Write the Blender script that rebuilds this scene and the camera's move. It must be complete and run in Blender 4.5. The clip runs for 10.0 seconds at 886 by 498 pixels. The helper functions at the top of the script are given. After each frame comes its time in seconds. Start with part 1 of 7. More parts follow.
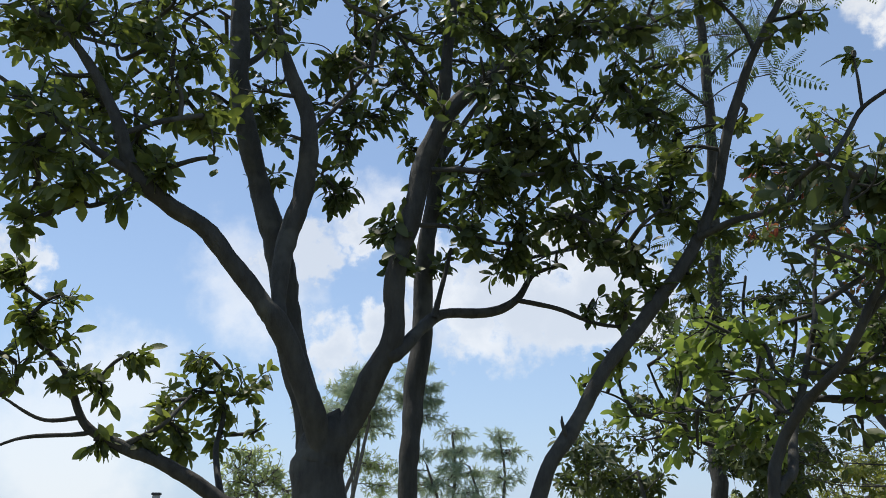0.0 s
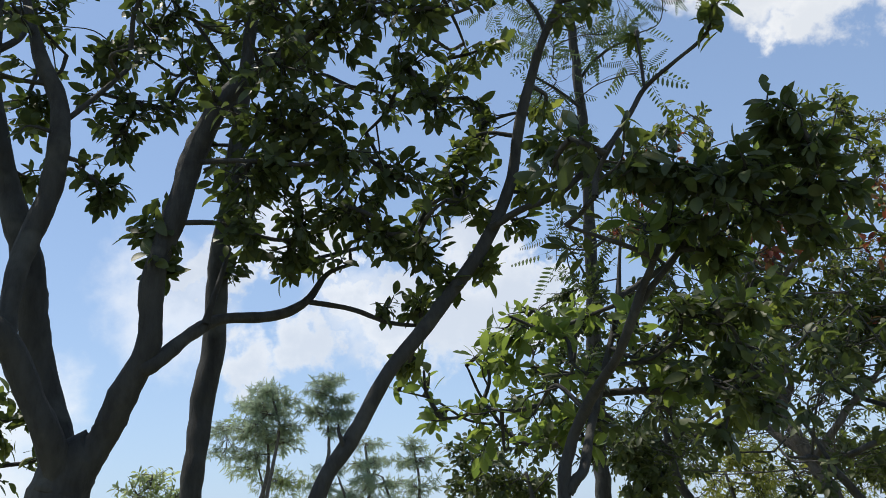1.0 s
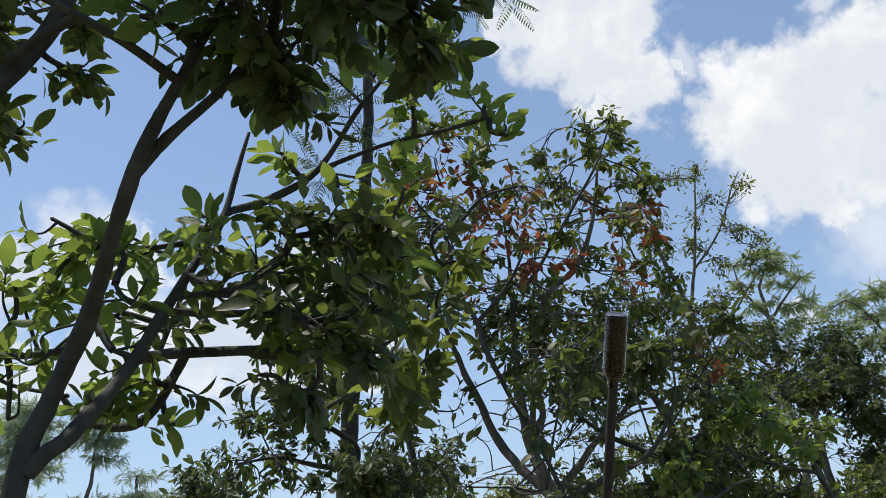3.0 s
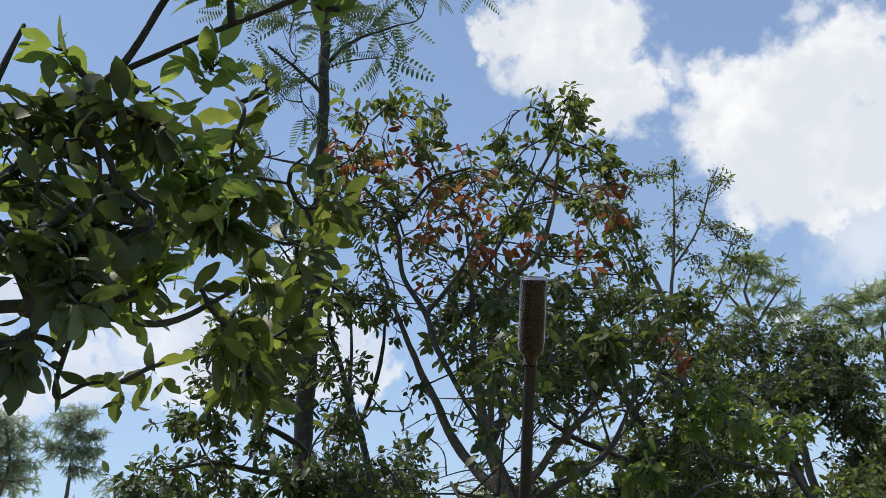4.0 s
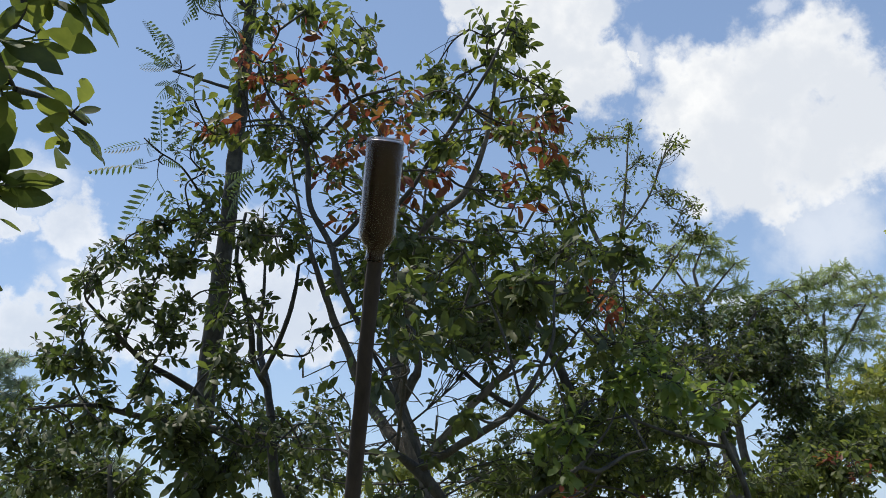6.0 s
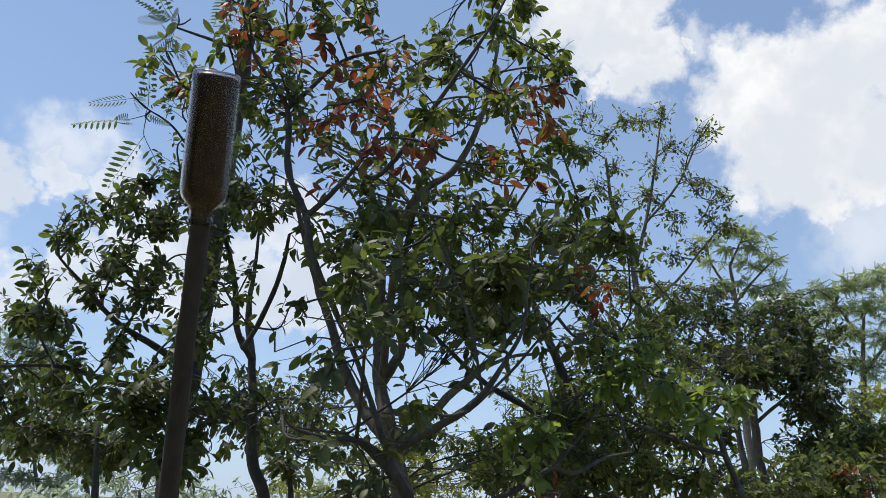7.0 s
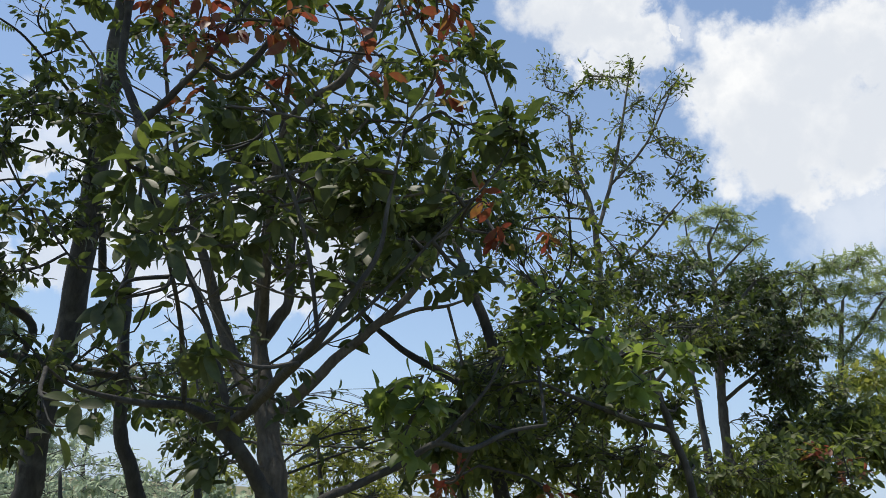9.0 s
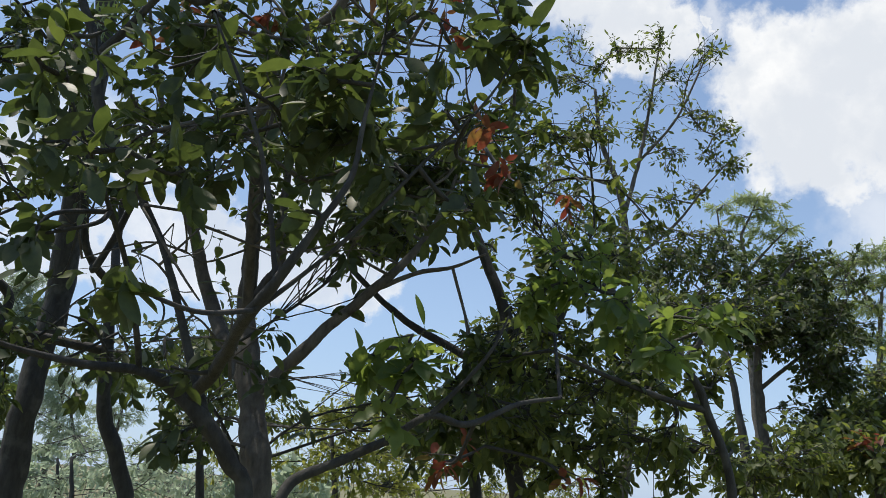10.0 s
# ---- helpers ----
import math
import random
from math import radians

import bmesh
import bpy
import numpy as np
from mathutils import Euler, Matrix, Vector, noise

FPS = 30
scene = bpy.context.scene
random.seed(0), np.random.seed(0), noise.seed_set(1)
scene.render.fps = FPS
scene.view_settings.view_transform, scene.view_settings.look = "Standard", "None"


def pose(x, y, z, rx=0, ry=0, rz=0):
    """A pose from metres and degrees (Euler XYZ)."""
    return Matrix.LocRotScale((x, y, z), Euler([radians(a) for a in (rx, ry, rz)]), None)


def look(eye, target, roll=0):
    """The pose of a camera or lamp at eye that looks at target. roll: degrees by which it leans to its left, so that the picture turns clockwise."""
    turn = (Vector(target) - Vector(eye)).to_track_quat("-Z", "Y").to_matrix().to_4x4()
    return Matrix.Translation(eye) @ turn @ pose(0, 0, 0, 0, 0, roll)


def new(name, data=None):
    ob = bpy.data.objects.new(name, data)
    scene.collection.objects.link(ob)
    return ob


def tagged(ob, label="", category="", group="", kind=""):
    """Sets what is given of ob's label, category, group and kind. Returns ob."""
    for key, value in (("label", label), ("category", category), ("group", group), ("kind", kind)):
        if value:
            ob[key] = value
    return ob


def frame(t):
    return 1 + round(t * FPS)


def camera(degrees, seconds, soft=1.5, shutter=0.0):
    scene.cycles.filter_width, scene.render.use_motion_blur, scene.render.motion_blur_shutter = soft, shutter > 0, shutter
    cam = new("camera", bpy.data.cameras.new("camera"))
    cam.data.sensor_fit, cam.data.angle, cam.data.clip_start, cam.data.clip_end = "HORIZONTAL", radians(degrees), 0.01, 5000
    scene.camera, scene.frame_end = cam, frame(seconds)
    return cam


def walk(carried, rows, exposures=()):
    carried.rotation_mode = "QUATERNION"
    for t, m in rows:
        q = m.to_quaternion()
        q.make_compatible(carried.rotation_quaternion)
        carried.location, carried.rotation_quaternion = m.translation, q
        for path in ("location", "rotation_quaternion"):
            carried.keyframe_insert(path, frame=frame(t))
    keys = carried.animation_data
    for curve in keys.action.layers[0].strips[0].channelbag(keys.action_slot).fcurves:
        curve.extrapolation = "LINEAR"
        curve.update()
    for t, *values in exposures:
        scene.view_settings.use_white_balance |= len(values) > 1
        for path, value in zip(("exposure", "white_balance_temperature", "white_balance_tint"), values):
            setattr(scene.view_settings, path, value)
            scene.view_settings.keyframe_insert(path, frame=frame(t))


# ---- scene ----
cam = camera(59.4, 10.0, soft=0.6)
PATH = [
    (0, (0.0, 0.0, 1.5), (0.157, 1.878, 2.169), -0.18),
    (0.5, (0.199, 0.022, 1.494), (0.446, 1.893, 2.155), -2.89),
    (1, (0.426, 0.129, 1.509), (0.801, 1.972, 2.191), -4.29),
    (1.2, (0.547, 0.184, 1.52), (0.963, 2.017, 2.202), -1.28),
    (1.5, (0.601, 0.368, 1.494), (1.17, 2.103, 2.309), -2.4),
    (2, (0.753, 0.493, 1.475), (1.344, 2.225, 2.283), -2.65),
    (2.5, (1.025, 0.597, 1.458), (1.708, 2.309, 2.232), -3.67),
    (3, (1.226, 0.771, 1.412), (2.027, 2.441, 2.165), -3.05),
    (3.2, (1.313, 0.876, 1.417), (2.185, 2.492, 2.212), -2.86),
    (4.3, (1.795, 1.11, 1.416), (2.582, 2.791, 2.161), -3.41),
    (4.5, (1.85, 1.15, 1.415), (2.622, 2.852, 2.127), -3.05),
    (5, (1.999, 1.295, 1.405), (2.855, 2.949, 2.133), -1.38),
    (5.5, (2.126, 1.443, 1.408), (3.161, 2.974, 2.174), -2.77),
    (5.7, (2.139, 1.478, 1.391), (3.134, 3.05, 2.125), -2.94),
    (6.8, (2.566, 1.562, 1.503), (3.374, 3.272, 2.153), 2.69),
    (7, (2.636, 1.608, 1.506), (3.486, 3.3, 2.149), 2.89),
    (7.5, (2.79, 1.813, 1.47), (3.672, 3.467, 2.166), 4.08),
    (8, (3.055, 2.03, 1.509), (3.977, 3.649, 2.238), 3.46),
    (8.5, (3.338, 2.144, 1.552), (4.24, 3.81, 2.192), 2.76),
    (9, (3.511, 2.207, 1.549), (4.403, 3.891, 2.156), 3.11),
    (9.5, (3.679, 2.418, 1.514), (4.546, 4.118, 2.11), 3.87),
    (10, (3.837, 2.569, 1.516), (4.668, 4.29, 2.105), 3.76),
]
walk(cam, [(t, look(eye, target, roll)) for t, eye, target, roll in PATH])

# ---- light ----
SUN_DIR = Vector((-0.25, 0.22, 0.95)).normalized()  # towards the sun
EXPOSURE, SKY_GAIN, SUN_POWER = 0.0, 0.152, 4.6
scene.view_settings.exposure = EXPOSURE
world = bpy.data.worlds.new("sky")
scene.world = world
world.use_nodes = True
WN = world.node_tree
WN.nodes.clear()


def wnode(kind):
    return WN.nodes.new(kind)


def wmath(op, a, b=None, c=None, clamp=False):
    n = wnode("ShaderNodeMath")
    n.operation, n.use_clamp = op, clamp
    for i, v in enumerate((a, b, c)):
        if v is None:
            continue
        if isinstance(v, (int, float)):
            n.inputs[i].default_value = v
        else:
            WN.links.new(v, n.inputs[i])
    return n.outputs[0]


def wvec(op, a, b=None, scale=None):
    n = wnode("ShaderNodeVectorMath")
    n.operation = op
    for i, v in enumerate((a, b)):
        if v is None:
            continue
        if isinstance(v, (tuple, Vector)):
            n.inputs[i].default_value = v
        else:
            WN.links.new(v, n.inputs[i])
    if scale is not None:
        n.inputs["Scale"].default_value = scale
    return n.outputs["Value"] if op in ("DISTANCE", "DOT_PRODUCT", "LENGTH") else n.outputs["Vector"]


def wnoise(vector, scale, detail, rough=0.55):
    n = wnode("ShaderNodeTexNoise")
    n.inputs["Scale"].default_value, n.inputs["Detail"].default_value, n.inputs["Roughness"].default_value = scale, detail, rough
    WN.links.new(vector, n.inputs["Vector"])
    return n


def wmix(fac, a, b):
    n = wnode("ShaderNodeMix")
    n.data_type = "RGBA"
    for socket, v in ((n.inputs[0], fac), (n.inputs[6], a), (n.inputs[7], b)):
        if isinstance(v, (int, float)):
            socket.default_value = v
        elif isinstance(v, tuple):
            socket.default_value = (*v, 1)
        else:
            WN.links.new(v, socket)
    return n.outputs[2]


sky = wnode("ShaderNodeTexSky")
sky.sky_type, sky.sun_disc = "NISHITA", False
sky.sun_elevation = math.asin(SUN_DIR.z)
sky.sun_rotation = math.atan2(SUN_DIR.x, SUN_DIR.y)
sky.air_density, sky.dust_density, sky.ozone_density, sky.altitude = 1.0, 0.3, 3.5, 0
ray = wvec("NORMALIZE", wnode("ShaderNodeTexCoord").outputs["Generated"])
wob1 = wvec("SCALE", wvec("SUBTRACT", wnoise(ray, 11, 3).outputs["Color"], (0.5, 0.5, 0.5)), scale=0.10)
wob2 = wvec("SCALE", wvec("SUBTRACT", wnoise(ray, 36, 6, 0.60).outputs["Color"], (0.5, 0.5, 0.5)), scale=0.070)
bent = wvec("ADD", wvec("ADD", ray, wob1), wob2)


def cloud_mask(puffs):
    """The densest of some round puffs: direction x, y, z and radius as a share of the unit sphere."""
    best = None
    for x, y, z, r in puffs:
        near = wmath("SUBTRACT", 1.0, wmath("DIVIDE", wvec("DISTANCE", bent, (x, y, z)), r))
        best = near if best is None else wmath("MAXIMUM", best, near)
    return best


HIGH_CLOUDS = [
    (0.666, 0.558, 0.495, 0.071),
    (0.676, 0.529, 0.512, 0.054),
    (0.705, 0.515, 0.488, 0.084),
    (0.725, 0.479, 0.495, 0.075),
    (0.741, 0.445, 0.502, 0.063),
    (0.760, 0.428, 0.489, 0.064),
    (0.697, 0.563, 0.444, 0.087),
    (0.739, 0.522, 0.425, 0.099),
    (0.774, 0.476, 0.418, 0.099),
    (0.717, 0.575, 0.394, 0.064),
    (0.758, 0.533, 0.376, 0.057),
    (0.663, 0.583, 0.469, 0.049),
    (0.785, 0.430, 0.446, 0.071),
    (0.800, 0.440, 0.408, 0.066),
    (0.490, 0.630, 0.602, 0.089),
    (0.534, 0.600, 0.596, 0.068),
    (0.537, 0.632, 0.560, 0.066),
    (0.575, 0.631, 0.521, 0.054),
    (0.553, 0.661, 0.508, 0.042),
    (0.445, 0.649, 0.617, 0.050),
    (0.574, 0.604, 0.553, 0.041),
    (0.479, 0.598, 0.642, 0.072),
    (0.423, 0.666, 0.614, 0.034),
    (0.603, 0.582, 0.546, 0.015),
]
LOW_CLOUDS = [
    (-0.090, 0.943, 0.321, 0.049),
    (-0.138, 0.941, 0.308, 0.041),
    (-0.026, 0.937, 0.347, 0.035),
    (-0.405, 0.871, 0.278, 0.044),
    (0.127, 0.948, 0.293, 0.047),
    (0.206, 0.939, 0.277, 0.047),
    (0.267, 0.920, 0.288, 0.035),
    (0.242, 0.907, 0.346, 0.064),
    (-0.057, 0.974, 0.218, 0.055),
    (0.010, 0.970, 0.241, 0.049),
    (0.073, 0.958, 0.278, 0.041),
    (0.248, 0.939, 0.237, 0.052),
    (0.119, 0.962, 0.247, 0.070),
    (0.203, 0.944, 0.260, 0.081),
    (0.274, 0.921, 0.276, 0.070),
    (0.348, 0.904, 0.249, 0.047),
    (0.751, 0.610, 0.253, 0.023),
    (0.321, 0.899, 0.298, 0.035),
    (0.047, 0.937, 0.346, 0.047),
]
FAINT_CLOUDS = [
    (-0.310, 0.938, 0.156, 0.087),
    (-0.358, 0.930, 0.078, 0.146),
    (-0.027, 0.927, 0.374, 0.073),
    (-0.150, 0.947, 0.284, 0.102),
    (0.087, 0.958, 0.272, 0.087),
    (0.798, 0.503, 0.331, 0.095),
    (0.854, 0.392, 0.342, 0.065),
    (0.700, 0.442, 0.561, 0.036),
    (0.610, 0.576, 0.544, 0.036),
]


def soft(value, lo, hi):
    n = wnode("ShaderNodeMapRange")
    n.interpolation_type = "SMOOTHSTEP"
    WN.links.new(value, n.inputs["Value"])
    n.inputs["From Min"].default_value, n.inputs["From Max"].default_value = lo, hi
    return n.outputs["Result"]


wisps = wmath("MULTIPLY", wmath("SUBTRACT", wnoise(ray, 24, 8, 0.62).outputs["Fac"], 0.5), 0.9)
high, low, faint = wmath("ADD", cloud_mask(HIGH_CLOUDS), wisps), wmath("ADD", cloud_mask(LOW_CLOUDS), wisps), cloud_mask(FAINT_CLOUDS)
body = wmath("MAXIMUM", high, low)
cover = wmath("MAXIMUM", wmath("MAXIMUM", soft(high, 0.0, 0.56), wmath("MULTIPLY", soft(low, 0.0, 0.45), 0.75)), wmath("MULTIPLY", soft(faint, 0.0, 0.7), 0.55))
shade = wnoise(ray, 10, 6).outputs["Fac"]
cloud_colour = wmix(soft(wmath("ADD", shade, wmath("MULTIPLY", body, 0.30)), 0.34, 0.78), (1.04, 1.04, 1.03), (0.76, 0.80, 0.86))
rise = wnode("ShaderNodeSeparateXYZ")
WN.links.new(ray, rise.inputs[0])
sky_gain = wvec("SCALE", sky.outputs["Color"], scale=SKY_GAIN)
haze = wmath("MULTIPLY", wmath("POWER", wmath("SUBTRACT", 1.0, wmath("ABSOLUTE", rise.outputs["Z"]), clamp=True), 3.6), 0.60)
hazed = wmix(wmath("ADD", haze, 0.24), sky_gain, (0.46, 0.605, 0.83))
colour = wmix(cover, hazed, cloud_colour)
ground_side = wmix(soft(rise.outputs["Z"], -0.06, -0.01), (0.10, 0.11, 0.06), colour)
back = wnode("ShaderNodeBackground")
back.inputs["Strength"].default_value = 1.0
WN.links.new(ground_side, back.inputs["Color"])
WN.links.new(back.outputs[0], wnode("ShaderNodeOutputWorld").inputs["Surface"])

sun = new("sun", bpy.data.lights.new("sun", "SUN"))
sun.data.energy, sun.data.angle, sun.data.color = SUN_POWER, radians(0.6), (1.0, 0.93, 0.82)
sun.matrix_world = look(SUN_DIR * 60, (0, 0, 0))

# ---- materials ----
def material(name):
    m = bpy.data.materials.new(name)
    m.use_nodes = True
    nt = m.node_tree
    nt.nodes.clear()
    return m, nt, nt.nodes.new("ShaderNodeOutputMaterial")


def ramp(nt, fac, stops):
    n = nt.nodes.new("ShaderNodeValToRGB")
    n.color_ramp.elements[0].position, n.color_ramp.elements[1].position = stops[0][0], stops[-1][0]
    for p, c in stops[1:-1]:
        n.color_ramp.elements.new(p)
    for e, (p, c) in zip(n.color_ramp.elements, stops):
        e.color = (*c, 1)
    nt.links.new(fac, n.inputs[0])
    return n.outputs[0]


def noise_at(nt, scale, detail=3.0, rough=0.55, stretch=None):
    co = nt.nodes.new("ShaderNodeTexCoord")
    n = nt.nodes.new("ShaderNodeTexNoise")
    n.inputs["Scale"].default_value, n.inputs["Detail"].default_value, n.inputs["Roughness"].default_value = scale, detail, rough
    if stretch:
        mp = nt.nodes.new("ShaderNodeMapping")
        mp.inputs["Scale"].default_value = stretch
        nt.links.new(co.outputs["Object"], mp.inputs[0])
        nt.links.new(mp.outputs[0], n.inputs["Vector"])
    else:
        nt.links.new(co.outputs["Object"], n.inputs["Vector"])
    return n.outputs["Fac"]


def mix_col(nt, fac, a, b, blend="MIX"):
    n = nt.nodes.new("ShaderNodeMix")
    n.data_type, n.blend_type = "RGBA", blend
    for socket, v in ((n.inputs[0], fac), (n.inputs[6], a), (n.inputs[7], b)):
        if isinstance(v, (int, float)):
            socket.default_value = v
        elif isinstance(v, tuple):
            socket.default_value = (*v, 1)
        else:
            nt.links.new(v, socket)
    return n.outputs[2]


def bump(nt, height, strength, distance):
    n = nt.nodes.new("ShaderNodeBump")
    n.inputs["Strength"].default_value, n.inputs["Distance"].default_value = strength, distance
    nt.links.new(height, n.inputs["Height"])
    return n.outputs[0]


def principled(nt, colour, rough, normal=None):
    n = nt.nodes.new("ShaderNodeBsdfPrincipled")
    for socket, v in ((n.inputs["Base Color"], colour), (n.inputs["Roughness"], rough)):
        if isinstance(v, (int, float)):
            socket.default_value = v
        elif isinstance(v, tuple):
            socket.default_value = (*v, 1)
        else:
            nt.links.new(v, socket)
    if normal is not None:
        nt.links.new(normal, n.inputs["Normal"])
    return n


def leaf_material(name, stops, through_stops, share, rough=0.5, spread=True):
    """Leaf blades: waxy above, with light that comes through them; each blade has its own tone, with blotches."""
    m, nt, out = material(name)
    if spread:
        rnd = nt.nodes.new("ShaderNodeNewGeometry").outputs["Random Per Island"]
    else:
        rnd = nt.nodes.new("ShaderNodeObjectInfo").outputs["Random"]
    blotch = noise_at(nt, 38, 3)
    top = mix_col(nt, 0.35, ramp(nt, rnd, stops), ramp(nt, blotch, [(0.3, stops[0][1]), (0.75, stops[-1][1])]))
    glow = mix_col(nt, 0.3, ramp(nt, rnd, through_stops), ramp(nt, blotch, [(0.3, through_stops[0][1]), (0.75, through_stops[-1][1])]))
    surf = principled(nt, top, rough, bump(nt, noise_at(nt, 120, 2), 0.25, 0.002))
    surf.inputs["Specular IOR Level"].default_value = 0.30
    trans = nt.nodes.new("ShaderNodeBsdfTranslucent")
    nt.links.new(glow, trans.inputs["Color"])
    mix = nt.nodes.new("ShaderNodeMixShader")
    mix.inputs[0].default_value = share
    nt.links.new(surf.outputs[0], mix.inputs[1])
    nt.links.new(trans.outputs[0], mix.inputs[2])
    nt.links.new(mix.outputs[0], out.inputs[0])
    return m


def bark_material(name, dark, light, lichen, amount):
    m, nt, out = material(name)
    grain = noise_at(nt, 26, 6, 0.65, (1, 1, 0.35))
    patch = noise_at(nt, 7, 3, 0.6)
    base = ramp(nt, grain, [(0.3, dark), (0.7, light)])
    spots = nt.nodes.new("ShaderNodeMapRange")
    spots.inputs["From Min"].default_value, spots.inputs["From Max"].default_value = 0.56, 0.68
    spots.inputs["To Max"].default_value = amount
    nt.links.new(patch, spots.inputs[0])
    col = mix_col(nt, spots.outputs[0], base, lichen)
    surf = principled(nt, col, 0.85, bump(nt, noise_at(nt, 60, 6, 0.7, (1, 1, 0.4)), 0.85, 0.010))
    nt.links.new(surf.outputs[0], out.inputs[0])
    return m


GREEN = [(0.0, (0.041, 0.054, 0.022)), (0.5, (0.068, 0.086, 0.031)), (1.0, (0.117, 0.136, 0.042))]
GREEN_T = [(0.0, (0.071, 0.11, 0.022)), (0.65, (0.173, 0.24, 0.040)), (1.0, (0.509, 0.58, 0.10))]
leaf_green = leaf_material("leaf_green", GREEN, GREEN_T, 0.35)
leaf_green_single = leaf_material("leaf_green_single", GREEN, GREEN_T, 0.35, spread=False)
# deep green for leaves in shadow: the shade is put into the colour
DEEP_SHADE = [(0.0, (0.038, 0.048, 0.022)), (1.0, (0.081, 0.098, 0.036))]
DEEP_SHADE_T = [(0.0, (0.050, 0.09, 0.024)), (0.7, (0.132, 0.20, 0.040)), (1.0, (0.346, 0.44, 0.080))]
leaf_deep_shade = leaf_material("leaf_deep_shade_green", DEEP_SHADE, DEEP_SHADE_T, 0.26)
leaf_deep_shade_single = leaf_material("leaf_deep_shade_green_single", DEEP_SHADE, DEEP_SHADE_T, 0.26, spread=False)
# brighter green for young and for sunlit leaves: sunlight put into the colour
YOUNG_LIT = [(0.0, (0.055, 0.088, 0.030)), (1.0, (0.095, 0.13, 0.042))]
YOUNG_LIT_T = [(0.0, (0.22, 0.33, 0.055)), (1.0, (0.46, 0.57, 0.10))]
leaf_young_lit = leaf_material("leaf_young_lit_green", YOUNG_LIT, YOUNG_LIT_T, 0.42)
leaf_young_lit_single = leaf_material("leaf_young_lit_green_single", YOUNG_LIT, YOUNG_LIT_T, 0.42, spread=False)
leaf_red = leaf_material("leaf_turning_red", [(0.0, (0.13, 0.026, 0.022)), (0.5, (0.15, 0.042, 0.026)), (0.8, (0.17, 0.075, 0.030)), (1.0, (0.13, 0.11, 0.032))],
                         [(0.0, (0.31, 0.036, 0.038)), (0.5, (0.31, 0.072, 0.042)), (0.8, (0.40, 0.17, 0.045)), (1.0, (0.36, 0.32, 0.07))], 0.42)
leaf_feather = leaf_material("leaf_feathery", [(0.0, (0.036, 0.056, 0.032)), (1.0, (0.062, 0.09, 0.044))],
                             [(0.0, (0.13, 0.21, 0.07)), (1.0, (0.23, 0.32, 0.10))], 0.3, rough=0.6)
# far greens lifted: the paleness of distance is put into the leaf colour
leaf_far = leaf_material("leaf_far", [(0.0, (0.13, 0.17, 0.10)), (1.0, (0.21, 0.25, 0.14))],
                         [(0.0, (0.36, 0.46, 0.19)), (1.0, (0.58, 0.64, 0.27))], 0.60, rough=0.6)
# paler and greyer for the farthest: haze put into the leaf colour
leaf_haze_tint = leaf_material("leaf_haze_tint", [(0.0, (0.16, 0.20, 0.145)), (1.0, (0.23, 0.27, 0.19))],
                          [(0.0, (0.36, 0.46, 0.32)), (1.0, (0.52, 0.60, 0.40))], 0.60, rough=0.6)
leaf_olive = leaf_material("leaf_olive", [(0.0, (0.09, 0.12, 0.035)), (1.0, (0.17, 0.18, 0.05))],
                           [(0.0, (0.32, 0.40, 0.07)), (1.0, (0.54, 0.52, 0.11))], 0.42)
bark_dark = bark_material("bark_dark", (0.023, 0.022, 0.020), (0.062, 0.060, 0.053), (0.12, 0.12, 0.10), 0.45)
bark_grey = bark_material("bark_grey", (0.052, 0.046, 0.038), (0.15, 0.132, 0.108), (0.19, 0.18, 0.15), 0.5)


# ---- building ----
def part(name, mesh, mat, parent, label=""):
    """One mesh object under a thing; mesh is a bmesh or a finished mesh."""
    if isinstance(mesh, bmesh.types.BMesh):
        data = bpy.data.meshes.new(name)
        mesh.to_mesh(data)
        mesh.free()
    else:
        data = mesh
    if not data.materials:
        data.materials.append(mat)
    ob = new(name, data)
    ob.parent = parent
    if label:
        tagged(ob, label)
    return ob


def array_mesh(name, verts, faces, smooth=True):
    """A mesh from arrays of corners and of four-cornered faces."""
    me = bpy.data.meshes.new(name)
    verts, faces = np.asarray(verts, dtype=np.float32), np.asarray(faces, dtype=np.int32)
    me.vertices.add(len(verts))
    me.vertices.foreach_set("co", verts.ravel())
    me.loops.add(faces.size)
    me.loops.foreach_set("vertex_index", faces.ravel())
    me.polygons.add(len(faces))
    me.polygons.foreach_set("loop_start", np.arange(0, faces.size, faces.shape[1], dtype=np.int32))
    me.polygons.foreach_set("use_smooth", np.full(len(faces), smooth))
    me.update(calc_edges=True)
    return me


def glide(points, steps):
    """A smooth line through points (x, y, z, radius)."""
    p = np.array(points, dtype=float)
    if len(p) == 2:
        s = np.linspace(0, 1, steps + 1)[:, None]
        return p[0] * (1 - s) + p[1] * s
    q = np.vstack([2 * p[0] - p[1], p, 2 * p[-1] - p[-2]])
    out = []
    for i in range(1, len(q) - 2):
        for s in np.linspace(0, 1, steps, endpoint=False):
            a, b, c, d = q[i - 1], q[i], q[i + 1], q[i + 2]
            out.append(0.5 * (2 * b + (c - a) * s + (2 * a - 5 * b + 4 * c - d) * s * s + (3 * b - a - 3 * c + d) * s ** 3))
    out.append(p[-1])
    out = np.array(out)
    out[:, 3] = np.maximum(out[:, 3], p[:, 3].min() * 0.8)
    return out


def tube_arrays(line, sides, rng, rough=0.0):
    """Corners and faces of a round limb along a line of (x, y, z, radius), closed to a point at its end."""
    c, r = line[:, :3], line[:, 3]
    t = np.gradient(c, axis=0)
    t /= np.linalg.norm(t, axis=1)[:, None] + 1e-9
    ref = np.array([0.31, 0.95, 0.05]) if abs(t[0][2]) > 0.8 else np.array([0.05, 0.1, 1.0])
    verts = []
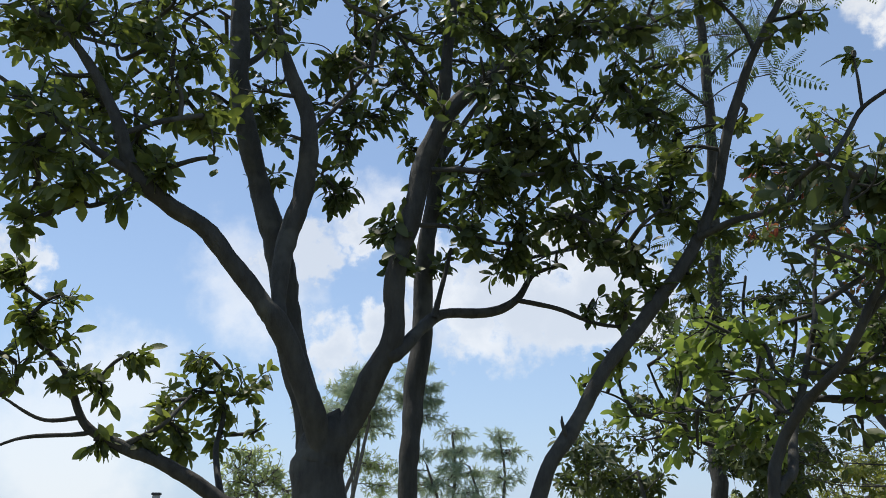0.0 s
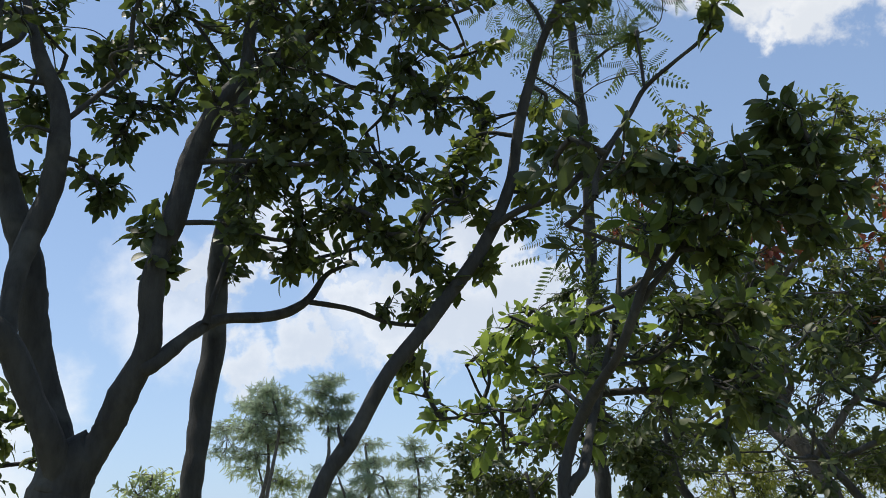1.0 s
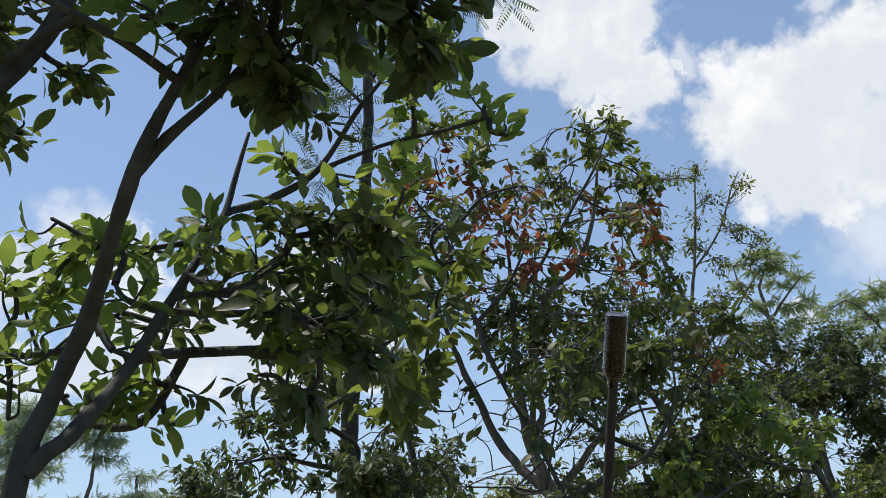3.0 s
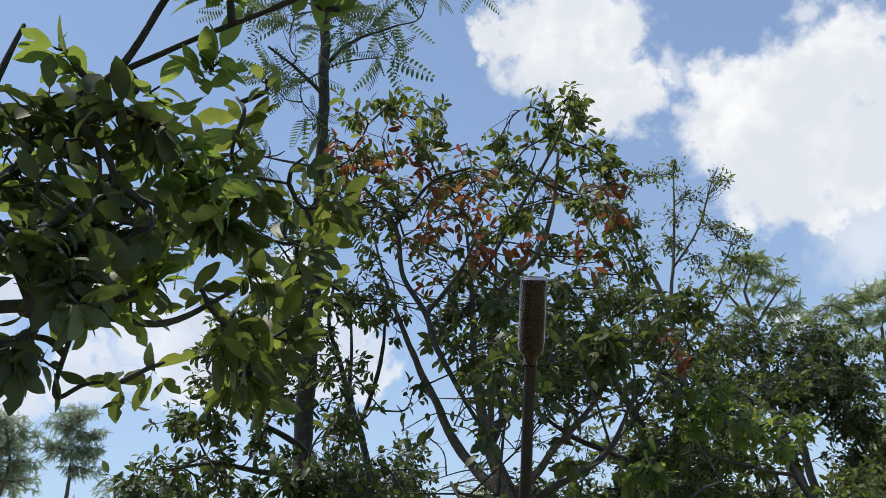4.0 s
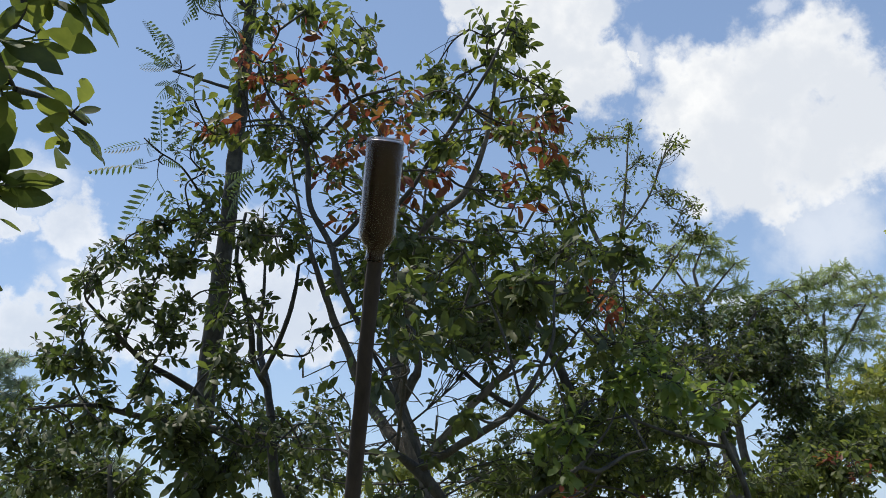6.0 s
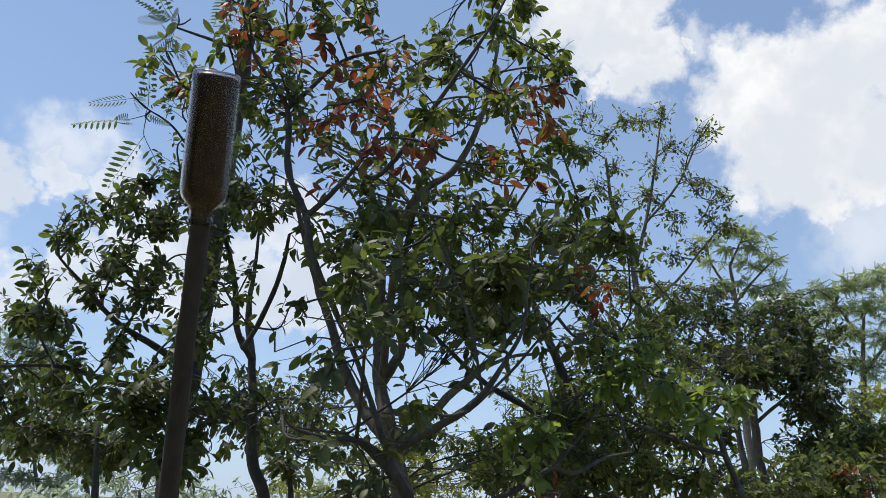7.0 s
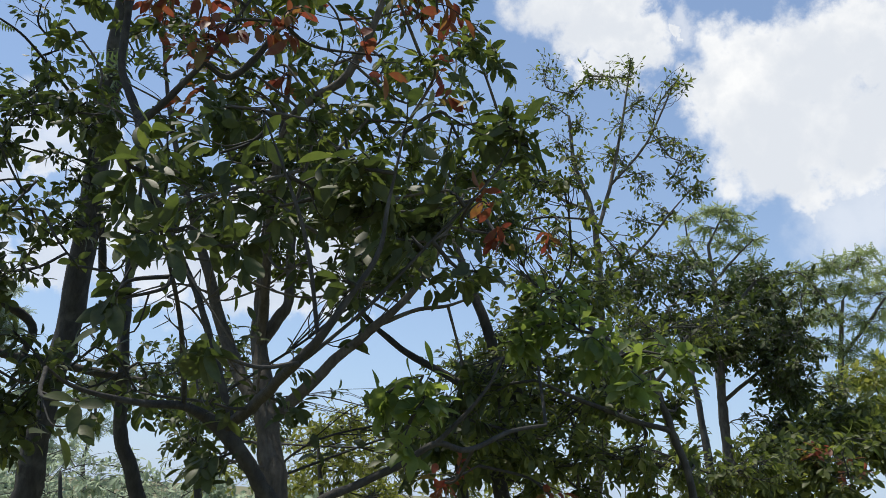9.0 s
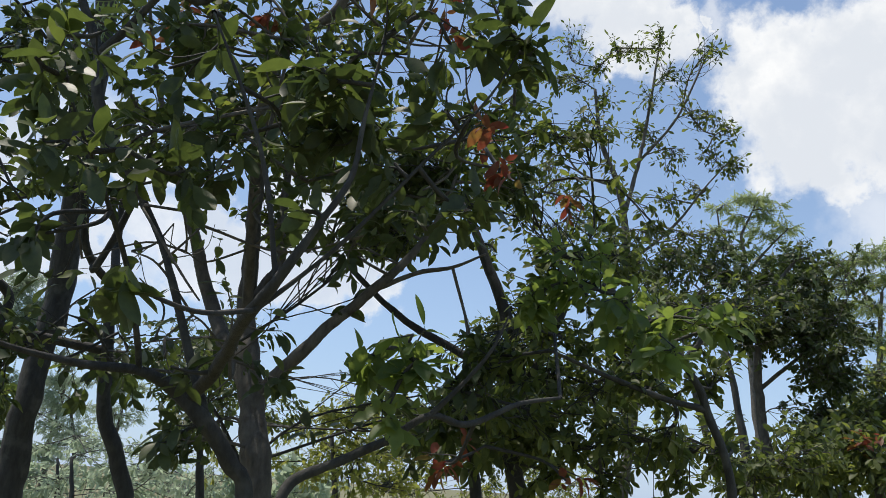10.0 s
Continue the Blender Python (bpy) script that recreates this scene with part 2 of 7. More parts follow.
    for i in range(len(c)):
        u = ref - t[i] * (ref @ t[i])
        u /= np.linalg.norm(u)
        ref = u
        w = np.cross(t[i], u)
        a = np.linspace(0, 2 * np.pi, sides, endpoint=False)
        rad = r[i] * (1 + rough * (rng.random(sides) - 0.5))
        verts.append(c[i] + np.outer(np.cos(a) * rad, u) + np.outer(np.sin(a) * rad, w))
    verts.append(np.repeat((c[-1] + t[-1] * r[-1])[None], sides, axis=0))
    verts = np.concatenate(verts)
    n = len(c) + 1
    i, k = np.meshgrid(np.arange(n - 1), np.arange(sides), indexing="ij")
    k2 = (k + 1) % sides
    faces = np.stack([i * sides + k, i * sides + k2, (i + 1) * sides + k2, (i + 1) * sides + k], axis=-1).reshape(-1, 4)
    return verts, faces


def joined(pieces):
    verts, faces, base = [], [], 0
    for v, f in pieces:
        verts.append(v)
        faces.append(f + base)
        base += len(v)
    return np.concatenate(verts), np.concatenate(faces)


def limb(parent, name, points, mat, rng, sides=12, label=""):
    """A tapered limb with knots and slight bends through points (x, y, z, radius)."""
    line = glide(points, 7)
    r = line[:, 3:4]
    wig = np.stack([[noise.noise(Vector(q[:3] * 6) + Vector((3.1 + k * 7.3, k * 2.9, 0.7))) for k in range(3)] for q in line])
    line[:, :3] += wig * r * 0.35
    lump = np.array([noise.noise(Vector(q[:3] * 14)) for q in line])
    line[:, 3] *= 1 + 0.13 * lump
    return part(name, array_mesh(name, *tube_arrays(line, sides, rng, 0.10)), mat, parent, label), line


def leaf_blade(length, width, sections, fold, bend, ragged=0):
    """A blade, widest past its middle with a short tip, folded at the midrib and bent down; it lies along +x. ragged: seed of a gnawed edge."""
    s = np.linspace(0, 1, sections + 1)
    half = width * 0.5 * np.sin(np.pi * s ** 1.08) ** 0.66
    half[0] = half[-1] = width * 0.03
    left, right = half.copy(), half.copy()
    if ragged:
        worn = np.random.default_rng(ragged)
        for side in (left, right):
            side *= worn.uniform(0.86, 1.08, len(side))
        left[worn.integers(2, sections)] *= 0.45
    x = 0.09 * length + s * 0.91 * length
    z = -bend * length * s ** 2
    rows = []
    for xi, zi, l, r in zip(x, z, left, right):
        rows += [(xi, -l, zi + fold * l), (xi, 0, zi), (xi, r, zi + fold * r)]
    verts = [(0, -0.0012, 0), (0, 0, -0.001), (0, 0.0012, 0)] + rows
    n = len(verts) // 3
    faces = []
    for i in range(n - 1):
        a = 3 * i
        faces += [(a, a + 1, a + 4, a + 3), (a + 1, a + 2, a + 5, a + 4)]
    return np.array(verts), np.array(faces)


def frond(length, pairs, wide=0.030, hang=0.75):
    """A feathery leaf: a thin midrib along +x with pairs of narrow oval leaflets that hang from it."""
    verts, faces = [], []

    def quad(a, b, c, d):
        faces.append([len(verts) + i for i in range(4)])
        verts.extend([a, b, c, d])

    quad((0, -0.003, 0), (length, -0.001, -0.18 * length), (length, 0.001, -0.18 * length), (0, 0.003, 0))
    for i in range(pairs):
        s = 0.16 + 0.82 * i / (pairs - 1)
        x, z, w = s * length, -0.18 * length * s * s, wide * length
        reach = 0.25 * length * math.sin(math.pi * (0.28 + 0.60 * s))
        for side in (-1, 1):
            def at(f, across):
                return (x + 0.30 * reach * f + across * w, side * reach * f * (1 - 0.4 * hang * f), z - hang * reach * f)
            quad(at(0.06, 0.0), at(0.35, -0.9), at(0.7, -0.85), at(0.5, 0.0))
            quad(at(0.06, 0.0), at(0.5, 0.0), at(0.7, 0.85), at(0.35, 0.9))
            quad(at(0.5, 0.0), at(0.7, -0.85), at(1.0, 0.0), at(0.7, 0.85))
    return np.array(verts), np.array(faces)


def turned(forward, up):
    """Frames whose x goes forward and whose z is nearest to up, for arrays of vectors."""
    f = forward / (np.linalg.norm(forward, axis=1)[:, None] + 1e-9)
    y = np.cross(up, f)
    y /= np.linalg.norm(y, axis=1)[:, None] + 1e-9
    return np.stack([f, y, np.cross(f, y)], axis=2)


def strewn(template, where, frames, scale):
    """One set of arrays with the template put at every place."""
    tv, tf = template
    verts = np.einsum("nij,vj->nvi", frames, tv) * scale[:, None, None] + where[:, None, :]
    faces = tf[None] + (np.arange(len(where)) * len(tv))[:, None, None]
    return verts.reshape(-1, 3), faces.reshape(-1, tf.shape[1])


def rosettes(tips, ways, rng, per, droop, run):
    """Leaves in turn along the last stretch of each twig, close at its end: place, forward and up for each leaf."""
    where, fwd, up = [], [], []
    for tip, way in zip(tips, ways):
        way = way / (np.linalg.norm(way) + 1e-9)
        n = rng.integers(per[0], per[1] + 1)
        a = np.cross(way, [0.3, 0.2, 0.9])
        a /= np.linalg.norm(a) + 1e-9
        b = np.cross(way, a)
        for k in range(n):
            ang = 2.4 * k + rng.normal(0, 0.45)
            open_ = rng.uniform(0.55, 1.40) if k else rng.uniform(0.0, 0.5)
            d = way * math.cos(open_) + (a * math.cos(ang) + b * math.sin(ang)) * math.sin(open_)
            d[2] -= droop * rng.uniform(0.0, 2.2)
            where.append(tip - way * run * (k / n) ** 1.4)
            fwd.append(d)
            u = way * 0.6 + rng.normal(0, 0.45, 3)
            u[2] += 0.45
            up.append(u)
    return np.array(where), np.array(fwd), np.array(up)


def grow(tree, lines, lobes, rng, leaf, bark, name="crown", per=(6, 9), droop=0.45, size=1.0, twig=0.0035, flat=0.8,
         label="", up_bias=0.35, run=0.10, singles=0, single_mat=None, spread=1.2, full=1.12):
    """Twigs from the nearest limb into each lobe (x, y, z, radius, twig ends), with leaf rosettes at their ends. spread, full: shares of the radii and of the twig ends."""
    grown = np.concatenate([l[:, :3] for l in lines])
    tubes, tips, ways = [], [], []
    todo = np.array(lobes, dtype=float)
    reach, root_of = np.full(len(todo), 1e9), np.zeros((len(todo), 3))
    fresh = grown
    left = np.ones(len(todo), bool)
    while left.any():
        # each lobe grows from the nearest wood, limbs first and then the boughs made so far
        gap = todo[:, None, :3] - fresh[None]
        d = np.linalg.norm(gap * [1, 1, 1.15], axis=2) + 0.3 * np.maximum(0, -gap[:, :, 2])
        best = d.argmin(axis=1)
        closer = d[np.arange(len(todo)), best] < reach
        reach = np.where(closer, d.min(axis=1), reach)
        root_of[closer] = fresh[best[closer]]
        i = int(np.argmin(np.where(left, reach, 1e9)))
        left[i] = False
        x, y, z, r, n = todo[i]
        r *= spread
        c, root = np.array([x, y, z]), root_of[i]
        mid = root * 0.45 + c * 0.55 + rng.normal(0, 0.13, 3) * np.linalg.norm(c - root)
        bough = glide([(*root, twig * 2.4), (*mid, twig * 1.9), (*c, twig * 1.3)], 5)
        tubes.append(tube_arrays(bough, 5, rng))
        fresh = bough[2:, :3]
        for k in range(int(n * full * 0.9 + rng.random())):
            v = rng.normal(0, 1, 3)
            v *= r * rng.random() ** 0.4 / np.linalg.norm(v)
            v[2] *= flat
            tip = c + v
            start = bough[rng.integers(len(bough) // 3, len(bough))][:3]
            bend = (start + tip) / 2 + rng.normal(0, 0.12, 3) * np.linalg.norm(tip - start)
            bend[2] -= 0.05 * r
            line = glide([(*start, twig), (*bend, twig * 0.8), (*tip, twig * 0.55)], 4)
            tubes.append(tube_arrays(line, 4, rng))
            way = tip - bend
            way = way / (np.linalg.norm(way) + 1e-9)
            way[2] += up_bias
            tips.append(tip)
            ways.append(way)
            if rng.random() < 0.40:
                tips.append(line[len(line) // 2][:3])
                ways.append(way + rng.normal(0, 0.7, 3))
    tagged(part("twig_growth", array_mesh("twig_growth", *joined(tubes)), bark, tree), kind="stuff")
    where, fwd, up = rosettes(tips, ways, rng, per, droop, run * size)
    frames = turned(fwd, up)
    scale = size * rng.uniform(0.42, 1.08, len(where))
    kinds = rng.integers(0, len(leaf[0]), len(where))
    pieces = []
    keep = np.ones(len(where), bool)
    if singles:
        pick = np.argsort(where[:, 1])[:singles]  # the side towards the path
        keep[pick] = False
        shared = []
        for tv, tf in leaf[0]:
            me = array_mesh("leaf", tv, tf)
            me.materials.append(single_mat)
            shared.append(me)
        for i in pick:
            ob = new("leaf", shared[kinds[i]])
            ob.parent = tree
            ob.matrix_basis = Matrix.LocRotScale(Vector(where[i]), Matrix(frames[i].tolist()), Vector([scale[i]] * 3))
    for k, template in enumerate(leaf[0]):
        sel = (kinds == k) & keep
        if sel.any():
            pieces.append(strewn(template, where[sel], frames[sel], scale[sel]))
    ob = part(name, array_mesh(name, *joined(pieces)), leaf[1], tree, label)
    tagged(ob, kind="stuff")
    return ob


def thing(name, label, category, group="", at=(0, 0, 0)):
    return tagged(new(name), label, category, group)


NEAR_BLADES = [leaf_blade(0.110, 0.046, 7, 0.20, 0.16), leaf_blade(0.096, 0.043, 7, 0.10, 0.05), leaf_blade(0.116, 0.047, 7, 0.28, 0.30),
               leaf_blade(0.104, 0.046, 8, 0.16, 0.22, 3), leaf_blade(0.112, 0.047, 8, 0.24, 0.12, 8)]
MID_BLADES = [leaf_blade(0.108, 0.044, 5, 0.20, 0.15), leaf_blade(0.098, 0.042, 5, 0.25, 0.28)]
FAR_BLADES = [leaf_blade(0.14, 0.045, 3, 0.2, 0.25)]
FRONDS = [frond(0.46, 9), frond(0.38, 8), frond(0.42, 10, 0.026, 1.1)]
FAR_SPRAYS = [frond(0.42, 5, 0.085, 0.7), frond(0.34, 4, 0.10, 1.0)]

# ---- ground ----
soil, soil_nt, soil_out = material("grassy_soil")
soil_col = ramp(soil_nt, noise_at(soil_nt, 1.3, 5), [(0.35, (0.11, 0.13, 0.055)), (0.55, (0.16, 0.15, 0.075)), (0.72, (0.27, 0.19, 0.12))])
soil_surf = principled(soil_nt, soil_col, 0.95, bump(soil_nt, noise_at(soil_nt, 18, 5), 0.6, 0.03))
soil_nt.links.new(soil_surf.outputs[0], soil_out.inputs[0])
xs = np.concatenate([-np.geomspace(2500, 12, 14), np.linspace(-8, 18, 40), np.geomspace(24, 2500, 14)])
ys = np.concatenate([-np.geomspace(2500, 12, 14), np.linspace(-8, 22, 46), np.geomspace(28, 2500, 14)])
gx, gy = np.meshgrid(xs, ys, indexing="ij")
gz = np.array([[0.05 * noise.noise(Vector((x * 0.5, y * 0.5, 0))) if abs(x) + abs(y) < 60 else 0.0 for y in ys] for x in xs])
gi, gj = np.meshgrid(np.arange(len(xs) - 1), np.arange(len(ys) - 1), indexing="ij")
gn = len(ys)
gf = np.stack([gi * gn + gj, (gi + 1) * gn + gj, (gi + 1) * gn + gj + 1, gi * gn + gj + 1], axis=-1).reshape(-1, 4)
ground_mesh = array_mesh("ground", np.stack([gx, gy, gz], axis=-1).reshape(-1, 3), gf)
ground_mesh.materials.append(soil)
tagged(new("ground", ground_mesh), "grassy reddish soil under the trees", "ground", kind="structure")

# ---- trees ----
rng = np.random.default_rng(11)
forked_tree = thing("forked_tree", "dark forked broadleaf tree with several rising stems", "tree", "broadleaf trees")
forked_tree_lines = []
forked_tree_lines.append(limb(forked_tree, "trunk", [(-0.15, 2.38, 0.00, 0.125), (-0.15, 2.36, 0.86, 0.099), (-0.16, 2.33, 1.57, 0.079), (-0.16, 2.33, 1.67, 0.076), (-0.15, 2.33, 1.76, 0.069)], bark_dark, rng, 16)[1])
forked_tree_lines.append(limb(forked_tree, "stem", [(-0.16, 2.30, 1.70, 0.035), (-0.21, 2.23, 1.86, 0.034), (-0.28, 2.18, 2.03, 0.034), (-0.33, 2.16, 2.09, 0.029), (-0.42, 2.14, 2.20, 0.026), (-0.50, 2.12, 2.30, 0.026), (-0.60, 2.07, 2.35, 0.024), (-0.68, 2.01, 2.41, 0.022), (-0.73, 1.97, 2.54, 0.017), (-0.80, 1.94, 2.68, 0.014), (-0.88, 1.91, 2.78, 0.011), (-0.97, 1.87, 2.84, 0.008)], bark_dark, rng, 12)[1])
forked_tree_lines.append(limb(forked_tree, "stem", [(-0.16, 2.33, 1.66, 0.058), (-0.18, 2.39, 1.70, 0.050), (-0.25, 2.41, 1.96, 0.044), (-0.30, 2.40, 2.19, 0.041), (-0.34, 2.40, 2.36, 0.042), (-0.42, 2.41, 2.57, 0.036), (-0.48, 2.40, 2.79, 0.035), (-0.51, 2.40, 3.05, 0.034), (-0.55, 2.44, 3.42, 0.032), (-0.60, 2.53, 3.94, 0.023), (-0.65, 2.62, 4.66, 0.010)], bark_dark, rng, 12)[1])
forked_tree_lines.append(limb(forked_tree, "stem", [(-0.27, 2.19, 2.01, 0.024), (-0.28, 2.20, 2.02, 0.021), (-0.30, 2.23, 2.18, 0.025), (-0.29, 2.28, 2.34, 0.030), (-0.25, 2.29, 2.50, 0.032), (-0.25, 2.29, 2.74, 0.028), (-0.31, 2.28, 2.90, 0.023), (-0.36, 2.27, 3.07, 0.013), (-0.42, 2.26, 3.29, 0.008)], bark_dark, rng, 12)[1])
forked_tree_lines.append(limb(forked_tree, "stem", [(-0.13, 2.33, 1.70, 0.041), (-0.08, 2.32, 1.80, 0.038), (-0.04, 2.30, 1.87, 0.038), (0.03, 2.27, 2.02, 0.034), (0.04, 2.26, 2.19, 0.031), (0.09, 2.28, 2.41, 0.034), (0.14, 2.30, 2.65, 0.035), (0.23, 2.29, 2.82, 0.028), (0.35, 2.27, 2.93, 0.021), (0.49, 2.25, 3.03, 0.014), (0.63, 2.21, 3.13, 0.008)], bark_dark, rng, 12)[1])
forked_tree_lines.append(limb(forked_tree, "branch", [(0.01, 2.28, 1.98, 0.027), (0.05, 2.27, 1.98, 0.023), (0.13, 2.36, 2.08, 0.019), (0.21, 2.45, 2.15, 0.017), (0.37, 2.49, 2.17, 0.016), (0.46, 2.52, 2.22, 0.014), (0.53, 2.55, 2.32, 0.009), (0.62, 2.53, 2.35, 0.005)], bark_dark, rng, 12)[1])
forked_tree_lines.append(limb(forked_tree, "branch", [(0.46, 2.52, 2.22, 0.009), (0.60, 2.51, 2.19, 0.008), (0.72, 2.50, 2.14, 0.007), (0.84, 2.48, 2.12, 0.005)], bark_dark, rng, 12)[1])
forked_tree_lines.append(limb(forked_tree, "branch", [(0.17, 2.39, 2.12, 0.011), (0.20, 2.41, 2.24, 0.008), (0.23, 2.44, 2.37, 0.006)], bark_dark, rng, 12)[1])
forked_tree_lines.append(limb(forked_tree, "branch", [(-0.68, 2.01, 2.41, 0.014), (-0.80, 1.94, 2.47, 0.010), (-0.93, 1.89, 2.56, 0.007), (-1.03, 1.83, 2.62, 0.005)], bark_dark, rng, 12)[1])
forked_tree_lines.append(limb(forked_tree, "branch", [(-0.72, 1.98, 2.51, 0.009), (-0.73, 1.97, 2.51, 0.008), (-0.64, 2.05, 2.60, 0.008), (-0.55, 2.13, 2.67, 0.007)], bark_dark, rng, 12)[1])
forked_tree_lines.append(limb(forked_tree, "branch", [(-0.50, 2.40, 2.99, 0.014), (-0.50, 2.40, 3.01, 0.012), (-0.44, 2.46, 3.15, 0.009), (-0.61, 2.42, 3.26, 0.006)], bark_dark, rng, 12)[1])
forked_tree_lines.append(limb(forked_tree, "branch", [(-0.25, 2.29, 2.70, 0.008), (-0.16, 2.34, 2.84, 0.008), (-0.05, 2.40, 3.03, 0.006)], bark_dark, rng, 12)[1])
forked_tree_lines.append(limb(forked_tree, "branch", [(0.14, 2.30, 2.59, 0.009), (0.28, 2.18, 2.54, 0.008), (0.44, 2.16, 2.52, 0.006), (0.63, 2.16, 2.55, 0.004)], bark_dark, rng, 12)[1])
forked_tree_lines.append(limb(forked_tree, "branch", [(0.09, 2.28, 2.39, 0.008), (0.22, 2.29, 2.39, 0.007), (0.39, 2.32, 2.35, 0.006), (0.56, 2.33, 2.42, 0.005)], bark_dark, rng, 12)[1])
lobes = [
    (-1.00, 1.96, 2.82, 0.11, 11), (-0.83, 1.93, 2.82, 0.11, 11), (-0.73, 2.07, 2.93, 0.12, 11), (-0.62, 2.22, 2.95, 0.11, 9),
    (-0.88, 1.79, 2.52, 0.09, 9), (-0.86, 2.02, 2.68, 0.10, 9), (-0.68, 2.20, 2.79, 0.11, 9), (-0.56, 2.23, 2.70, 0.08, 7),
    (-0.91, 1.89, 2.43, 0.08, 9), (-0.78, 1.84, 2.33, 0.06, 7), (-0.70, 2.09, 2.53, 0.08, 7), (-0.61, 2.01, 2.43, 0.05, 4),
    (-0.71, 1.98, 2.33, 0.04, 2), (-0.90, 1.90, 2.23, 0.05, 4), (-0.97, 1.97, 3.02, 0.13, 11), (-0.72, 2.18, 3.23, 0.15, 11),
]
lobes += [
    (-1.30, 2.31, 3.15, 0.09, 1), (-0.97, 2.49, 3.30, 0.12, 1), (-0.83, 2.50, 3.33, 0.08, 1), (-0.56, 2.14, 3.07, 0.11, 1),
    (-0.50, 2.58, 3.43, 0.12, 1), (-1.15, 2.16, 2.89, 0.09, 2), (-1.06, 2.24, 2.97, 0.10, 1), (-0.87, 2.22, 2.96, 0.09, 1),
    (-0.82, 2.31, 3.10, 0.11, 1), (-0.60, 1.94, 2.81, 0.08, 1), (-0.63, 2.62, 3.26, 0.10, 1), (-0.36, 2.13, 3.00, 0.10, 1),
    (-0.90, 1.91, 2.66, 0.06, 1), (-1.04, 2.53, 2.99, 0.11, 1), (-0.87, 2.49, 3.05, 0.10, 1), (-0.62, 2.01, 2.73, 0.08, 1),
    (-0.57, 2.53, 3.09, 0.11, 1), (-0.42, 2.19, 2.82, 0.07, 1), (-1.10, 2.23, 2.71, 0.10, 1),
]
lobes += [
    (-0.84, 1.90, 2.51, 0.09, 1), (-0.80, 2.04, 2.64, 0.09, 1), (-0.71, 2.01, 2.62, 0.09, 1), (-0.71, 2.53, 2.97, 0.12, 1),
    (-0.57, 2.60, 2.97, 0.09, 2), (-1.20, 2.43, 2.66, 0.08, 1), (-0.95, 2.16, 2.62, 0.10, 1), (-0.84, 2.09, 2.54, 0.08, 1),
    (-0.73, 2.20, 2.56, 0.10, 1), (-0.74, 2.52, 2.70, 0.08, 1), (-0.46, 1.99, 2.46, 0.08, 1), (-0.93, 1.98, 2.35, 0.07, 2),
    (-0.92, 2.05, 2.41, 0.09, 1), (-0.81, 2.42, 2.56, 0.09, 1),
]
grow(forked_tree, forked_tree_lines, lobes, rng, (NEAR_BLADES, leaf_green), bark_dark, spread=1.35, size=0.62, full=1.4)
lobes = [
    (-0.50, 2.65, 3.38, 0.13, 11), (-0.46, 2.66, 3.01, 0.11, 9), (-0.41, 2.57, 2.66, 0.05, 4), (-0.24, 2.59, 3.14, 0.13, 9),
    (-0.13, 2.70, 3.38, 0.14, 11), (-0.09, 2.60, 2.96, 0.12, 9), (-0.17, 2.49, 2.58, 0.07, 7), (0.04, 2.70, 3.18, 0.14, 9),
    (0.01, 2.70, 3.42, 0.14, 9), (-0.13, 2.60, 2.86, 0.08, 7), (-0.44, 2.66, 3.67, 0.19, 13), (-0.02, 2.70, 3.72, 0.19, 13),
]
lobes += [
    (0.34, 2.27, 3.13, 0.14, 13), (0.40, 2.16, 2.84, 0.11, 13), (0.53, 2.24, 3.03, 0.12, 11), (0.32, 2.18, 2.70, 0.10, 11),
    (0.49, 2.14, 2.67, 0.10, 11), (0.70, 2.19, 3.07, 0.12, 11), (0.77, 2.17, 2.88, 0.10, 9), (0.57, 2.12, 2.55, 0.08, 9),
    (0.39, 2.17, 2.56, 0.09, 9), (0.89, 2.23, 3.13, 0.11, 9), (0.85, 2.14, 2.74, 0.08, 9), (0.71, 2.19, 2.50, 0.07, 7),
    (0.30, 2.18, 2.49, 0.08, 9), (0.45, 2.26, 2.41, 0.08, 11), (0.57, 2.23, 2.42, 0.08, 11), (0.70, 2.30, 2.36, 0.08, 9),
    (0.41, 2.36, 2.33, 0.06, 7), (0.82, 2.31, 2.31, 0.06, 7),
]
lobes += [
    (0.29, 2.28, 2.37, 0.08, 9), (0.02, 2.30, 2.39, 0.07, 7), (0.04, 2.30, 2.28, 0.06, 7), (0.72, 2.50, 2.22, 0.05, 2),
    (0.82, 2.47, 2.19, 0.05, 4), (0.96, 2.31, 2.56, 0.07, 7), (0.43, 2.26, 3.39, 0.18, 15), (0.77, 2.17, 3.34, 0.18, 13),
]
lobes += [
    (-0.17, 2.12, 3.15, 0.07, 1), (0.21, 2.43, 3.43, 0.10, 1), (0.55, 2.68, 3.67, 0.14, 1), (1.00, 2.36, 3.36, 0.11, 1),
    (-0.44, 2.52, 3.28, 0.13, 1), (-0.36, 2.87, 3.72, 0.11, 1), (-0.13, 2.56, 3.39, 0.09, 1), (0.06, 2.14, 3.09, 0.10, 1),
    (0.28, 2.61, 3.39, 0.11, 1), (0.39, 2.61, 3.43, 0.11, 1), (0.53, 2.09, 3.11, 0.07, 1), (0.70, 2.36, 3.25, 0.10, 1),
    (0.96, 2.41, 3.32, 0.12, 1), (1.04, 2.35, 3.24, 0.11, 1), (-0.39, 2.74, 3.24, 0.14, 1), (-0.12, 2.52, 3.16, 0.11, 1),
    (-0.05, 2.21, 2.92, 0.09, 1), (0.18, 2.83, 3.42, 0.14, 1), (0.30, 2.12, 2.91, 0.08, 1),
]
lobes += [
    (0.51, 2.60, 3.24, 0.13, 1), (0.62, 2.69, 3.29, 0.11, 1), (0.97, 2.73, 3.38, 0.10, 1), (1.08, 2.63, 3.29, 0.12, 1),
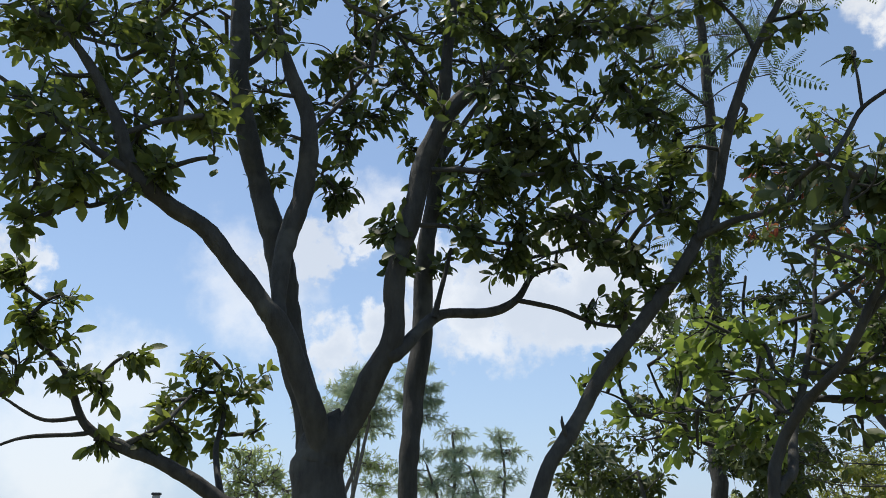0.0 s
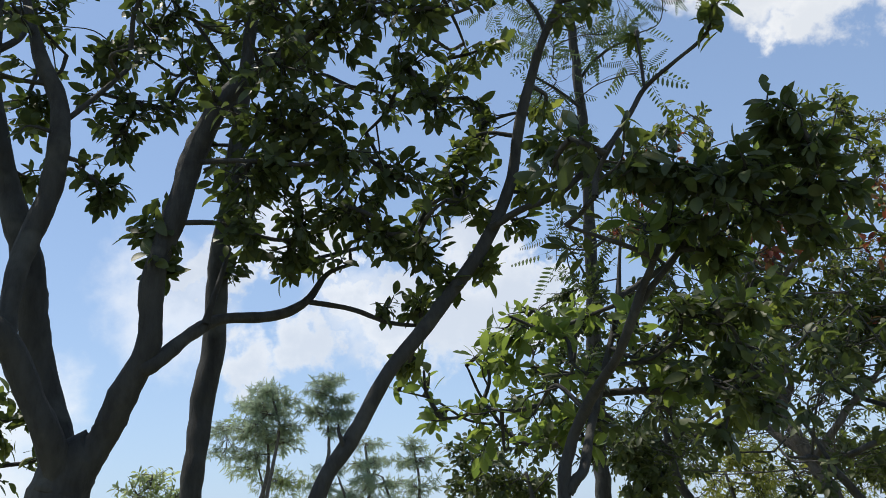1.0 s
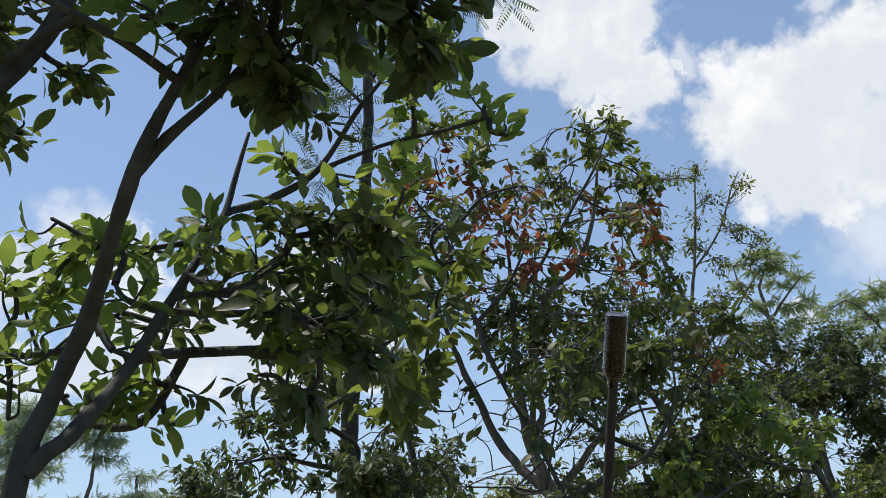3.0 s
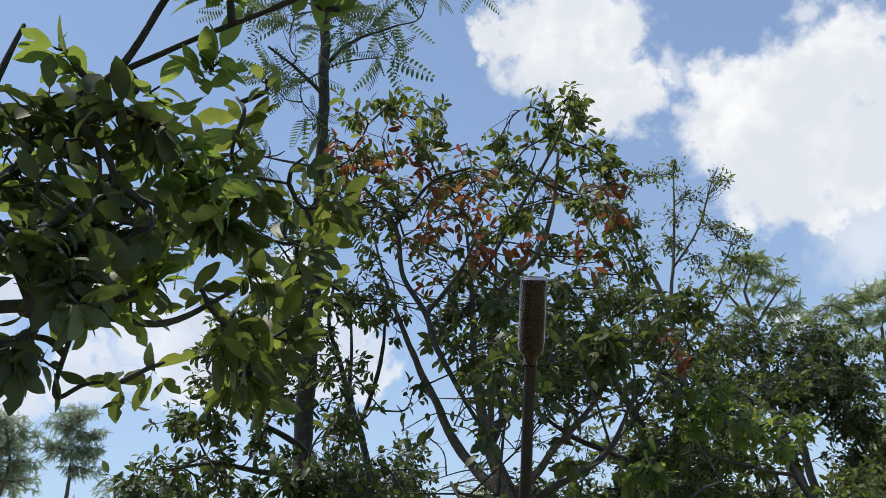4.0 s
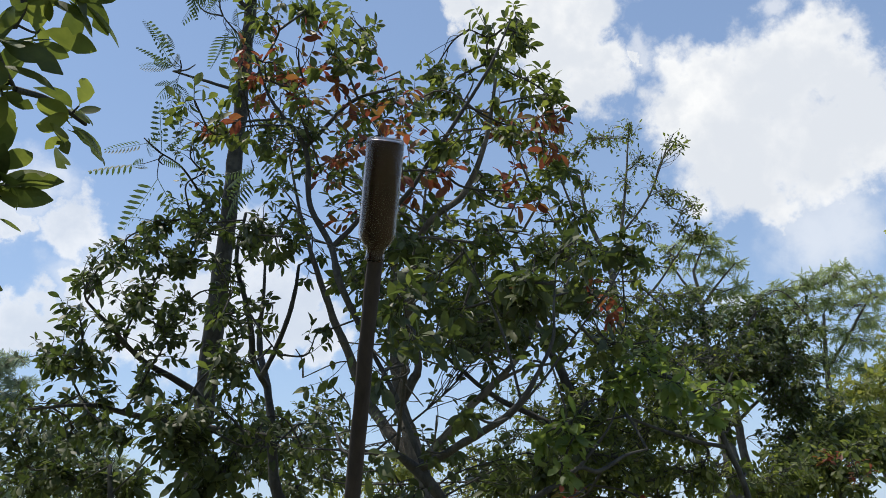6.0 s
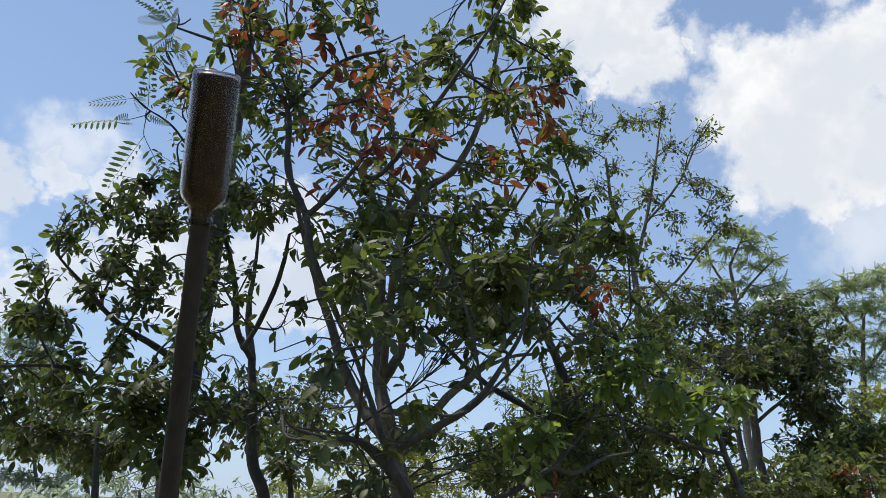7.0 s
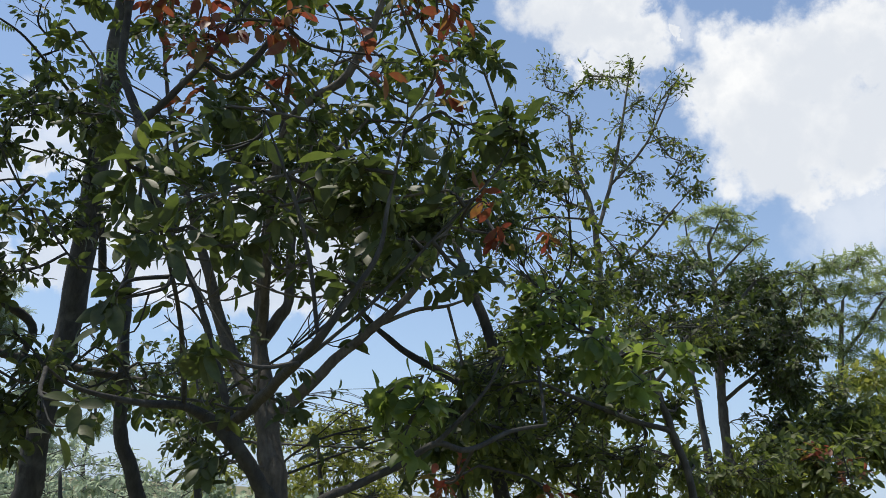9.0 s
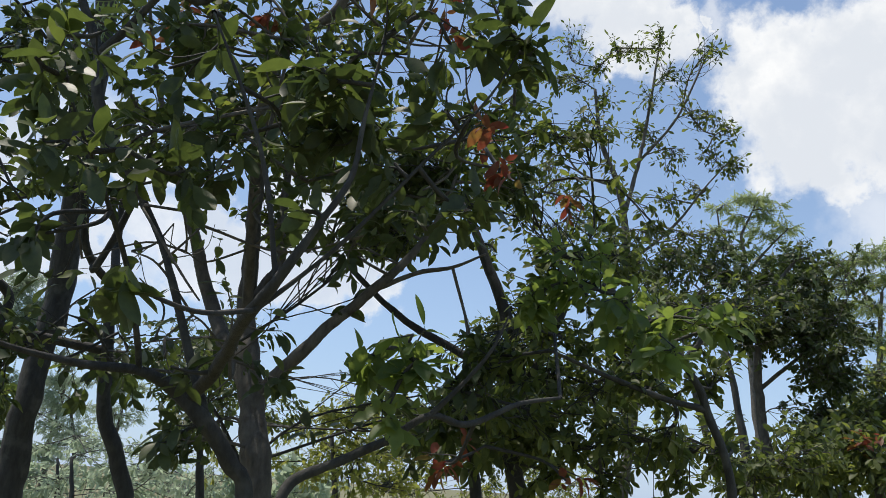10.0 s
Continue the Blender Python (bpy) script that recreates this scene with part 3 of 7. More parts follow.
    (-0.47, 2.71, 3.15, 0.12, 1), (-0.24, 2.61, 3.00, 0.10, 1), (-0.12, 2.82, 3.29, 0.12, 1), (0.09, 2.67, 3.12, 0.11, 1),
    (0.19, 2.21, 2.78, 0.10, 1), (0.50, 2.63, 3.10, 0.13, 1), (0.52, 2.39, 2.93, 0.08, 1), (0.75, 2.47, 2.95, 0.10, 1),
    (0.78, 2.28, 2.90, 0.11, 1), (-0.30, 2.26, 2.68, 0.09, 1), (-0.16, 2.58, 2.76, 0.09, 1), (-0.01, 2.71, 2.96, 0.10, 1),
    (0.24, 2.83, 3.04, 0.12, 1), (0.32, 2.49, 2.80, 0.10, 1), (0.40, 2.19, 2.65, 0.07, 1),
]
lobes += [
    (0.67, 2.51, 2.82, 0.12, 1), (0.84, 2.61, 2.96, 0.09, 1), (-0.21, 2.43, 2.62, 0.11, 1), (0.11, 2.73, 2.78, 0.10, 1),
    (0.27, 2.56, 2.71, 0.09, 1), (0.38, 2.15, 2.51, 0.08, 1), (0.64, 2.82, 2.84, 0.13, 1), (0.75, 2.55, 2.70, 0.11, 1),
    (0.74, 2.10, 2.46, 0.08, 1), (0.96, 2.29, 2.60, 0.10, 1), (0.54, 2.72, 2.63, 0.09, 1), (0.63, 2.30, 2.44, 0.11, 1),
    (0.64, 2.13, 2.35, 0.08, 1), (0.86, 2.18, 2.42, 0.10, 1), (0.50, 2.43, 2.34, 0.08, 1), (0.60, 2.48, 2.38, 0.09, 1),
]
grow(forked_tree, forked_tree_lines, lobes, rng, (NEAR_BLADES, leaf_deep_shade), bark_dark, singles=280, single_mat=leaf_deep_shade_single, spread=1.3, size=0.63, full=1.3)
# crown overhead, unseen: added above the view to shade the leaves below
lobes = [
    (-1.48, 2.43, 3.95, 0.16, 9), (0.04, 3.55, 4.74, 0.21, 9), (-1.27, 3.02, 4.32, 0.18, 9), (-0.18, 3.06, 4.28, 0.22, 9),
    (-0.67, 2.63, 4.19, 0.17, 9), (0.44, 2.30, 4.09, 0.16, 9), (0.33, 1.90, 4.52, 0.21, 9),
    (0.23, 2.44, 4.82, 0.18, 9), (-1.25, 2.48, 4.58, 0.16, 9), (-0.68, 1.84, 3.80, 0.19, 9),
    (-0.00, 2.11, 4.47, 0.21, 9), (-0.34, 1.98, 3.95, 0.18, 9), (0.11, 1.88, 3.86, 0.19, 9), (-0.09, 1.73, 4.20, 0.22, 9),
    (-1.27, 2.01, 3.88, 0.21, 9), (0.64, 1.72, 3.34, 0.18, 9), (-0.72, 1.77, 4.87, 0.16, 9),
]
lobes += [
    (-1.07, 1.79, 3.60, 0.18, 9), (-0.27, 2.33, 4.75, 0.17, 9), (-0.02, 3.09, 4.85, 0.20, 9),
    (0.25, 1.95, 3.44, 0.21, 9), (-1.18, 2.19, 4.25, 0.22, 9), (0.55, 2.03, 3.78, 0.18, 9),
    (-0.16, 1.73, 3.60, 0.20, 9), (-0.98, 1.92, 4.57, 0.22, 9),
    (-0.33, 2.28, 4.31, 0.22, 9), (-0.85, 2.15, 4.00, 0.18, 9), (-0.54, 2.99, 4.12, 0.19, 9), (-0.97, 2.55, 4.90, 0.22, 9),
    (-1.17, 2.57, 4.13, 0.21, 9),
]
grow(forked_tree, forked_tree_lines, lobes, rng, (MID_BLADES, leaf_green), bark_dark, size=0.8)

rng = np.random.default_rng(12)
straight_tree = thing("slender_tree", "slender dark upright tree with a slightly bent trunk", "tree", "broadleaf trees")
straight_tree_lines = []
straight_tree_lines.append(limb(straight_tree, "trunk", [(0.02, 2.75, 0.00, 0.062), (0.07, 2.73, 0.87, 0.047), (0.10, 2.72, 1.58, 0.034), (0.12, 2.75, 1.83, 0.036), (0.14, 2.78, 2.06, 0.038), (0.16, 2.80, 2.32, 0.036), (0.18, 2.79, 2.57, 0.033), (0.21, 2.79, 2.83, 0.031), (0.24, 2.79, 3.11, 0.028), (0.26, 2.79, 3.43, 0.024), (0.31, 2.78, 3.81, 0.017), (0.36, 2.78, 4.19, 0.010)], bark_dark, rng, 12)[1])
straight_tree_lines.append(limb(straight_tree, "branch", [(0.21, 2.79, 2.83, 0.013), (0.34, 2.78, 3.06, 0.011), (0.51, 2.75, 3.31, 0.008)], bark_dark, rng, 12)[1])
straight_tree_lines.append(limb(straight_tree, "branch", [(0.24, 2.79, 3.11, 0.012), (0.13, 2.80, 3.32, 0.009), (0.01, 2.80, 3.51, 0.007)], bark_dark, rng, 12)[1])
lobes = [
    (0.19, 2.89, 3.53, 0.15, 11), (0.33, 2.88, 3.65, 0.15, 11), (0.14, 2.90, 3.25, 0.12, 7), (0.40, 2.87, 3.36, 0.15, 9),
    (0.09, 2.85, 2.93, 0.07, 4), (0.27, 2.79, 2.83, 0.08, 7), (0.24, 2.89, 3.93, 0.23, 13), (0.62, 2.73, 2.77, 0.09, 7),
    (0.25, 2.79, 2.66, 0.08, 7), (0.22, 2.79, 2.43, 0.06, 4),
]
grow(straight_tree, straight_tree_lines, lobes, rng, (NEAR_BLADES, leaf_deep_shade), bark_dark, singles=160, single_mat=leaf_deep_shade_single, spread=1.3, size=0.63, full=1.2)

rng = np.random.default_rng(13)
leaning_tree = thing("leaning_tree", "thin leaning grey-brown tree with a side branch", "tree", "broadleaf trees")
leaning_tree_lines = []
leaning_tree_lines.append(limb(leaning_tree, "trunk", [(0.18, 2.42, 0.00, 0.0527), (0.33, 2.36, 0.85, 0.0391), (0.46, 2.31, 1.55, 0.0250), (0.57, 2.31, 1.75, 0.0234), (0.67, 2.31, 1.92, 0.0218), (0.86, 2.31, 2.14, 0.0218), (1.03, 2.30, 2.38, 0.0203), (1.10, 2.27, 2.55, 0.0179), (1.13, 2.21, 2.72, 0.0172), (1.21, 2.12, 2.96, 0.0133), (1.28, 2.05, 3.11, 0.0109), (1.36, 1.98, 3.27, 0.0094), (1.44, 1.95, 3.62, 0.0078), (1.50, 1.97, 4.05, 0.0062), (1.50, 2.02, 4.50, 0.0031)], bark_dark, rng, 12)[1])
leaning_tree_lines.append(limb(leaning_tree, "branch", [(1.02, 2.27, 2.37, 0.012), (1.09, 2.17, 2.39, 0.0105), (1.17, 2.05, 2.39, 0.010), (1.29, 1.98, 2.49, 0.009), (1.37, 1.96, 2.59, 0.008), (1.427, 1.946, 2.674, 0.0075), (1.475, 1.85, 2.70, 0.006), (1.526, 1.75, 2.725, 0.005), (1.545, 1.72, 2.79, 0.003)], bark_dark, rng, 10)[1])
leaning_tree_lines.append(limb(leaning_tree, "branch", [(1.427, 1.946, 2.674, 0.005), (1.43, 1.943, 2.76, 0.0045), (1.43, 1.94, 2.85, 0.003)], bark_dark, rng, 8)[1])
leaning_tree_lines.append(limb(leaning_tree, "branch", [(1.22, 2.12, 2.98, 0.009), (1.20, 2.13, 3.07, 0.007), (1.15, 2.15, 3.18, 0.005)], bark_dark, rng, 12)[1])
leaning_tree_lines.append(limb(leaning_tree, "stub", [(0.56, 2.31, 1.72, 0.009), (0.55, 2.29, 1.75, 0.007), (0.54, 2.28, 1.78, 0.005), (0.54, 2.28, 1.80, 0.002)], bark_dark, rng, 8)[1])
lobes = [
    (0.97, 2.30, 2.69, 0.07, 6), (0.94, 2.32, 2.53, 0.07, 5), (0.99, 2.30, 2.46, 0.06, 3), (1.33, 2.00, 3.05, 0.07, 3),
    (1.25, 2.05, 3.00, 0.05, 2), (1.08, 2.14, 3.27, 0.12, 6), (0.88, 2.34, 2.22, 0.05, 3), (0.80, 2.50, 2.01, 0.04, 2),
    (1.00, 2.33, 2.26, 0.04, 3), (1.16, 2.29, 2.50, 0.04, 3), (1.17, 2.35, 2.42, 0.05, 5), (1.03, 2.47, 2.33, 0.04, 3),
    (0.77, 2.49, 2.03, 0.03, 2), (1.43, 1.94, 2.87, 0.03, 2), (1.55, 1.71, 2.80, 0.03, 2), (1.53, 1.74, 2.76, 0.02, 1),
]
lobes += [
    (0.98, 2.58, 3.18, 0.08, 4), (1.06, 2.57, 3.01, 0.07, 4), (1.13, 2.56, 3.22, 0.07, 4), (1.03, 2.57, 2.77, 0.07, 4),
    (1.11, 2.56, 2.90, 0.06, 4), (0.90, 2.59, 2.60, 0.07, 3), (0.78, 2.59, 2.46, 0.06, 3), (0.41, 2.57, 2.36, 0.06, 3),
    (0.90, 2.59, 3.03, 0.08, 3), (1.25, 2.43, 2.86, 0.04, 2),
]
grow(leaning_tree, leaning_tree_lines, lobes, rng, (NEAR_BLADES, leaf_green), bark_dark, singles=200, single_mat=leaf_green_single, size=0.66, full=1.15)
# more unseen crown overhead, added towards the sun to darken the broad tree
lobes = [
    (1.79, 1.74, 4.43, 0.16, 9), (1.50, 2.66, 4.11, 0.17, 9), (1.49, 2.07, 3.92, 0.21, 9), (1.74, 2.34, 4.57, 0.18, 9),
    (1.09, 1.71, 3.36, 0.17, 9), (1.04, 1.74, 4.78, 0.19, 9),
    (1.56, 2.94, 4.50, 0.17, 9), (1.09, 2.42, 4.80, 0.17, 9), (1.02, 1.79, 4.29, 0.18, 9),
    (1.41, 2.62, 4.68, 0.20, 9), (1.41, 1.71, 4.11, 0.19, 9), (1.98, 2.86, 4.48, 0.16, 9), (1.43, 1.74, 4.74, 0.20, 9),
    (1.75, 2.35, 4.11, 0.18, 9), (1.78, 1.96, 4.81, 0.18, 9),
]
lobes += [
    (0.99, 1.71, 3.80, 0.16, 9), (0.98, 2.06, 3.60, 0.17, 8), (1.15, 2.04, 3.76, 0.17, 8), (1.14, 2.33, 3.90, 0.17, 8),
    (1.25, 1.88, 3.55, 0.17, 8), (1.39, 2.07, 3.59, 0.17, 8), (1.15, 2.44, 3.94, 0.17, 8), (1.27, 2.05, 3.86, 0.17, 8),
    (0.89, 2.41, 3.94, 0.17, 8), (1.03, 1.80, 3.80, 0.17, 8), (0.93, 2.07, 3.77, 0.17, 8), (1.19, 1.86, 4.01, 0.17, 8),
    (0.97, 2.19, 3.77, 0.17, 8), (0.78, 2.00, 3.96, 0.17, 8), (0.72, 1.99, 3.69, 0.17, 8), (0.78, 2.22, 3.78, 0.17, 8),
    (0.98, 2.09, 3.91, 0.17, 8), (1.08, 2.41, 3.99, 0.17, 8),
]
grow(leaning_tree, leaning_tree_lines, lobes, rng, (MID_BLADES, leaf_green), bark_dark, size=0.8)

rng = np.random.default_rng(14)
left_tree = thing("low_tree", "low broadleaf tree with a limb reaching sideways", "tree", "broadleaf trees")
left_tree_lines = []
left_tree_lines.append(limb(left_tree, "trunk", [(-0.55, 2.95, 0.00, 0.062), (-0.44, 2.91, 0.79, 0.045), (-0.35, 2.88, 1.45, 0.031), (-0.54, 2.85, 1.58, 0.026), (-0.70, 2.81, 1.69, 0.024), (-0.86, 2.77, 1.75, 0.021), (-0.98, 2.73, 1.83, 0.014), (-1.06, 2.70, 2.00, 0.010), (-1.16, 2.66, 2.09, 0.007)], bark_dark, rng, 12)[1])
left_tree_lines.append(limb(left_tree, "branch", [(-0.95, 2.74, 1.81, 0.010), (-0.97, 2.73, 1.79, 0.008), (-1.13, 2.67, 1.77, 0.006), (-1.22, 2.63, 1.73, 0.004)], bark_dark, rng, 12)[1])
left_tree_lines.append(limb(left_tree, "branch", [(-0.98, 2.73, 1.83, 0.009), (-0.99, 2.72, 1.84, 0.008), (-1.10, 2.68, 1.83, 0.006), (-1.22, 2.63, 1.90, 0.004)], bark_dark, rng, 12)[1])
left_tree_lines.append(limb(left_tree, "branch", [(-0.52, 2.85, 1.57, 0.014), (-0.54, 2.90, 1.59, 0.012), (-0.60, 3.04, 1.76, 0.011), (-0.60, 3.14, 1.90, 0.008), (-0.63, 3.19, 2.04, 0.005)], bark_dark, rng, 12)[1])
left_tree_lines.append(limb(left_tree, "branch", [(-0.86, 2.77, 1.75, 0.011), (-0.74, 2.80, 1.83, 0.008), (-0.68, 2.92, 1.95, 0.005)], bark_dark, rng, 12)[1])
lobes = [
    (-1.21, 2.53, 2.29, 0.06, 3), (-1.06, 2.59, 2.23, 0.05, 2), (-1.14, 2.56, 2.14, 0.07, 5), (-1.03, 2.60, 2.10, 0.06, 3),
    (-1.15, 2.55, 1.99, 0.08, 5), (-0.99, 2.62, 1.97, 0.06, 5), (-0.89, 2.65, 1.92, 0.05, 3), (-0.83, 2.67, 2.05, 0.04, 2),
    (-0.71, 3.12, 2.12, 0.06, 3), (-0.62, 3.14, 2.08, 0.07, 3), (-0.74, 3.11, 2.00, 0.08, 5), (-0.78, 3.00, 1.93, 0.06, 3),
    (-0.60, 3.14, 1.95, 0.09, 5), (-0.47, 3.16, 2.03, 0.07, 3), (-0.44, 3.17, 1.88, 0.06, 2), (-0.72, 2.91, 1.83, 0.07, 5),
]
lobes += [
    (-0.68, 2.92, 1.76, 0.06, 3), (-0.79, 2.79, 1.78, 0.05, 3), (-0.59, 3.15, 1.83, 0.07, 3), (-0.94, 2.74, 1.77, 0.04, 2),
    (-1.28, 2.49, 2.05, 0.11, 7), (-1.32, 2.47, 2.27, 0.11, 5),
]
grow(left_tree, left_tree_lines, lobes, rng, (NEAR_BLADES, leaf_green), bark_dark, singles=200, single_mat=leaf_green_single, size=0.68, full=1.5)

rng = np.random.default_rng(15)
near_tree = thing("broad_tree", "broadleaf tree with thin spreading stems and big glossy leaves", "tree", "broadleaf trees")
near_tree_lines = []
near_tree_lines.append(limb(near_tree, "stem", [(1.10, 2.36, 0.00, 0.0328), (1.12, 2.29, 0.85, 0.0254), (1.14, 2.26, 1.53, 0.0197), (1.175, 2.25, 1.70, 0.0172), (1.213, 2.18, 1.80, 0.0156), (1.231, 2.08, 1.856, 0.0135), (1.241, 1.975, 1.905, 0.0123), (1.257, 1.90, 1.977, 0.0115), (1.276, 1.865, 2.04, 0.0107), (1.296, 1.835, 2.09, 0.0090), (1.33, 1.80, 2.17, 0.0066), (1.37, 1.76, 2.28, 0.0041)], bark_dark, rng, 12)[1])
near_tree_lines.append(limb(near_tree, "stem", [(1.155, 2.255, 1.58, 0.0164), (1.18, 2.25, 1.615, 0.0156), (1.212, 2.26, 1.645, 0.0148), (1.26, 2.33, 1.725, 0.0139), (1.313, 2.378, 1.818, 0.0127), (1.358, 2.39, 1.924, 0.0115), (1.421, 2.42, 2.056, 0.0098), (1.474, 2.45, 2.178, 0.0086), (1.50, 2.46, 2.30, 0.0066), (1.525, 2.46, 2.42, 0.0041)], bark_dark, rng, 12)[1])
near_tree_lines.append(limb(near_tree, "branch", [(1.468, 2.447, 2.165, 0.009), (1.49, 2.46, 2.20, 0.009), (1.59, 2.48, 2.26, 0.010), (1.69, 2.43, 2.33, 0.008), (1.77, 2.33, 2.47, 0.006), (1.83, 2.25, 2.55, 0.003)], bark_dark, rng, 12)[1])
near_tree_lines.append(limb(near_tree, "branch", [(1.358, 2.39, 1.924, 0.010), (1.38, 2.42, 1.935, 0.009), (1.52, 2.61, 2.00, 0.010), (1.59, 2.58, 2.01, 0.008), (1.65, 2.52, 2.08, 0.005)], bark_dark, rng, 12)[1])
near_tree_lines.append(limb(near_tree, "branch", [(1.313, 2.378, 1.818, 0.0145), (1.33, 2.41, 1.83, 0.013), (1.44, 2.66, 1.91, 0.013), (1.59, 2.59, 1.91, 0.012), (1.71, 2.50, 1.89, 0.008), (1.80, 2.42, 1.91, 0.005)], bark_dark, rng, 12)[1])
near_tree_lines.append(limb(near_tree, "branch", [(1.257, 1.90, 1.977, 0.010), (1.30, 1.88, 2.04, 0.009), (1.37, 1.84, 2.12, 0.007), (1.44, 1.80, 2.23, 0.004), (1.50, 1.84, 2.38, 0.003)], bark_dark, rng, 12)[1])
near_tree_lines.append(limb(near_tree, "branch", [(1.44, 2.66, 1.91, 0.011), (1.37, 2.86, 1.78, 0.012), (1.23, 2.95, 1.80, 0.009), (1.12, 2.99, 1.96, 0.006), (1.06, 2.97, 2.09, 0.004)], bark_dark, rng, 12)[1])
near_tree_lines.append(limb(near_tree, "branch", [(1.19, 2.96, 1.86, 0.006), (1.18, 2.96, 1.86, 0.005), (1.05, 2.98, 1.89, 0.005), (0.93, 2.99, 1.97, 0.004), (0.80, 2.99, 2.01, 0.003)], bark_dark, rng, 12)[1])
near_tree_lines.append(limb(near_tree, "branch", [(1.38, 2.84, 1.79, 0.009), (1.35, 2.82, 1.80, 0.008), (1.44, 2.79, 2.15, 0.006), (1.35, 2.82, 2.23, 0.005), (1.26, 2.84, 2.28, 0.003)], bark_dark, rng, 12)[1])
near_tree_lines.append(limb(near_tree, "branch", [(1.69, 2.43, 2.33, 0.006), (1.82, 2.31, 2.36, 0.005), (1.93, 2.15, 2.34, 0.005), (1.98, 2.07, 2.33, 0.003)], bark_dark, rng, 12)[1])
near_tree_lines.append(limb(near_tree, "branch", [(1.59, 2.59, 1.91, 0.010), (1.60, 2.63, 1.91, 0.011), (1.72, 2.59, 1.90, 0.009), (1.84, 2.60, 1.90, 0.007), (1.97, 2.59, 1.98, 0.004)], bark_dark, rng, 12)[1])
near_tree_lines.append(limb(near_tree, "branch", [(1.58, 2.59, 2.01, 0.007), (1.60, 2.63, 2.02, 0.008), (1.73, 2.59, 2.07, 0.007), (1.86, 2.60, 2.09, 0.006), (1.96, 2.60, 2.18, 0.004)], bark_dark, rng, 12)[1])
near_tree_lines.append(limb(near_tree, "branch", [(1.68, 2.61, 1.90, 0.005), (1.66, 2.59, 1.75, 0.004), (1.71, 2.59, 1.77, 0.004), (1.77, 2.60, 1.78, 0.002)], bark_dark, rng, 12)[1])
lobes = [
    (1.24, 1.97, 2.45, 0.07, 4), (1.29, 1.79, 2.36, 0.07, 6), (1.37, 1.69, 2.29, 0.07, 6), (1.45, 1.59, 2.25, 0.06, 6),
    (1.52, 1.54, 2.35, 0.05, 4), (1.56, 1.51, 2.28, 0.05, 4), (1.42, 1.67, 2.18, 0.08, 6), (1.52, 1.61, 2.16, 0.06, 5),
    (1.60, 1.55, 2.19, 0.06, 4), (1.62, 1.59, 2.09, 0.05, 2), (1.39, 1.85, 2.21, 0.07, 3), (1.46, 1.76, 2.09, 0.07, 3),
    (1.17, 2.04, 2.55, 0.05, 3),
]
lobes += [
    (1.60, 2.25, 2.12, 0.06, 3), (1.65, 2.17, 2.06, 0.05, 3), (1.71, 2.19, 1.98, 0.05, 2), (1.57, 2.27, 2.01, 0.05, 2),
    (1.76, 2.16, 1.91, 0.05, 2), (1.65, 2.23, 1.88, 0.05, 3), (1.73, 2.13, 2.06, 0.04, 2),
]
lobes += [
    (1.53, 2.15, 1.88, 0.05, 2), (1.60, 2.11, 1.82, 0.06, 2), (1.66, 2.01, 1.85, 0.05, 2), (1.61, 2.22, 1.73, 0.06, 2),
    (1.69, 2.05, 1.73, 0.05, 2),
]
grow(near_tree, near_tree_lines, lobes, rng, (NEAR_BLADES, leaf_deep_shade), bark_dark, size=0.62, full=2.4, spread=1.5)
lobes = [
    (1.16, 2.67, 2.12, 0.07, 2), (1.30, 2.62, 2.15, 0.07, 2), (1.41, 2.61, 2.17, 0.06, 2), (1.13, 2.67, 2.03, 0.06, 2),
    (1.57, 2.54, 2.13, 0.06, 4), (1.70, 2.46, 2.12, 0.07, 3), (1.80, 2.37, 2.14, 0.07, 3), (1.73, 2.39, 2.27, 0.06, 2),
    (1.85, 2.30, 2.29, 0.06, 2), (1.97, 2.07, 2.36, 0.06, 2), (2.01, 2.05, 2.28, 0.04, 2), (1.92, 2.10, 2.53, 0.06, 3),
    (1.62, 1.96, 2.35, 0.07, 3), (1.41, 1.80, 2.21, 0.06, 3), (1.66, 2.52, 1.98, 0.06, 4), (1.77, 2.43, 1.96, 0.06, 3),
    (1.86, 2.35, 2.07, 0.05, 2), (1.35, 2.72, 1.83, 0.05, 2),
]
lobes += [
    (1.43, 2.71, 1.75, 0.05, 2), (1.27, 2.77, 1.80, 0.05, 2), (1.84, 2.20, 2.42, 0.06, 2), (1.60, 2.43, 2.36, 0.05, 1),
    (1.48, 2.05, 2.28, 0.05, 2), (1.24, 1.77, 2.17, 0.04, 2), (1.71, 2.50, 1.87, 0.05, 2),
]
grow(near_tree, near_tree_lines, lobes, rng, (NEAR_BLADES, leaf_young_lit), bark_dark, singles=290, single_mat=leaf_young_lit_single, droop=0.2, full=1.35, size=0.76)
lobes = [
    (1.12, 2.53, 2.16, 0.06, 2), (1.06, 2.65, 2.04, 0.06, 2), (1.22, 2.50, 2.09, 0.07, 2), (1.26, 2.38, 1.97, 0.07, 2),
    (0.90, 2.69, 1.86, 0.06, 2), (1.03, 2.66, 1.89, 0.07, 4), (1.09, 2.64, 1.74, 0.07, 2), (1.18, 2.51, 1.86, 0.08, 2),
    (1.27, 2.37, 1.83, 0.07, 2), (0.85, 2.69, 2.02, 0.03, 1), (1.42, 2.32, 2.09, 0.08, 2), (0.92, 2.99, 2.07, 0.04, 1),
    (0.82, 2.99, 2.04, 0.03, 1), (0.93, 2.99, 1.89, 0.06, 2), (1.13, 2.86, 2.15, 0.07, 2), (1.28, 2.83, 2.23, 0.07, 2),
    (1.44, 2.79, 2.26, 0.06, 2), (1.28, 2.83, 2.04, 0.08, 2),
]
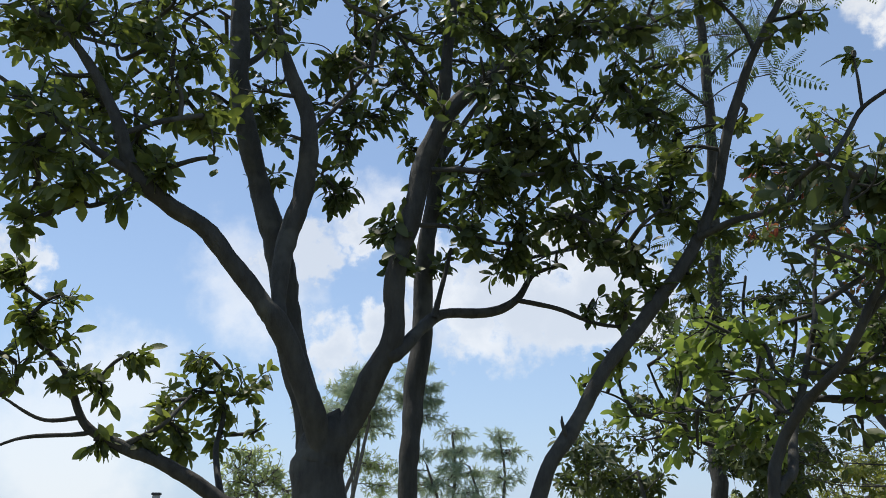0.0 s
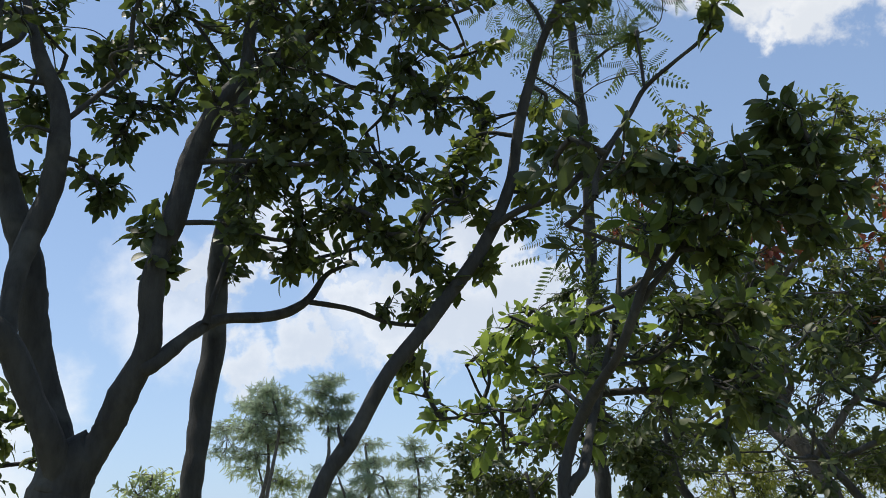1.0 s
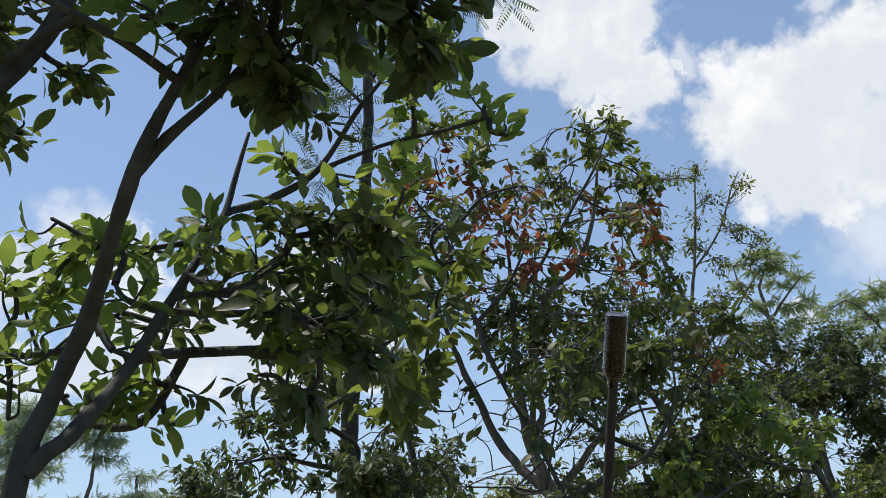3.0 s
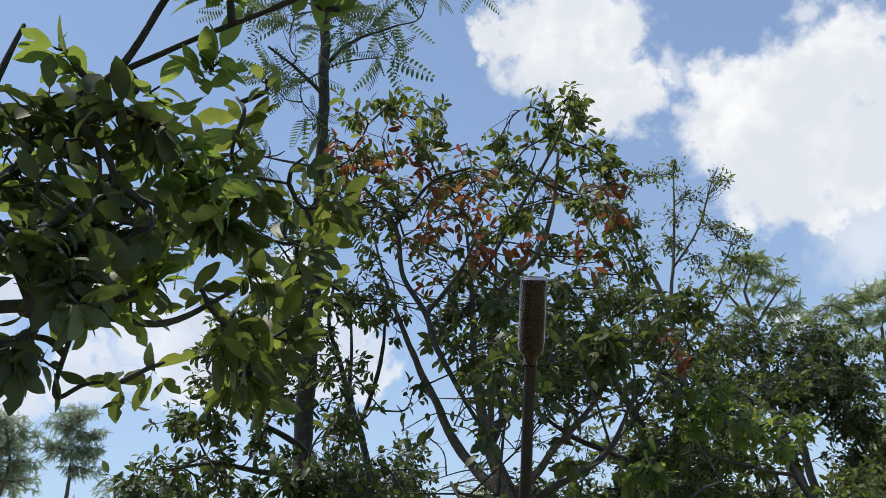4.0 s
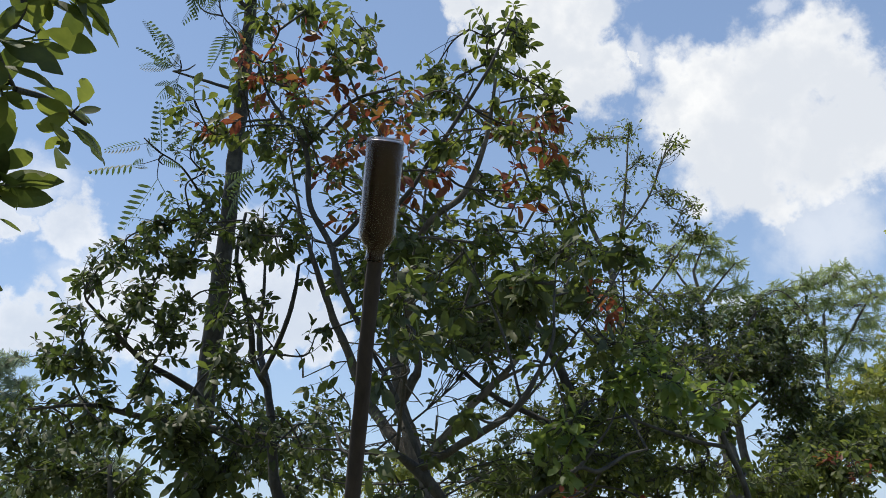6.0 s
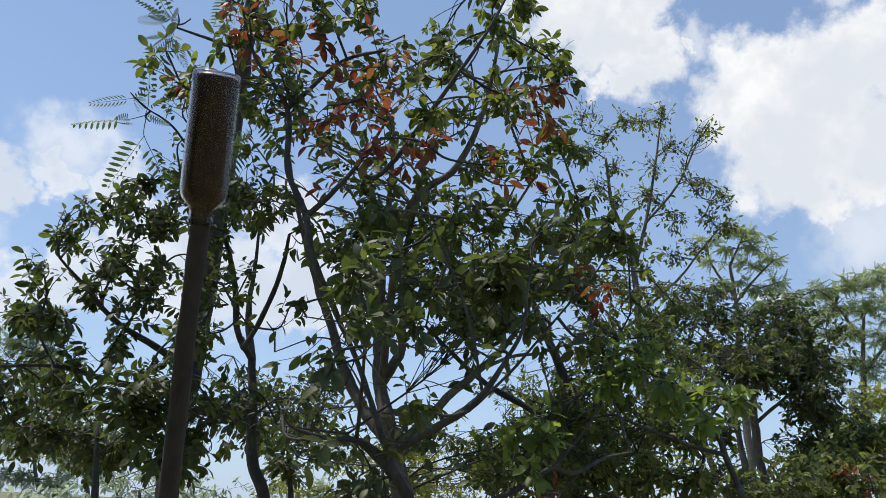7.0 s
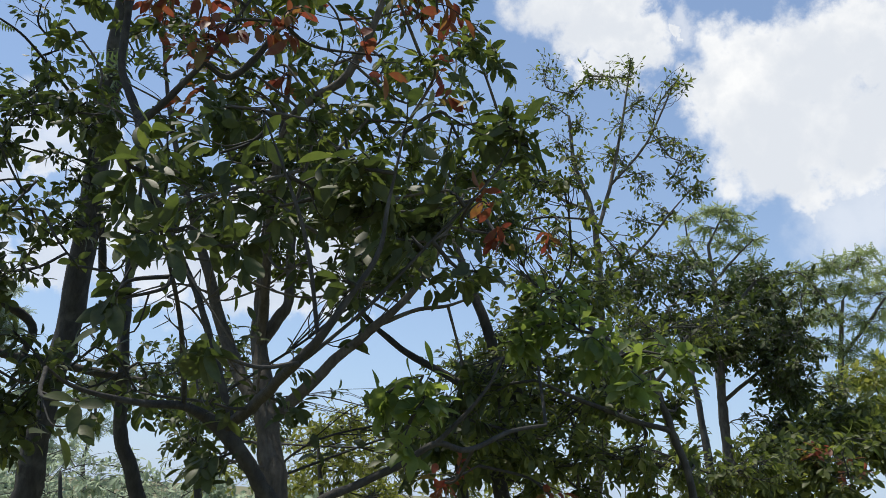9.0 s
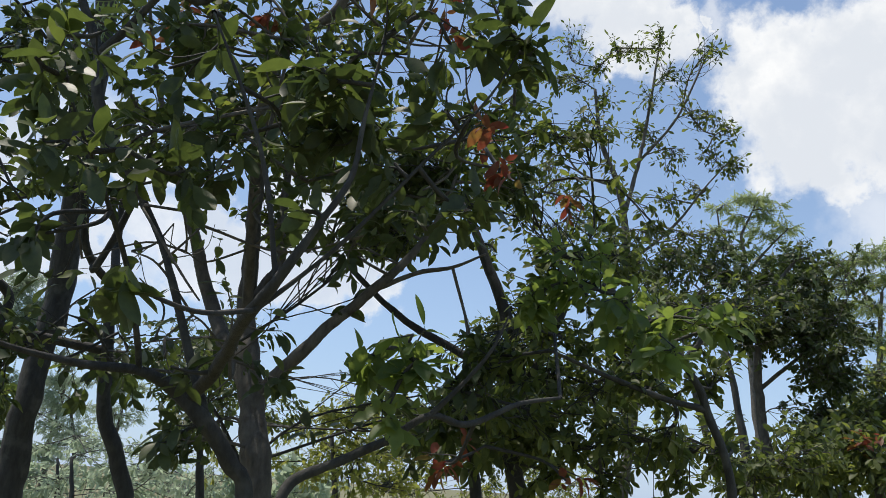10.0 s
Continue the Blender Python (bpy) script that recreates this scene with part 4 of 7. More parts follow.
grow(near_tree, near_tree_lines, lobes, rng, (NEAR_BLADES, leaf_young_lit), bark_dark, droop=0.12, spread=1.35, full=1.3, size=0.70)
lobes = [
    (1.77, 2.60, 1.78, 0.02, 1), (1.77, 2.60, 1.94, 0.05, 1), (1.94, 2.55, 2.30, 0.05, 1), (1.85, 2.55, 2.25, 0.06, 2),
    (1.99, 2.49, 2.43, 0.05, 1), (2.08, 2.63, 2.26, 0.05, 1), (1.84, 2.60, 1.82, 0.04, 1), (1.93, 2.60, 2.13, 0.06, 2),
    (2.04, 2.64, 2.12, 0.06, 2), (1.89, 2.60, 1.98, 0.05, 1), (2.14, 2.67, 2.15, 0.05, 1), (1.98, 2.64, 1.89, 0.04, 1),
    (1.94, 2.55, 2.41, 0.05, 1), (2.02, 2.71, 2.04, 0.06, 2), (2.15, 2.76, 2.09, 0.05, 2), (2.26, 2.81, 2.08, 0.04, 1),
    (2.06, 2.79, 1.92, 0.05, 2), (2.15, 2.83, 1.99, 0.05, 1), (2.00, 2.78, 1.83, 0.05, 2), (2.09, 2.84, 1.82, 0.04, 1),
    (1.94, 2.70, 1.92, 0.05, 1), (2.17, 2.66, 2.23, 0.05, 2), (2.11, 2.60, 2.32, 0.05, 1), (1.88, 2.58, 2.17, 0.05, 2),
    (1.97, 2.60, 2.24, 0.05, 2),
]
grow(near_tree, near_tree_lines, lobes, rng, (NEAR_BLADES, leaf_green), bark_dark, size=0.88, twig=0.0026, spread=1.4, full=1.25)
lobes = [
    (1.03, 1.59, 2.31, 0.06, 3), (1.11, 1.54, 2.28, 0.06, 3), (1.03, 1.72, 2.30, 0.05, 3), (1.06, 1.57, 2.16, 0.06, 2),
    (1.04, 1.71, 2.15, 0.06, 2), (1.20, 2.75, 2.04, 0.08, 2), (1.37, 2.67, 2.01, 0.09, 2), (1.44, 2.40, 2.05, 0.08, 2),
    (1.54, 2.34, 1.95, 0.08, 4), (1.43, 2.64, 1.81, 0.09, 2), (1.59, 2.55, 1.84, 0.09, 4), (1.26, 2.72, 1.78, 0.08, 2),
]
grow(near_tree, near_tree_lines, lobes, rng, (MID_BLADES, leaf_deep_shade), bark_dark, droop=0.25, full=0.8, size=0.75)

rng = np.random.default_rng(16)
tall_tree = thing("tall_tree", "tall straight dark-barked tree with feathery leaves", "tree", "feathery trees")
tall_tree_lines = []
tall_tree_lines.append(limb(tall_tree, "trunk", [(3.75, 8.60, 0.00, 0.150), (3.72, 8.56, 0.99, 0.116), (3.70, 8.52, 1.79, 0.088), (3.76, 8.51, 2.72, 0.090), (3.72, 8.10, 3.84, 0.076), (3.67, 7.70, 4.86, 0.063), (3.62, 7.40, 5.94, 0.055), (3.61, 7.30, 7.25, 0.047), (3.64, 7.30, 8.82, 0.028)], bark_dark, rng, 12)[1])
tall_tree_lines.append(limb(tall_tree, "branch", [(3.62, 7.39, 6.11, 0.026), (3.62, 7.40, 6.21, 0.022), (3.86, 7.23, 6.48, 0.017), (4.29, 7.07, 6.69, 0.011)], bark_dark, rng, 12)[1])
tall_tree_lines.append(limb(tall_tree, "branch", [(3.62, 7.44, 5.81, 0.025), (3.62, 7.40, 5.88, 0.022), (3.30, 7.28, 6.05, 0.016), (3.02, 7.24, 6.20, 0.011)], bark_dark, rng, 12)[1])
tall_tree_lines.append(limb(tall_tree, "branch", [(3.72, 8.06, 3.95, 0.016), (3.45, 7.60, 4.02, 0.012), (3.15, 7.15, 4.10, 0.008), (2.92, 6.85, 4.06, 0.005)], bark_dark, rng, 8)[1])
tall_tree_lines.append(limb(tall_tree, "branch", [(3.66, 7.63, 5.13, 0.022), (3.63, 7.51, 5.12, 0.019), (3.32, 7.28, 5.00, 0.013), (2.99, 7.14, 4.93, 0.007)], bark_dark, rng, 12)[1])
lobes = [
    (3.08, 7.23, 5.77, 0.21, 2), (3.34, 7.17, 5.60, 0.24, 2), (3.28, 7.18, 6.10, 0.27, 2), (3.86, 7.23, 6.48, 0.25, 2),
    (4.28, 7.07, 6.41, 0.25, 2), (3.03, 7.13, 5.04, 0.17, 2), (3.65, 7.29, 6.96, 0.46, 3), (4.20, 7.10, 7.27, 0.53, 3),
    (2.95, 7.25, 6.86, 0.49, 3), (3.72, 7.38, 4.42, 0.13, 1),
]
lobes += [
    (3.12, 6.82, 6.09, 0.27, 2), (3.22, 6.77, 5.53, 0.23, 2), (3.86, 6.43, 5.74, 0.23, 2), (3.64, 6.56, 6.28, 0.29, 2),
    (3.11, 6.83, 6.51, 0.27, 2), (3.10, 6.83, 4.84, 0.20, 1), (2.96, 6.88, 3.98, 0.14, 2), (2.80, 6.80, 4.12, 0.10, 1),
]
grow(tall_tree, tall_tree_lines, lobes, rng, (FRONDS, leaf_feather), bark_dark, per=(2, 3), droop=0.25, twig=0.0035, full=1.8)
lobes = [
    (2.69, 7.53, 7.39, 0.26, 2), (3.03, 7.32, 6.98, 0.26, 2), (3.38, 7.30, 7.52, 0.27, 2), (3.92, 7.07, 7.36, 0.26, 2),
    (4.28, 6.89, 7.46, 0.26, 2), (4.52, 6.74, 7.07, 0.26, 2), (4.87, 6.52, 7.29, 0.26, 2), (3.02, 7.43, 7.71, 0.27, 2),
    (3.75, 7.26, 6.91, 0.26, 2),
]
grow(tall_tree, tall_tree_lines, lobes, rng, (FRONDS, leaf_feather), bark_dark, per=(2, 3), droop=0.3, twig=0.0035, full=1.8)

rng = np.random.default_rng(17)
thin_tree = thing("bushy_tree", "thin bushy tree with many crooked twigs", "tree", "broadleaf trees")
thin_tree_lines = []
thin_tree_lines.append(limb(thin_tree, "trunk", [(4.05, 7.60, 0.00, 0.075), (4.20, 7.59, 0.72, 0.061), (4.33, 7.58, 1.30, 0.050), (4.17, 7.59, 1.75, 0.044), (4.11, 7.60, 2.01, 0.040), (4.07, 7.60, 2.43, 0.032), (4.04, 7.91, 2.98, 0.025), (4.02, 7.81, 3.40, 0.015), (3.99, 7.71, 3.86, 0.008)], bark_dark, rng, 12)[1])
thin_tree_lines.append(limb(thin_tree, "branch", [(4.09, 7.60, 2.17, 0.029), (3.51, 7.54, 2.22, 0.028), (3.04, 7.23, 2.23, 0.022), (2.72, 7.09, 2.27, 0.014), (2.35, 6.93, 2.20, 0.008)], bark_dark, rng, 12)[1])
thin_tree_lines.append(limb(thin_tree, "branch", [(3.51, 7.54, 2.22, 0.022), (3.49, 7.54, 2.45, 0.028), (3.03, 7.24, 2.62, 0.020), (2.78, 7.08, 2.79, 0.015), (2.59, 7.00, 2.94, 0.008)], bark_dark, rng, 12)[1])
thin_tree_lines.append(limb(thin_tree, "branch", [(4.06, 7.68, 2.57, 0.024), (3.87, 7.43, 2.73, 0.024), (3.78, 7.36, 3.10, 0.022), (3.64, 7.30, 3.47, 0.017), (3.66, 7.19, 3.85, 0.012)], bark_dark, rng, 12)[1])
thin_tree_lines.append(limb(thin_tree, "branch", [(3.92, 7.49, 2.69, 0.019), (3.94, 7.41, 2.63, 0.021), (4.08, 7.26, 3.09, 0.019), (4.10, 7.14, 3.46, 0.012)], bark_dark, rng, 12)[1])
lobes = [
    (3.01, 7.05, 3.58, 0.17, 5), (2.91, 7.51, 3.53, 0.18, 5), (2.63, 6.74, 3.13, 0.16, 5), (3.27, 7.44, 3.90, 0.19, 5),
    (3.31, 6.78, 3.47, 0.17, 5), (3.00, 6.96, 3.13, 0.17, 5), (3.26, 7.32, 3.06, 0.18, 5), (2.49, 7.02, 2.60, 0.16, 5),
    (2.39, 7.18, 2.59, 0.16, 5), (2.64, 6.62, 2.49, 0.15, 5), (2.90, 7.31, 2.85, 0.17, 5), (2.64, 7.14, 2.34, 0.16, 5),
    (2.78, 6.91, 2.14, 0.15, 5), (2.36, 7.42, 2.29, 0.16, 5), (3.07, 6.82, 2.58, 0.16, 5), (2.99, 6.99, 2.40, 0.16, 5),
    (2.87, 6.69, 2.88, 0.16, 5), (3.59, 6.79, 3.50, 0.17, 5), (3.69, 6.55, 3.38, 0.17, 5),
]
lobes += [
    (3.44, 6.63, 2.23, 0.15, 5), (3.19, 6.82, 3.24, 0.16, 5), (3.33, 6.89, 3.80, 0.17, 5), (3.59, 7.30, 3.07, 0.17, 5),
    (4.10, 7.01, 2.20, 0.16, 1), (3.62, 6.65, 2.07, 0.15, 5), (3.19, 7.12, 4.34, 0.17, 5), (3.35, 7.37, 4.21, 0.18, 5),
]
lobes += [
    (2.62, 7.25, 3.16, 0.14, 5), (2.81, 7.38, 3.49, 0.15, 5), (2.94, 6.79, 3.39, 0.14, 5), (2.52, 6.48, 2.72, 0.12, 5),
    (2.78, 7.09, 2.82, 0.14, 5), (2.54, 6.60, 2.48, 0.12, 5), (2.96, 7.25, 3.04, 0.14, 5), (3.10, 6.77, 3.25, 0.14, 5),
    (3.10, 6.90, 2.77, 0.14, 5), (2.77, 7.58, 2.37, 0.14, 5), (3.03, 7.31, 2.50, 0.14, 5), (3.53, 7.29, 3.30, 0.16, 5),
    (3.22, 7.00, 3.65, 0.15, 5), (2.66, 7.55, 2.14, 0.14, 5), (2.84, 6.41, 2.04, 0.12, 5), (3.25, 7.40, 2.37, 0.14, 5),
]
grow(thin_tree, thin_tree_lines, lobes, rng, (MID_BLADES, leaf_deep_shade), bark_dark, full=1.67, size=0.9)
lobes = [
    (3.54, 6.25, 3.43, 0.15, 3), (3.18, 6.00, 3.04, 0.12, 1), (3.29, 6.53, 3.40, 0.15, 2), (3.48, 6.29, 3.32, 0.12, 3),
    (3.66, 6.73, 3.57, 0.17, 1), (3.83, 6.50, 3.45, 0.13, 2), (3.99, 6.96, 3.74, 0.17, 1), (3.09, 7.06, 3.33, 0.17, 3),
    (3.23, 7.02, 3.36, 0.12, 2), (3.41, 7.17, 3.40, 0.11, 2), (3.65, 7.08, 3.43, 0.15, 1), (3.69, 6.09, 3.21, 0.11, 2),
    (4.13, 6.81, 3.47, 0.14, 1), (4.49, 6.88, 3.63, 0.15, 1), (3.18, 6.66, 2.92, 0.11, 3), (3.40, 6.36, 2.94, 0.12, 1),
    (4.15, 6.15, 3.14, 0.10, 3), (4.57, 6.86, 3.40, 0.15, 1), (3.14, 7.09, 2.93, 0.14, 2),
]
lobes += [
    (3.29, 6.30, 2.69, 0.12, 1), (3.46, 6.11, 2.72, 0.11, 1), (3.72, 6.70, 2.98, 0.12, 1), (3.81, 6.78, 3.02, 0.14, 1),
    (4.22, 5.88, 2.84, 0.12, 2), (3.20, 7.05, 2.86, 0.16, 3), (3.43, 6.66, 2.60, 0.14, 2), (3.58, 6.45, 2.68, 0.14, 1),
    (3.77, 7.08, 2.94, 0.13, 1), (3.86, 6.04, 2.62, 0.09, 1), (3.93, 6.00, 2.65, 0.11, 1), (3.26, 5.90, 2.39, 0.09, 2),
    (3.31, 5.93, 2.36, 0.09, 3), (3.50, 6.91, 2.59, 0.14, 1), (3.68, 6.11, 2.46, 0.12, 1), (3.35, 5.96, 2.24, 0.12, 2),
]
grow(thin_tree, thin_tree_lines, lobes, rng, (MID_BLADES, leaf_deep_shade), bark_dark, twig=0.003, full=2.17, size=0.9)
lobes = [
    (3.33, 6.35, 2.04, 0.11, 2), (3.61, 7.01, 2.16, 0.12, 2), (3.61, 6.25, 2.08, 0.09, 1), (3.48, 7.17, 2.01, 0.15, 2),
    (3.62, 6.96, 2.05, 0.14, 1), (3.84, 6.58, 1.99, 0.10, 1), (3.43, 6.53, 1.80, 0.12, 1), (3.49, 6.58, 1.83, 0.10, 1),
    (3.52, 6.84, 1.67, 0.14, 1),
]
grow(thin_tree, thin_tree_lines, lobes, rng, (MID_BLADES, leaf_green), bark_dark, twig=0.003, size=0.9, full=1.4)

rng = np.random.default_rng(18)
main_tree = thing("many_stemmed_tree", "broadleaf tree with several pale grey stems", "tree", "broadleaf trees")
main_tree_lines = []
main_tree_lines.append(limb(main_tree, "trunk", [(4.68, 5.95, 0.00, 0.106), (4.70, 5.98, 0.76, 0.085), (4.71, 6.01, 1.39, 0.067), (4.68, 6.07, 1.62, 0.064), (4.67, 6.17, 1.82, 0.059), (4.65, 6.28, 2.03, 0.054), (4.63, 6.39, 2.27, 0.047), (4.63, 6.49, 2.64, 0.041), (4.61, 6.49, 2.99, 0.033), (4.63, 6.49, 3.43, 0.025), (4.63, 6.49, 3.93, 0.016), (4.61, 6.49, 4.37, 0.008)], bark_grey, rng, 12)[1])
main_tree_lines.append(limb(main_tree, "stem", [(4.66, 6.20, 1.87, 0.044), (4.57, 6.50, 2.13, 0.039), (4.51, 6.71, 2.36, 0.039), (4.40, 6.78, 2.67, 0.034), (4.27, 6.85, 3.02, 0.028), (4.11, 6.86, 3.44, 0.019), (3.99, 6.87, 3.83, 0.013), (3.89, 6.87, 4.25, 0.007)], bark_grey, rng, 12)[1])
main_tree_lines.append(limb(main_tree, "stem", [(4.66, 6.19, 1.85, 0.036), (4.69, 6.17, 1.87, 0.031), (4.77, 6.10, 1.99, 0.031), (4.88, 6.01, 2.14, 0.029), (4.97, 5.99, 2.25, 0.026), (5.07, 5.90, 2.36, 0.024), (5.21, 5.79, 2.53, 0.019), (5.34, 5.73, 2.77, 0.012), (5.42, 5.69, 3.07, 0.007)], bark_grey, rng, 12)[1])
main_tree_lines.append(limb(main_tree, "stem", [(4.63, 6.39, 2.27, 0.038), (4.64, 6.39, 2.30, 0.034), (4.70, 6.37, 2.44, 0.034), (4.75, 6.36, 2.55, 0.029), (4.75, 6.41, 2.84, 0.024), (4.77, 6.46, 3.25, 0.019), (4.84, 6.44, 3.71, 0.013), (4.89, 6.43, 4.13, 0.007)], bark_grey, rng, 12)[1])
main_tree_lines.append(limb(main_tree, "branch", [(5.09, 5.89, 2.38, 0.013), (5.26, 5.77, 2.47, 0.012), (5.36, 5.61, 2.48, 0.008), (5.44, 5.45, 2.52, 0.005)], bark_grey, rng, 12)[1])
main_tree_lines.append(limb(main_tree, "stem", [(4.63, 6.39, 2.27, 0.027), (4.45, 5.77, 3.23, 0.024), (4.67, 5.52, 3.55, 0.022), (4.75, 5.35, 3.89, 0.016), (4.76, 5.21, 4.28, 0.010)], bark_grey, rng, 12)[1])
lobes = [
    (4.30, 6.51, 4.44, 0.20, 5), (4.25, 5.68, 4.11, 0.18, 5), (5.13, 6.12, 4.48, 0.20, 5), (4.46, 4.62, 3.57, 0.14, 5),
    (5.20, 5.25, 3.82, 0.17, 5), (4.83, 5.01, 3.44, 0.16, 5), (5.03, 5.81, 3.81, 0.18, 4), (4.20, 5.00, 3.60, 0.15, 5),
    (4.65, 6.20, 4.03, 0.19, 5), (4.13, 5.80, 3.47, 0.17, 5), (4.73, 6.21, 3.65, 0.19, 4), (4.67, 5.35, 3.23, 0.16, 4),
    (4.86, 5.11, 3.16, 0.16, 4), (5.50, 5.43, 3.57, 0.18, 5), (5.34, 6.00, 3.30, 0.19, 4), (4.48, 5.25, 2.90, 0.15, 4),
    (5.47, 5.86, 3.08, 0.18, 5), (5.66, 5.62, 3.34, 0.18, 5), (3.92, 5.17, 2.51, 0.14, 5),
]
grow(main_tree, main_tree_lines, lobes, rng, (MID_BLADES, leaf_green), bark_grey, full=1.5, size=0.95)
lobes = [
    (5.66, 5.59, 2.92, 0.18, 5), (5.20, 5.95, 2.91, 0.18, 5), (4.45, 5.80, 2.99, 0.17, 4), (4.01, 5.56, 2.77, 0.15, 5),
    (4.20, 4.99, 2.48, 0.14, 4), (4.87, 5.25, 2.55, 0.15, 5), (4.34, 4.88, 2.92, 0.14, 4), (3.99, 5.09, 2.96, 0.14, 5),
    (4.64, 6.69, 3.46, 0.20, 4), (4.67, 5.96, 2.96, 0.18, 4), (3.53, 5.67, 3.73, 0.16, 5), (3.80, 5.95, 3.76, 0.17, 5),

]
lobes += [
    (4.94, 5.16, 2.50, 0.17, 2), (4.98, 5.03, 2.39, 0.17, 2), (5.53, 5.61, 1.97, 0.13, 3),
]
lobes += [
    (4.38, 5.43, 2.06, 0.17, 2), (4.42, 5.71, 1.96, 0.12, 1), (4.37, 6.12, 1.83, 0.12, 1),
    (4.43, 5.56, 1.86, 0.14, 1), (4.45, 6.21, 1.69, 0.14, 1),
]
lobes += [
    (4.64, 5.84, 2.61, 0.20, 2), (4.49, 5.33, 2.64, 0.18, 2), (4.86, 5.55, 2.50, 0.19, 2), (4.60, 5.75, 1.92, 0.19, 2),
    (4.66, 5.06, 2.61, 0.17, 2),
]
grow(main_tree, main_tree_lines, lobes, rng, (MID_BLADES, leaf_deep_shade), bark_grey, size=0.95, full=2.0)
lobes = [
    (4.30, 5.94, 1.63, 0.11, 4), (5.27, 5.87, 3.03, 0.17, 8), (4.84, 6.34, 3.42, 0.21, 6),
    (4.45, 6.52, 3.46, 0.18, 6), (5.03, 5.97, 2.77, 0.11, 6),
]
grow(main_tree, main_tree_lines, lobes, rng, (MID_BLADES, leaf_deep_shade), bark_grey, size=0.95, full=2.0)
lobes = [
    (3.46, 6.09, 4.38, 0.14, 2), (4.53, 6.69, 5.06, 0.19, 1), (4.53, 6.19, 4.84, 0.16, 2), (4.55, 5.58, 4.42, 0.10, 2),
    (4.83, 5.67, 4.64, 0.15, 2), (5.39, 6.12, 5.14, 0.14, 2), (5.34, 5.72, 4.84, 0.11, 2), (3.49, 5.85, 4.09, 0.11, 1),
    (3.74, 6.19, 4.33, 0.12, 2), (3.96, 5.90, 4.15, 0.13, 2), (4.16, 5.83, 4.23, 0.15, 2), (4.17, 5.65, 4.21, 0.15, 2),
    (4.34, 5.39, 4.07, 0.11, 2), (4.77, 5.67, 4.33, 0.11, 2), (4.70, 5.18, 4.14, 0.14, 1), (5.11, 5.43, 4.33, 0.15, 2),
    (5.07, 5.06, 4.12, 0.13, 2), (3.54, 6.23, 4.08, 0.16, 2), (3.66, 6.31, 4.17, 0.14, 2),
]
lobes += [
    (3.89, 6.49, 4.26, 0.14, 2), (4.32, 6.84, 4.61, 0.16, 2), (4.22, 5.85, 4.05, 0.11, 2), (4.61, 6.26, 4.38, 0.17, 2),
    (4.58, 5.51, 4.10, 0.11, 2), (5.02, 5.95, 4.39, 0.12, 2), (5.13, 5.74, 4.28, 0.11, 2), (5.17, 5.43, 4.10, 0.12, 1),
    (3.68, 6.54, 4.03, 0.14, 1), (3.87, 6.58, 4.20, 0.17, 1), (4.05, 6.58, 4.24, 0.14, 1), (4.45, 6.68, 4.35, 0.15, 2),
    (4.36, 5.85, 3.88, 0.14, 2), (5.01, 6.57, 4.43, 0.16, 1), (4.64, 5.41, 3.80, 0.14, 2), (5.07, 5.80, 4.15, 0.11, 2),
    (5.51, 6.07, 4.40, 0.12, 1), (5.46, 5.54, 4.07, 0.15, 2), (3.41, 5.64, 3.45, 0.11, 1),
]
lobes += [
    (3.87, 6.84, 3.97, 0.15, 2), (3.89, 5.99, 3.72, 0.11, 1), (4.15, 6.08, 3.73, 0.15, 1), (4.51, 6.46, 4.00, 0.14, 2),
    (4.82, 6.56, 4.16, 0.15, 2), (5.10, 6.50, 4.26, 0.15, 2), (5.11, 6.14, 4.04, 0.15, 1), (5.16, 5.71, 3.83, 0.13, 1),
    (5.50, 5.93, 4.03, 0.17, 1), (5.54, 5.48, 3.93, 0.16, 2), (3.65, 6.16, 3.51, 0.14, 1), (3.94, 6.77, 3.68, 0.16, 2),
    (4.10, 6.28, 3.62, 0.12, 2), (4.29, 6.07, 3.57, 0.13, 2), (4.37, 5.98, 3.53, 0.14, 2), (4.46, 5.58, 3.52, 0.11, 1),
    (5.20, 6.43, 3.96, 0.17, 2), (5.08, 5.99, 3.81, 0.13, 2), (5.42, 5.96, 3.80, 0.12, 1),
]
lobes += [
    (5.23, 5.25, 3.49, 0.15, 2), (3.58, 6.16, 3.26, 0.12, 2), (3.57, 5.63, 3.11, 0.10, 2), (3.98, 6.04, 3.32, 0.12, 1),
    (4.34, 6.36, 3.51, 0.16, 1), (4.49, 6.38, 3.63, 0.11, 1), (4.42, 5.50, 3.19, 0.13, 1), (4.67, 5.79, 3.46, 0.14, 2),
    (4.74, 5.38, 3.21, 0.12, 1), (5.33, 6.13, 3.64, 0.16, 2), (5.37, 5.62, 3.51, 0.10, 2), (5.76, 5.82, 3.66, 0.16, 2),
    (3.78, 6.42, 3.20, 0.14, 1), (4.02, 6.77, 3.33, 0.15, 1), (3.93, 5.62, 2.88, 0.13, 2), (4.27, 6.03, 3.15, 0.11, 2),
    (4.68, 6.39, 3.35, 0.13, 1), (4.86, 6.48, 3.50, 0.15, 1), (4.62, 5.39, 3.08, 0.14, 2),
]
lobes += [
    (4.79, 5.31, 3.09, 0.12, 2), (5.43, 5.80, 3.32, 0.14, 2), (5.58, 5.71, 3.36, 0.14, 1), (3.85, 5.92, 2.88, 0.14, 1),
    (3.93, 5.88, 2.92, 0.11, 1), (4.34, 6.43, 3.06, 0.15, 1), (4.64, 6.70, 3.28, 0.11, 1), (4.41, 5.47, 2.84, 0.14, 2),
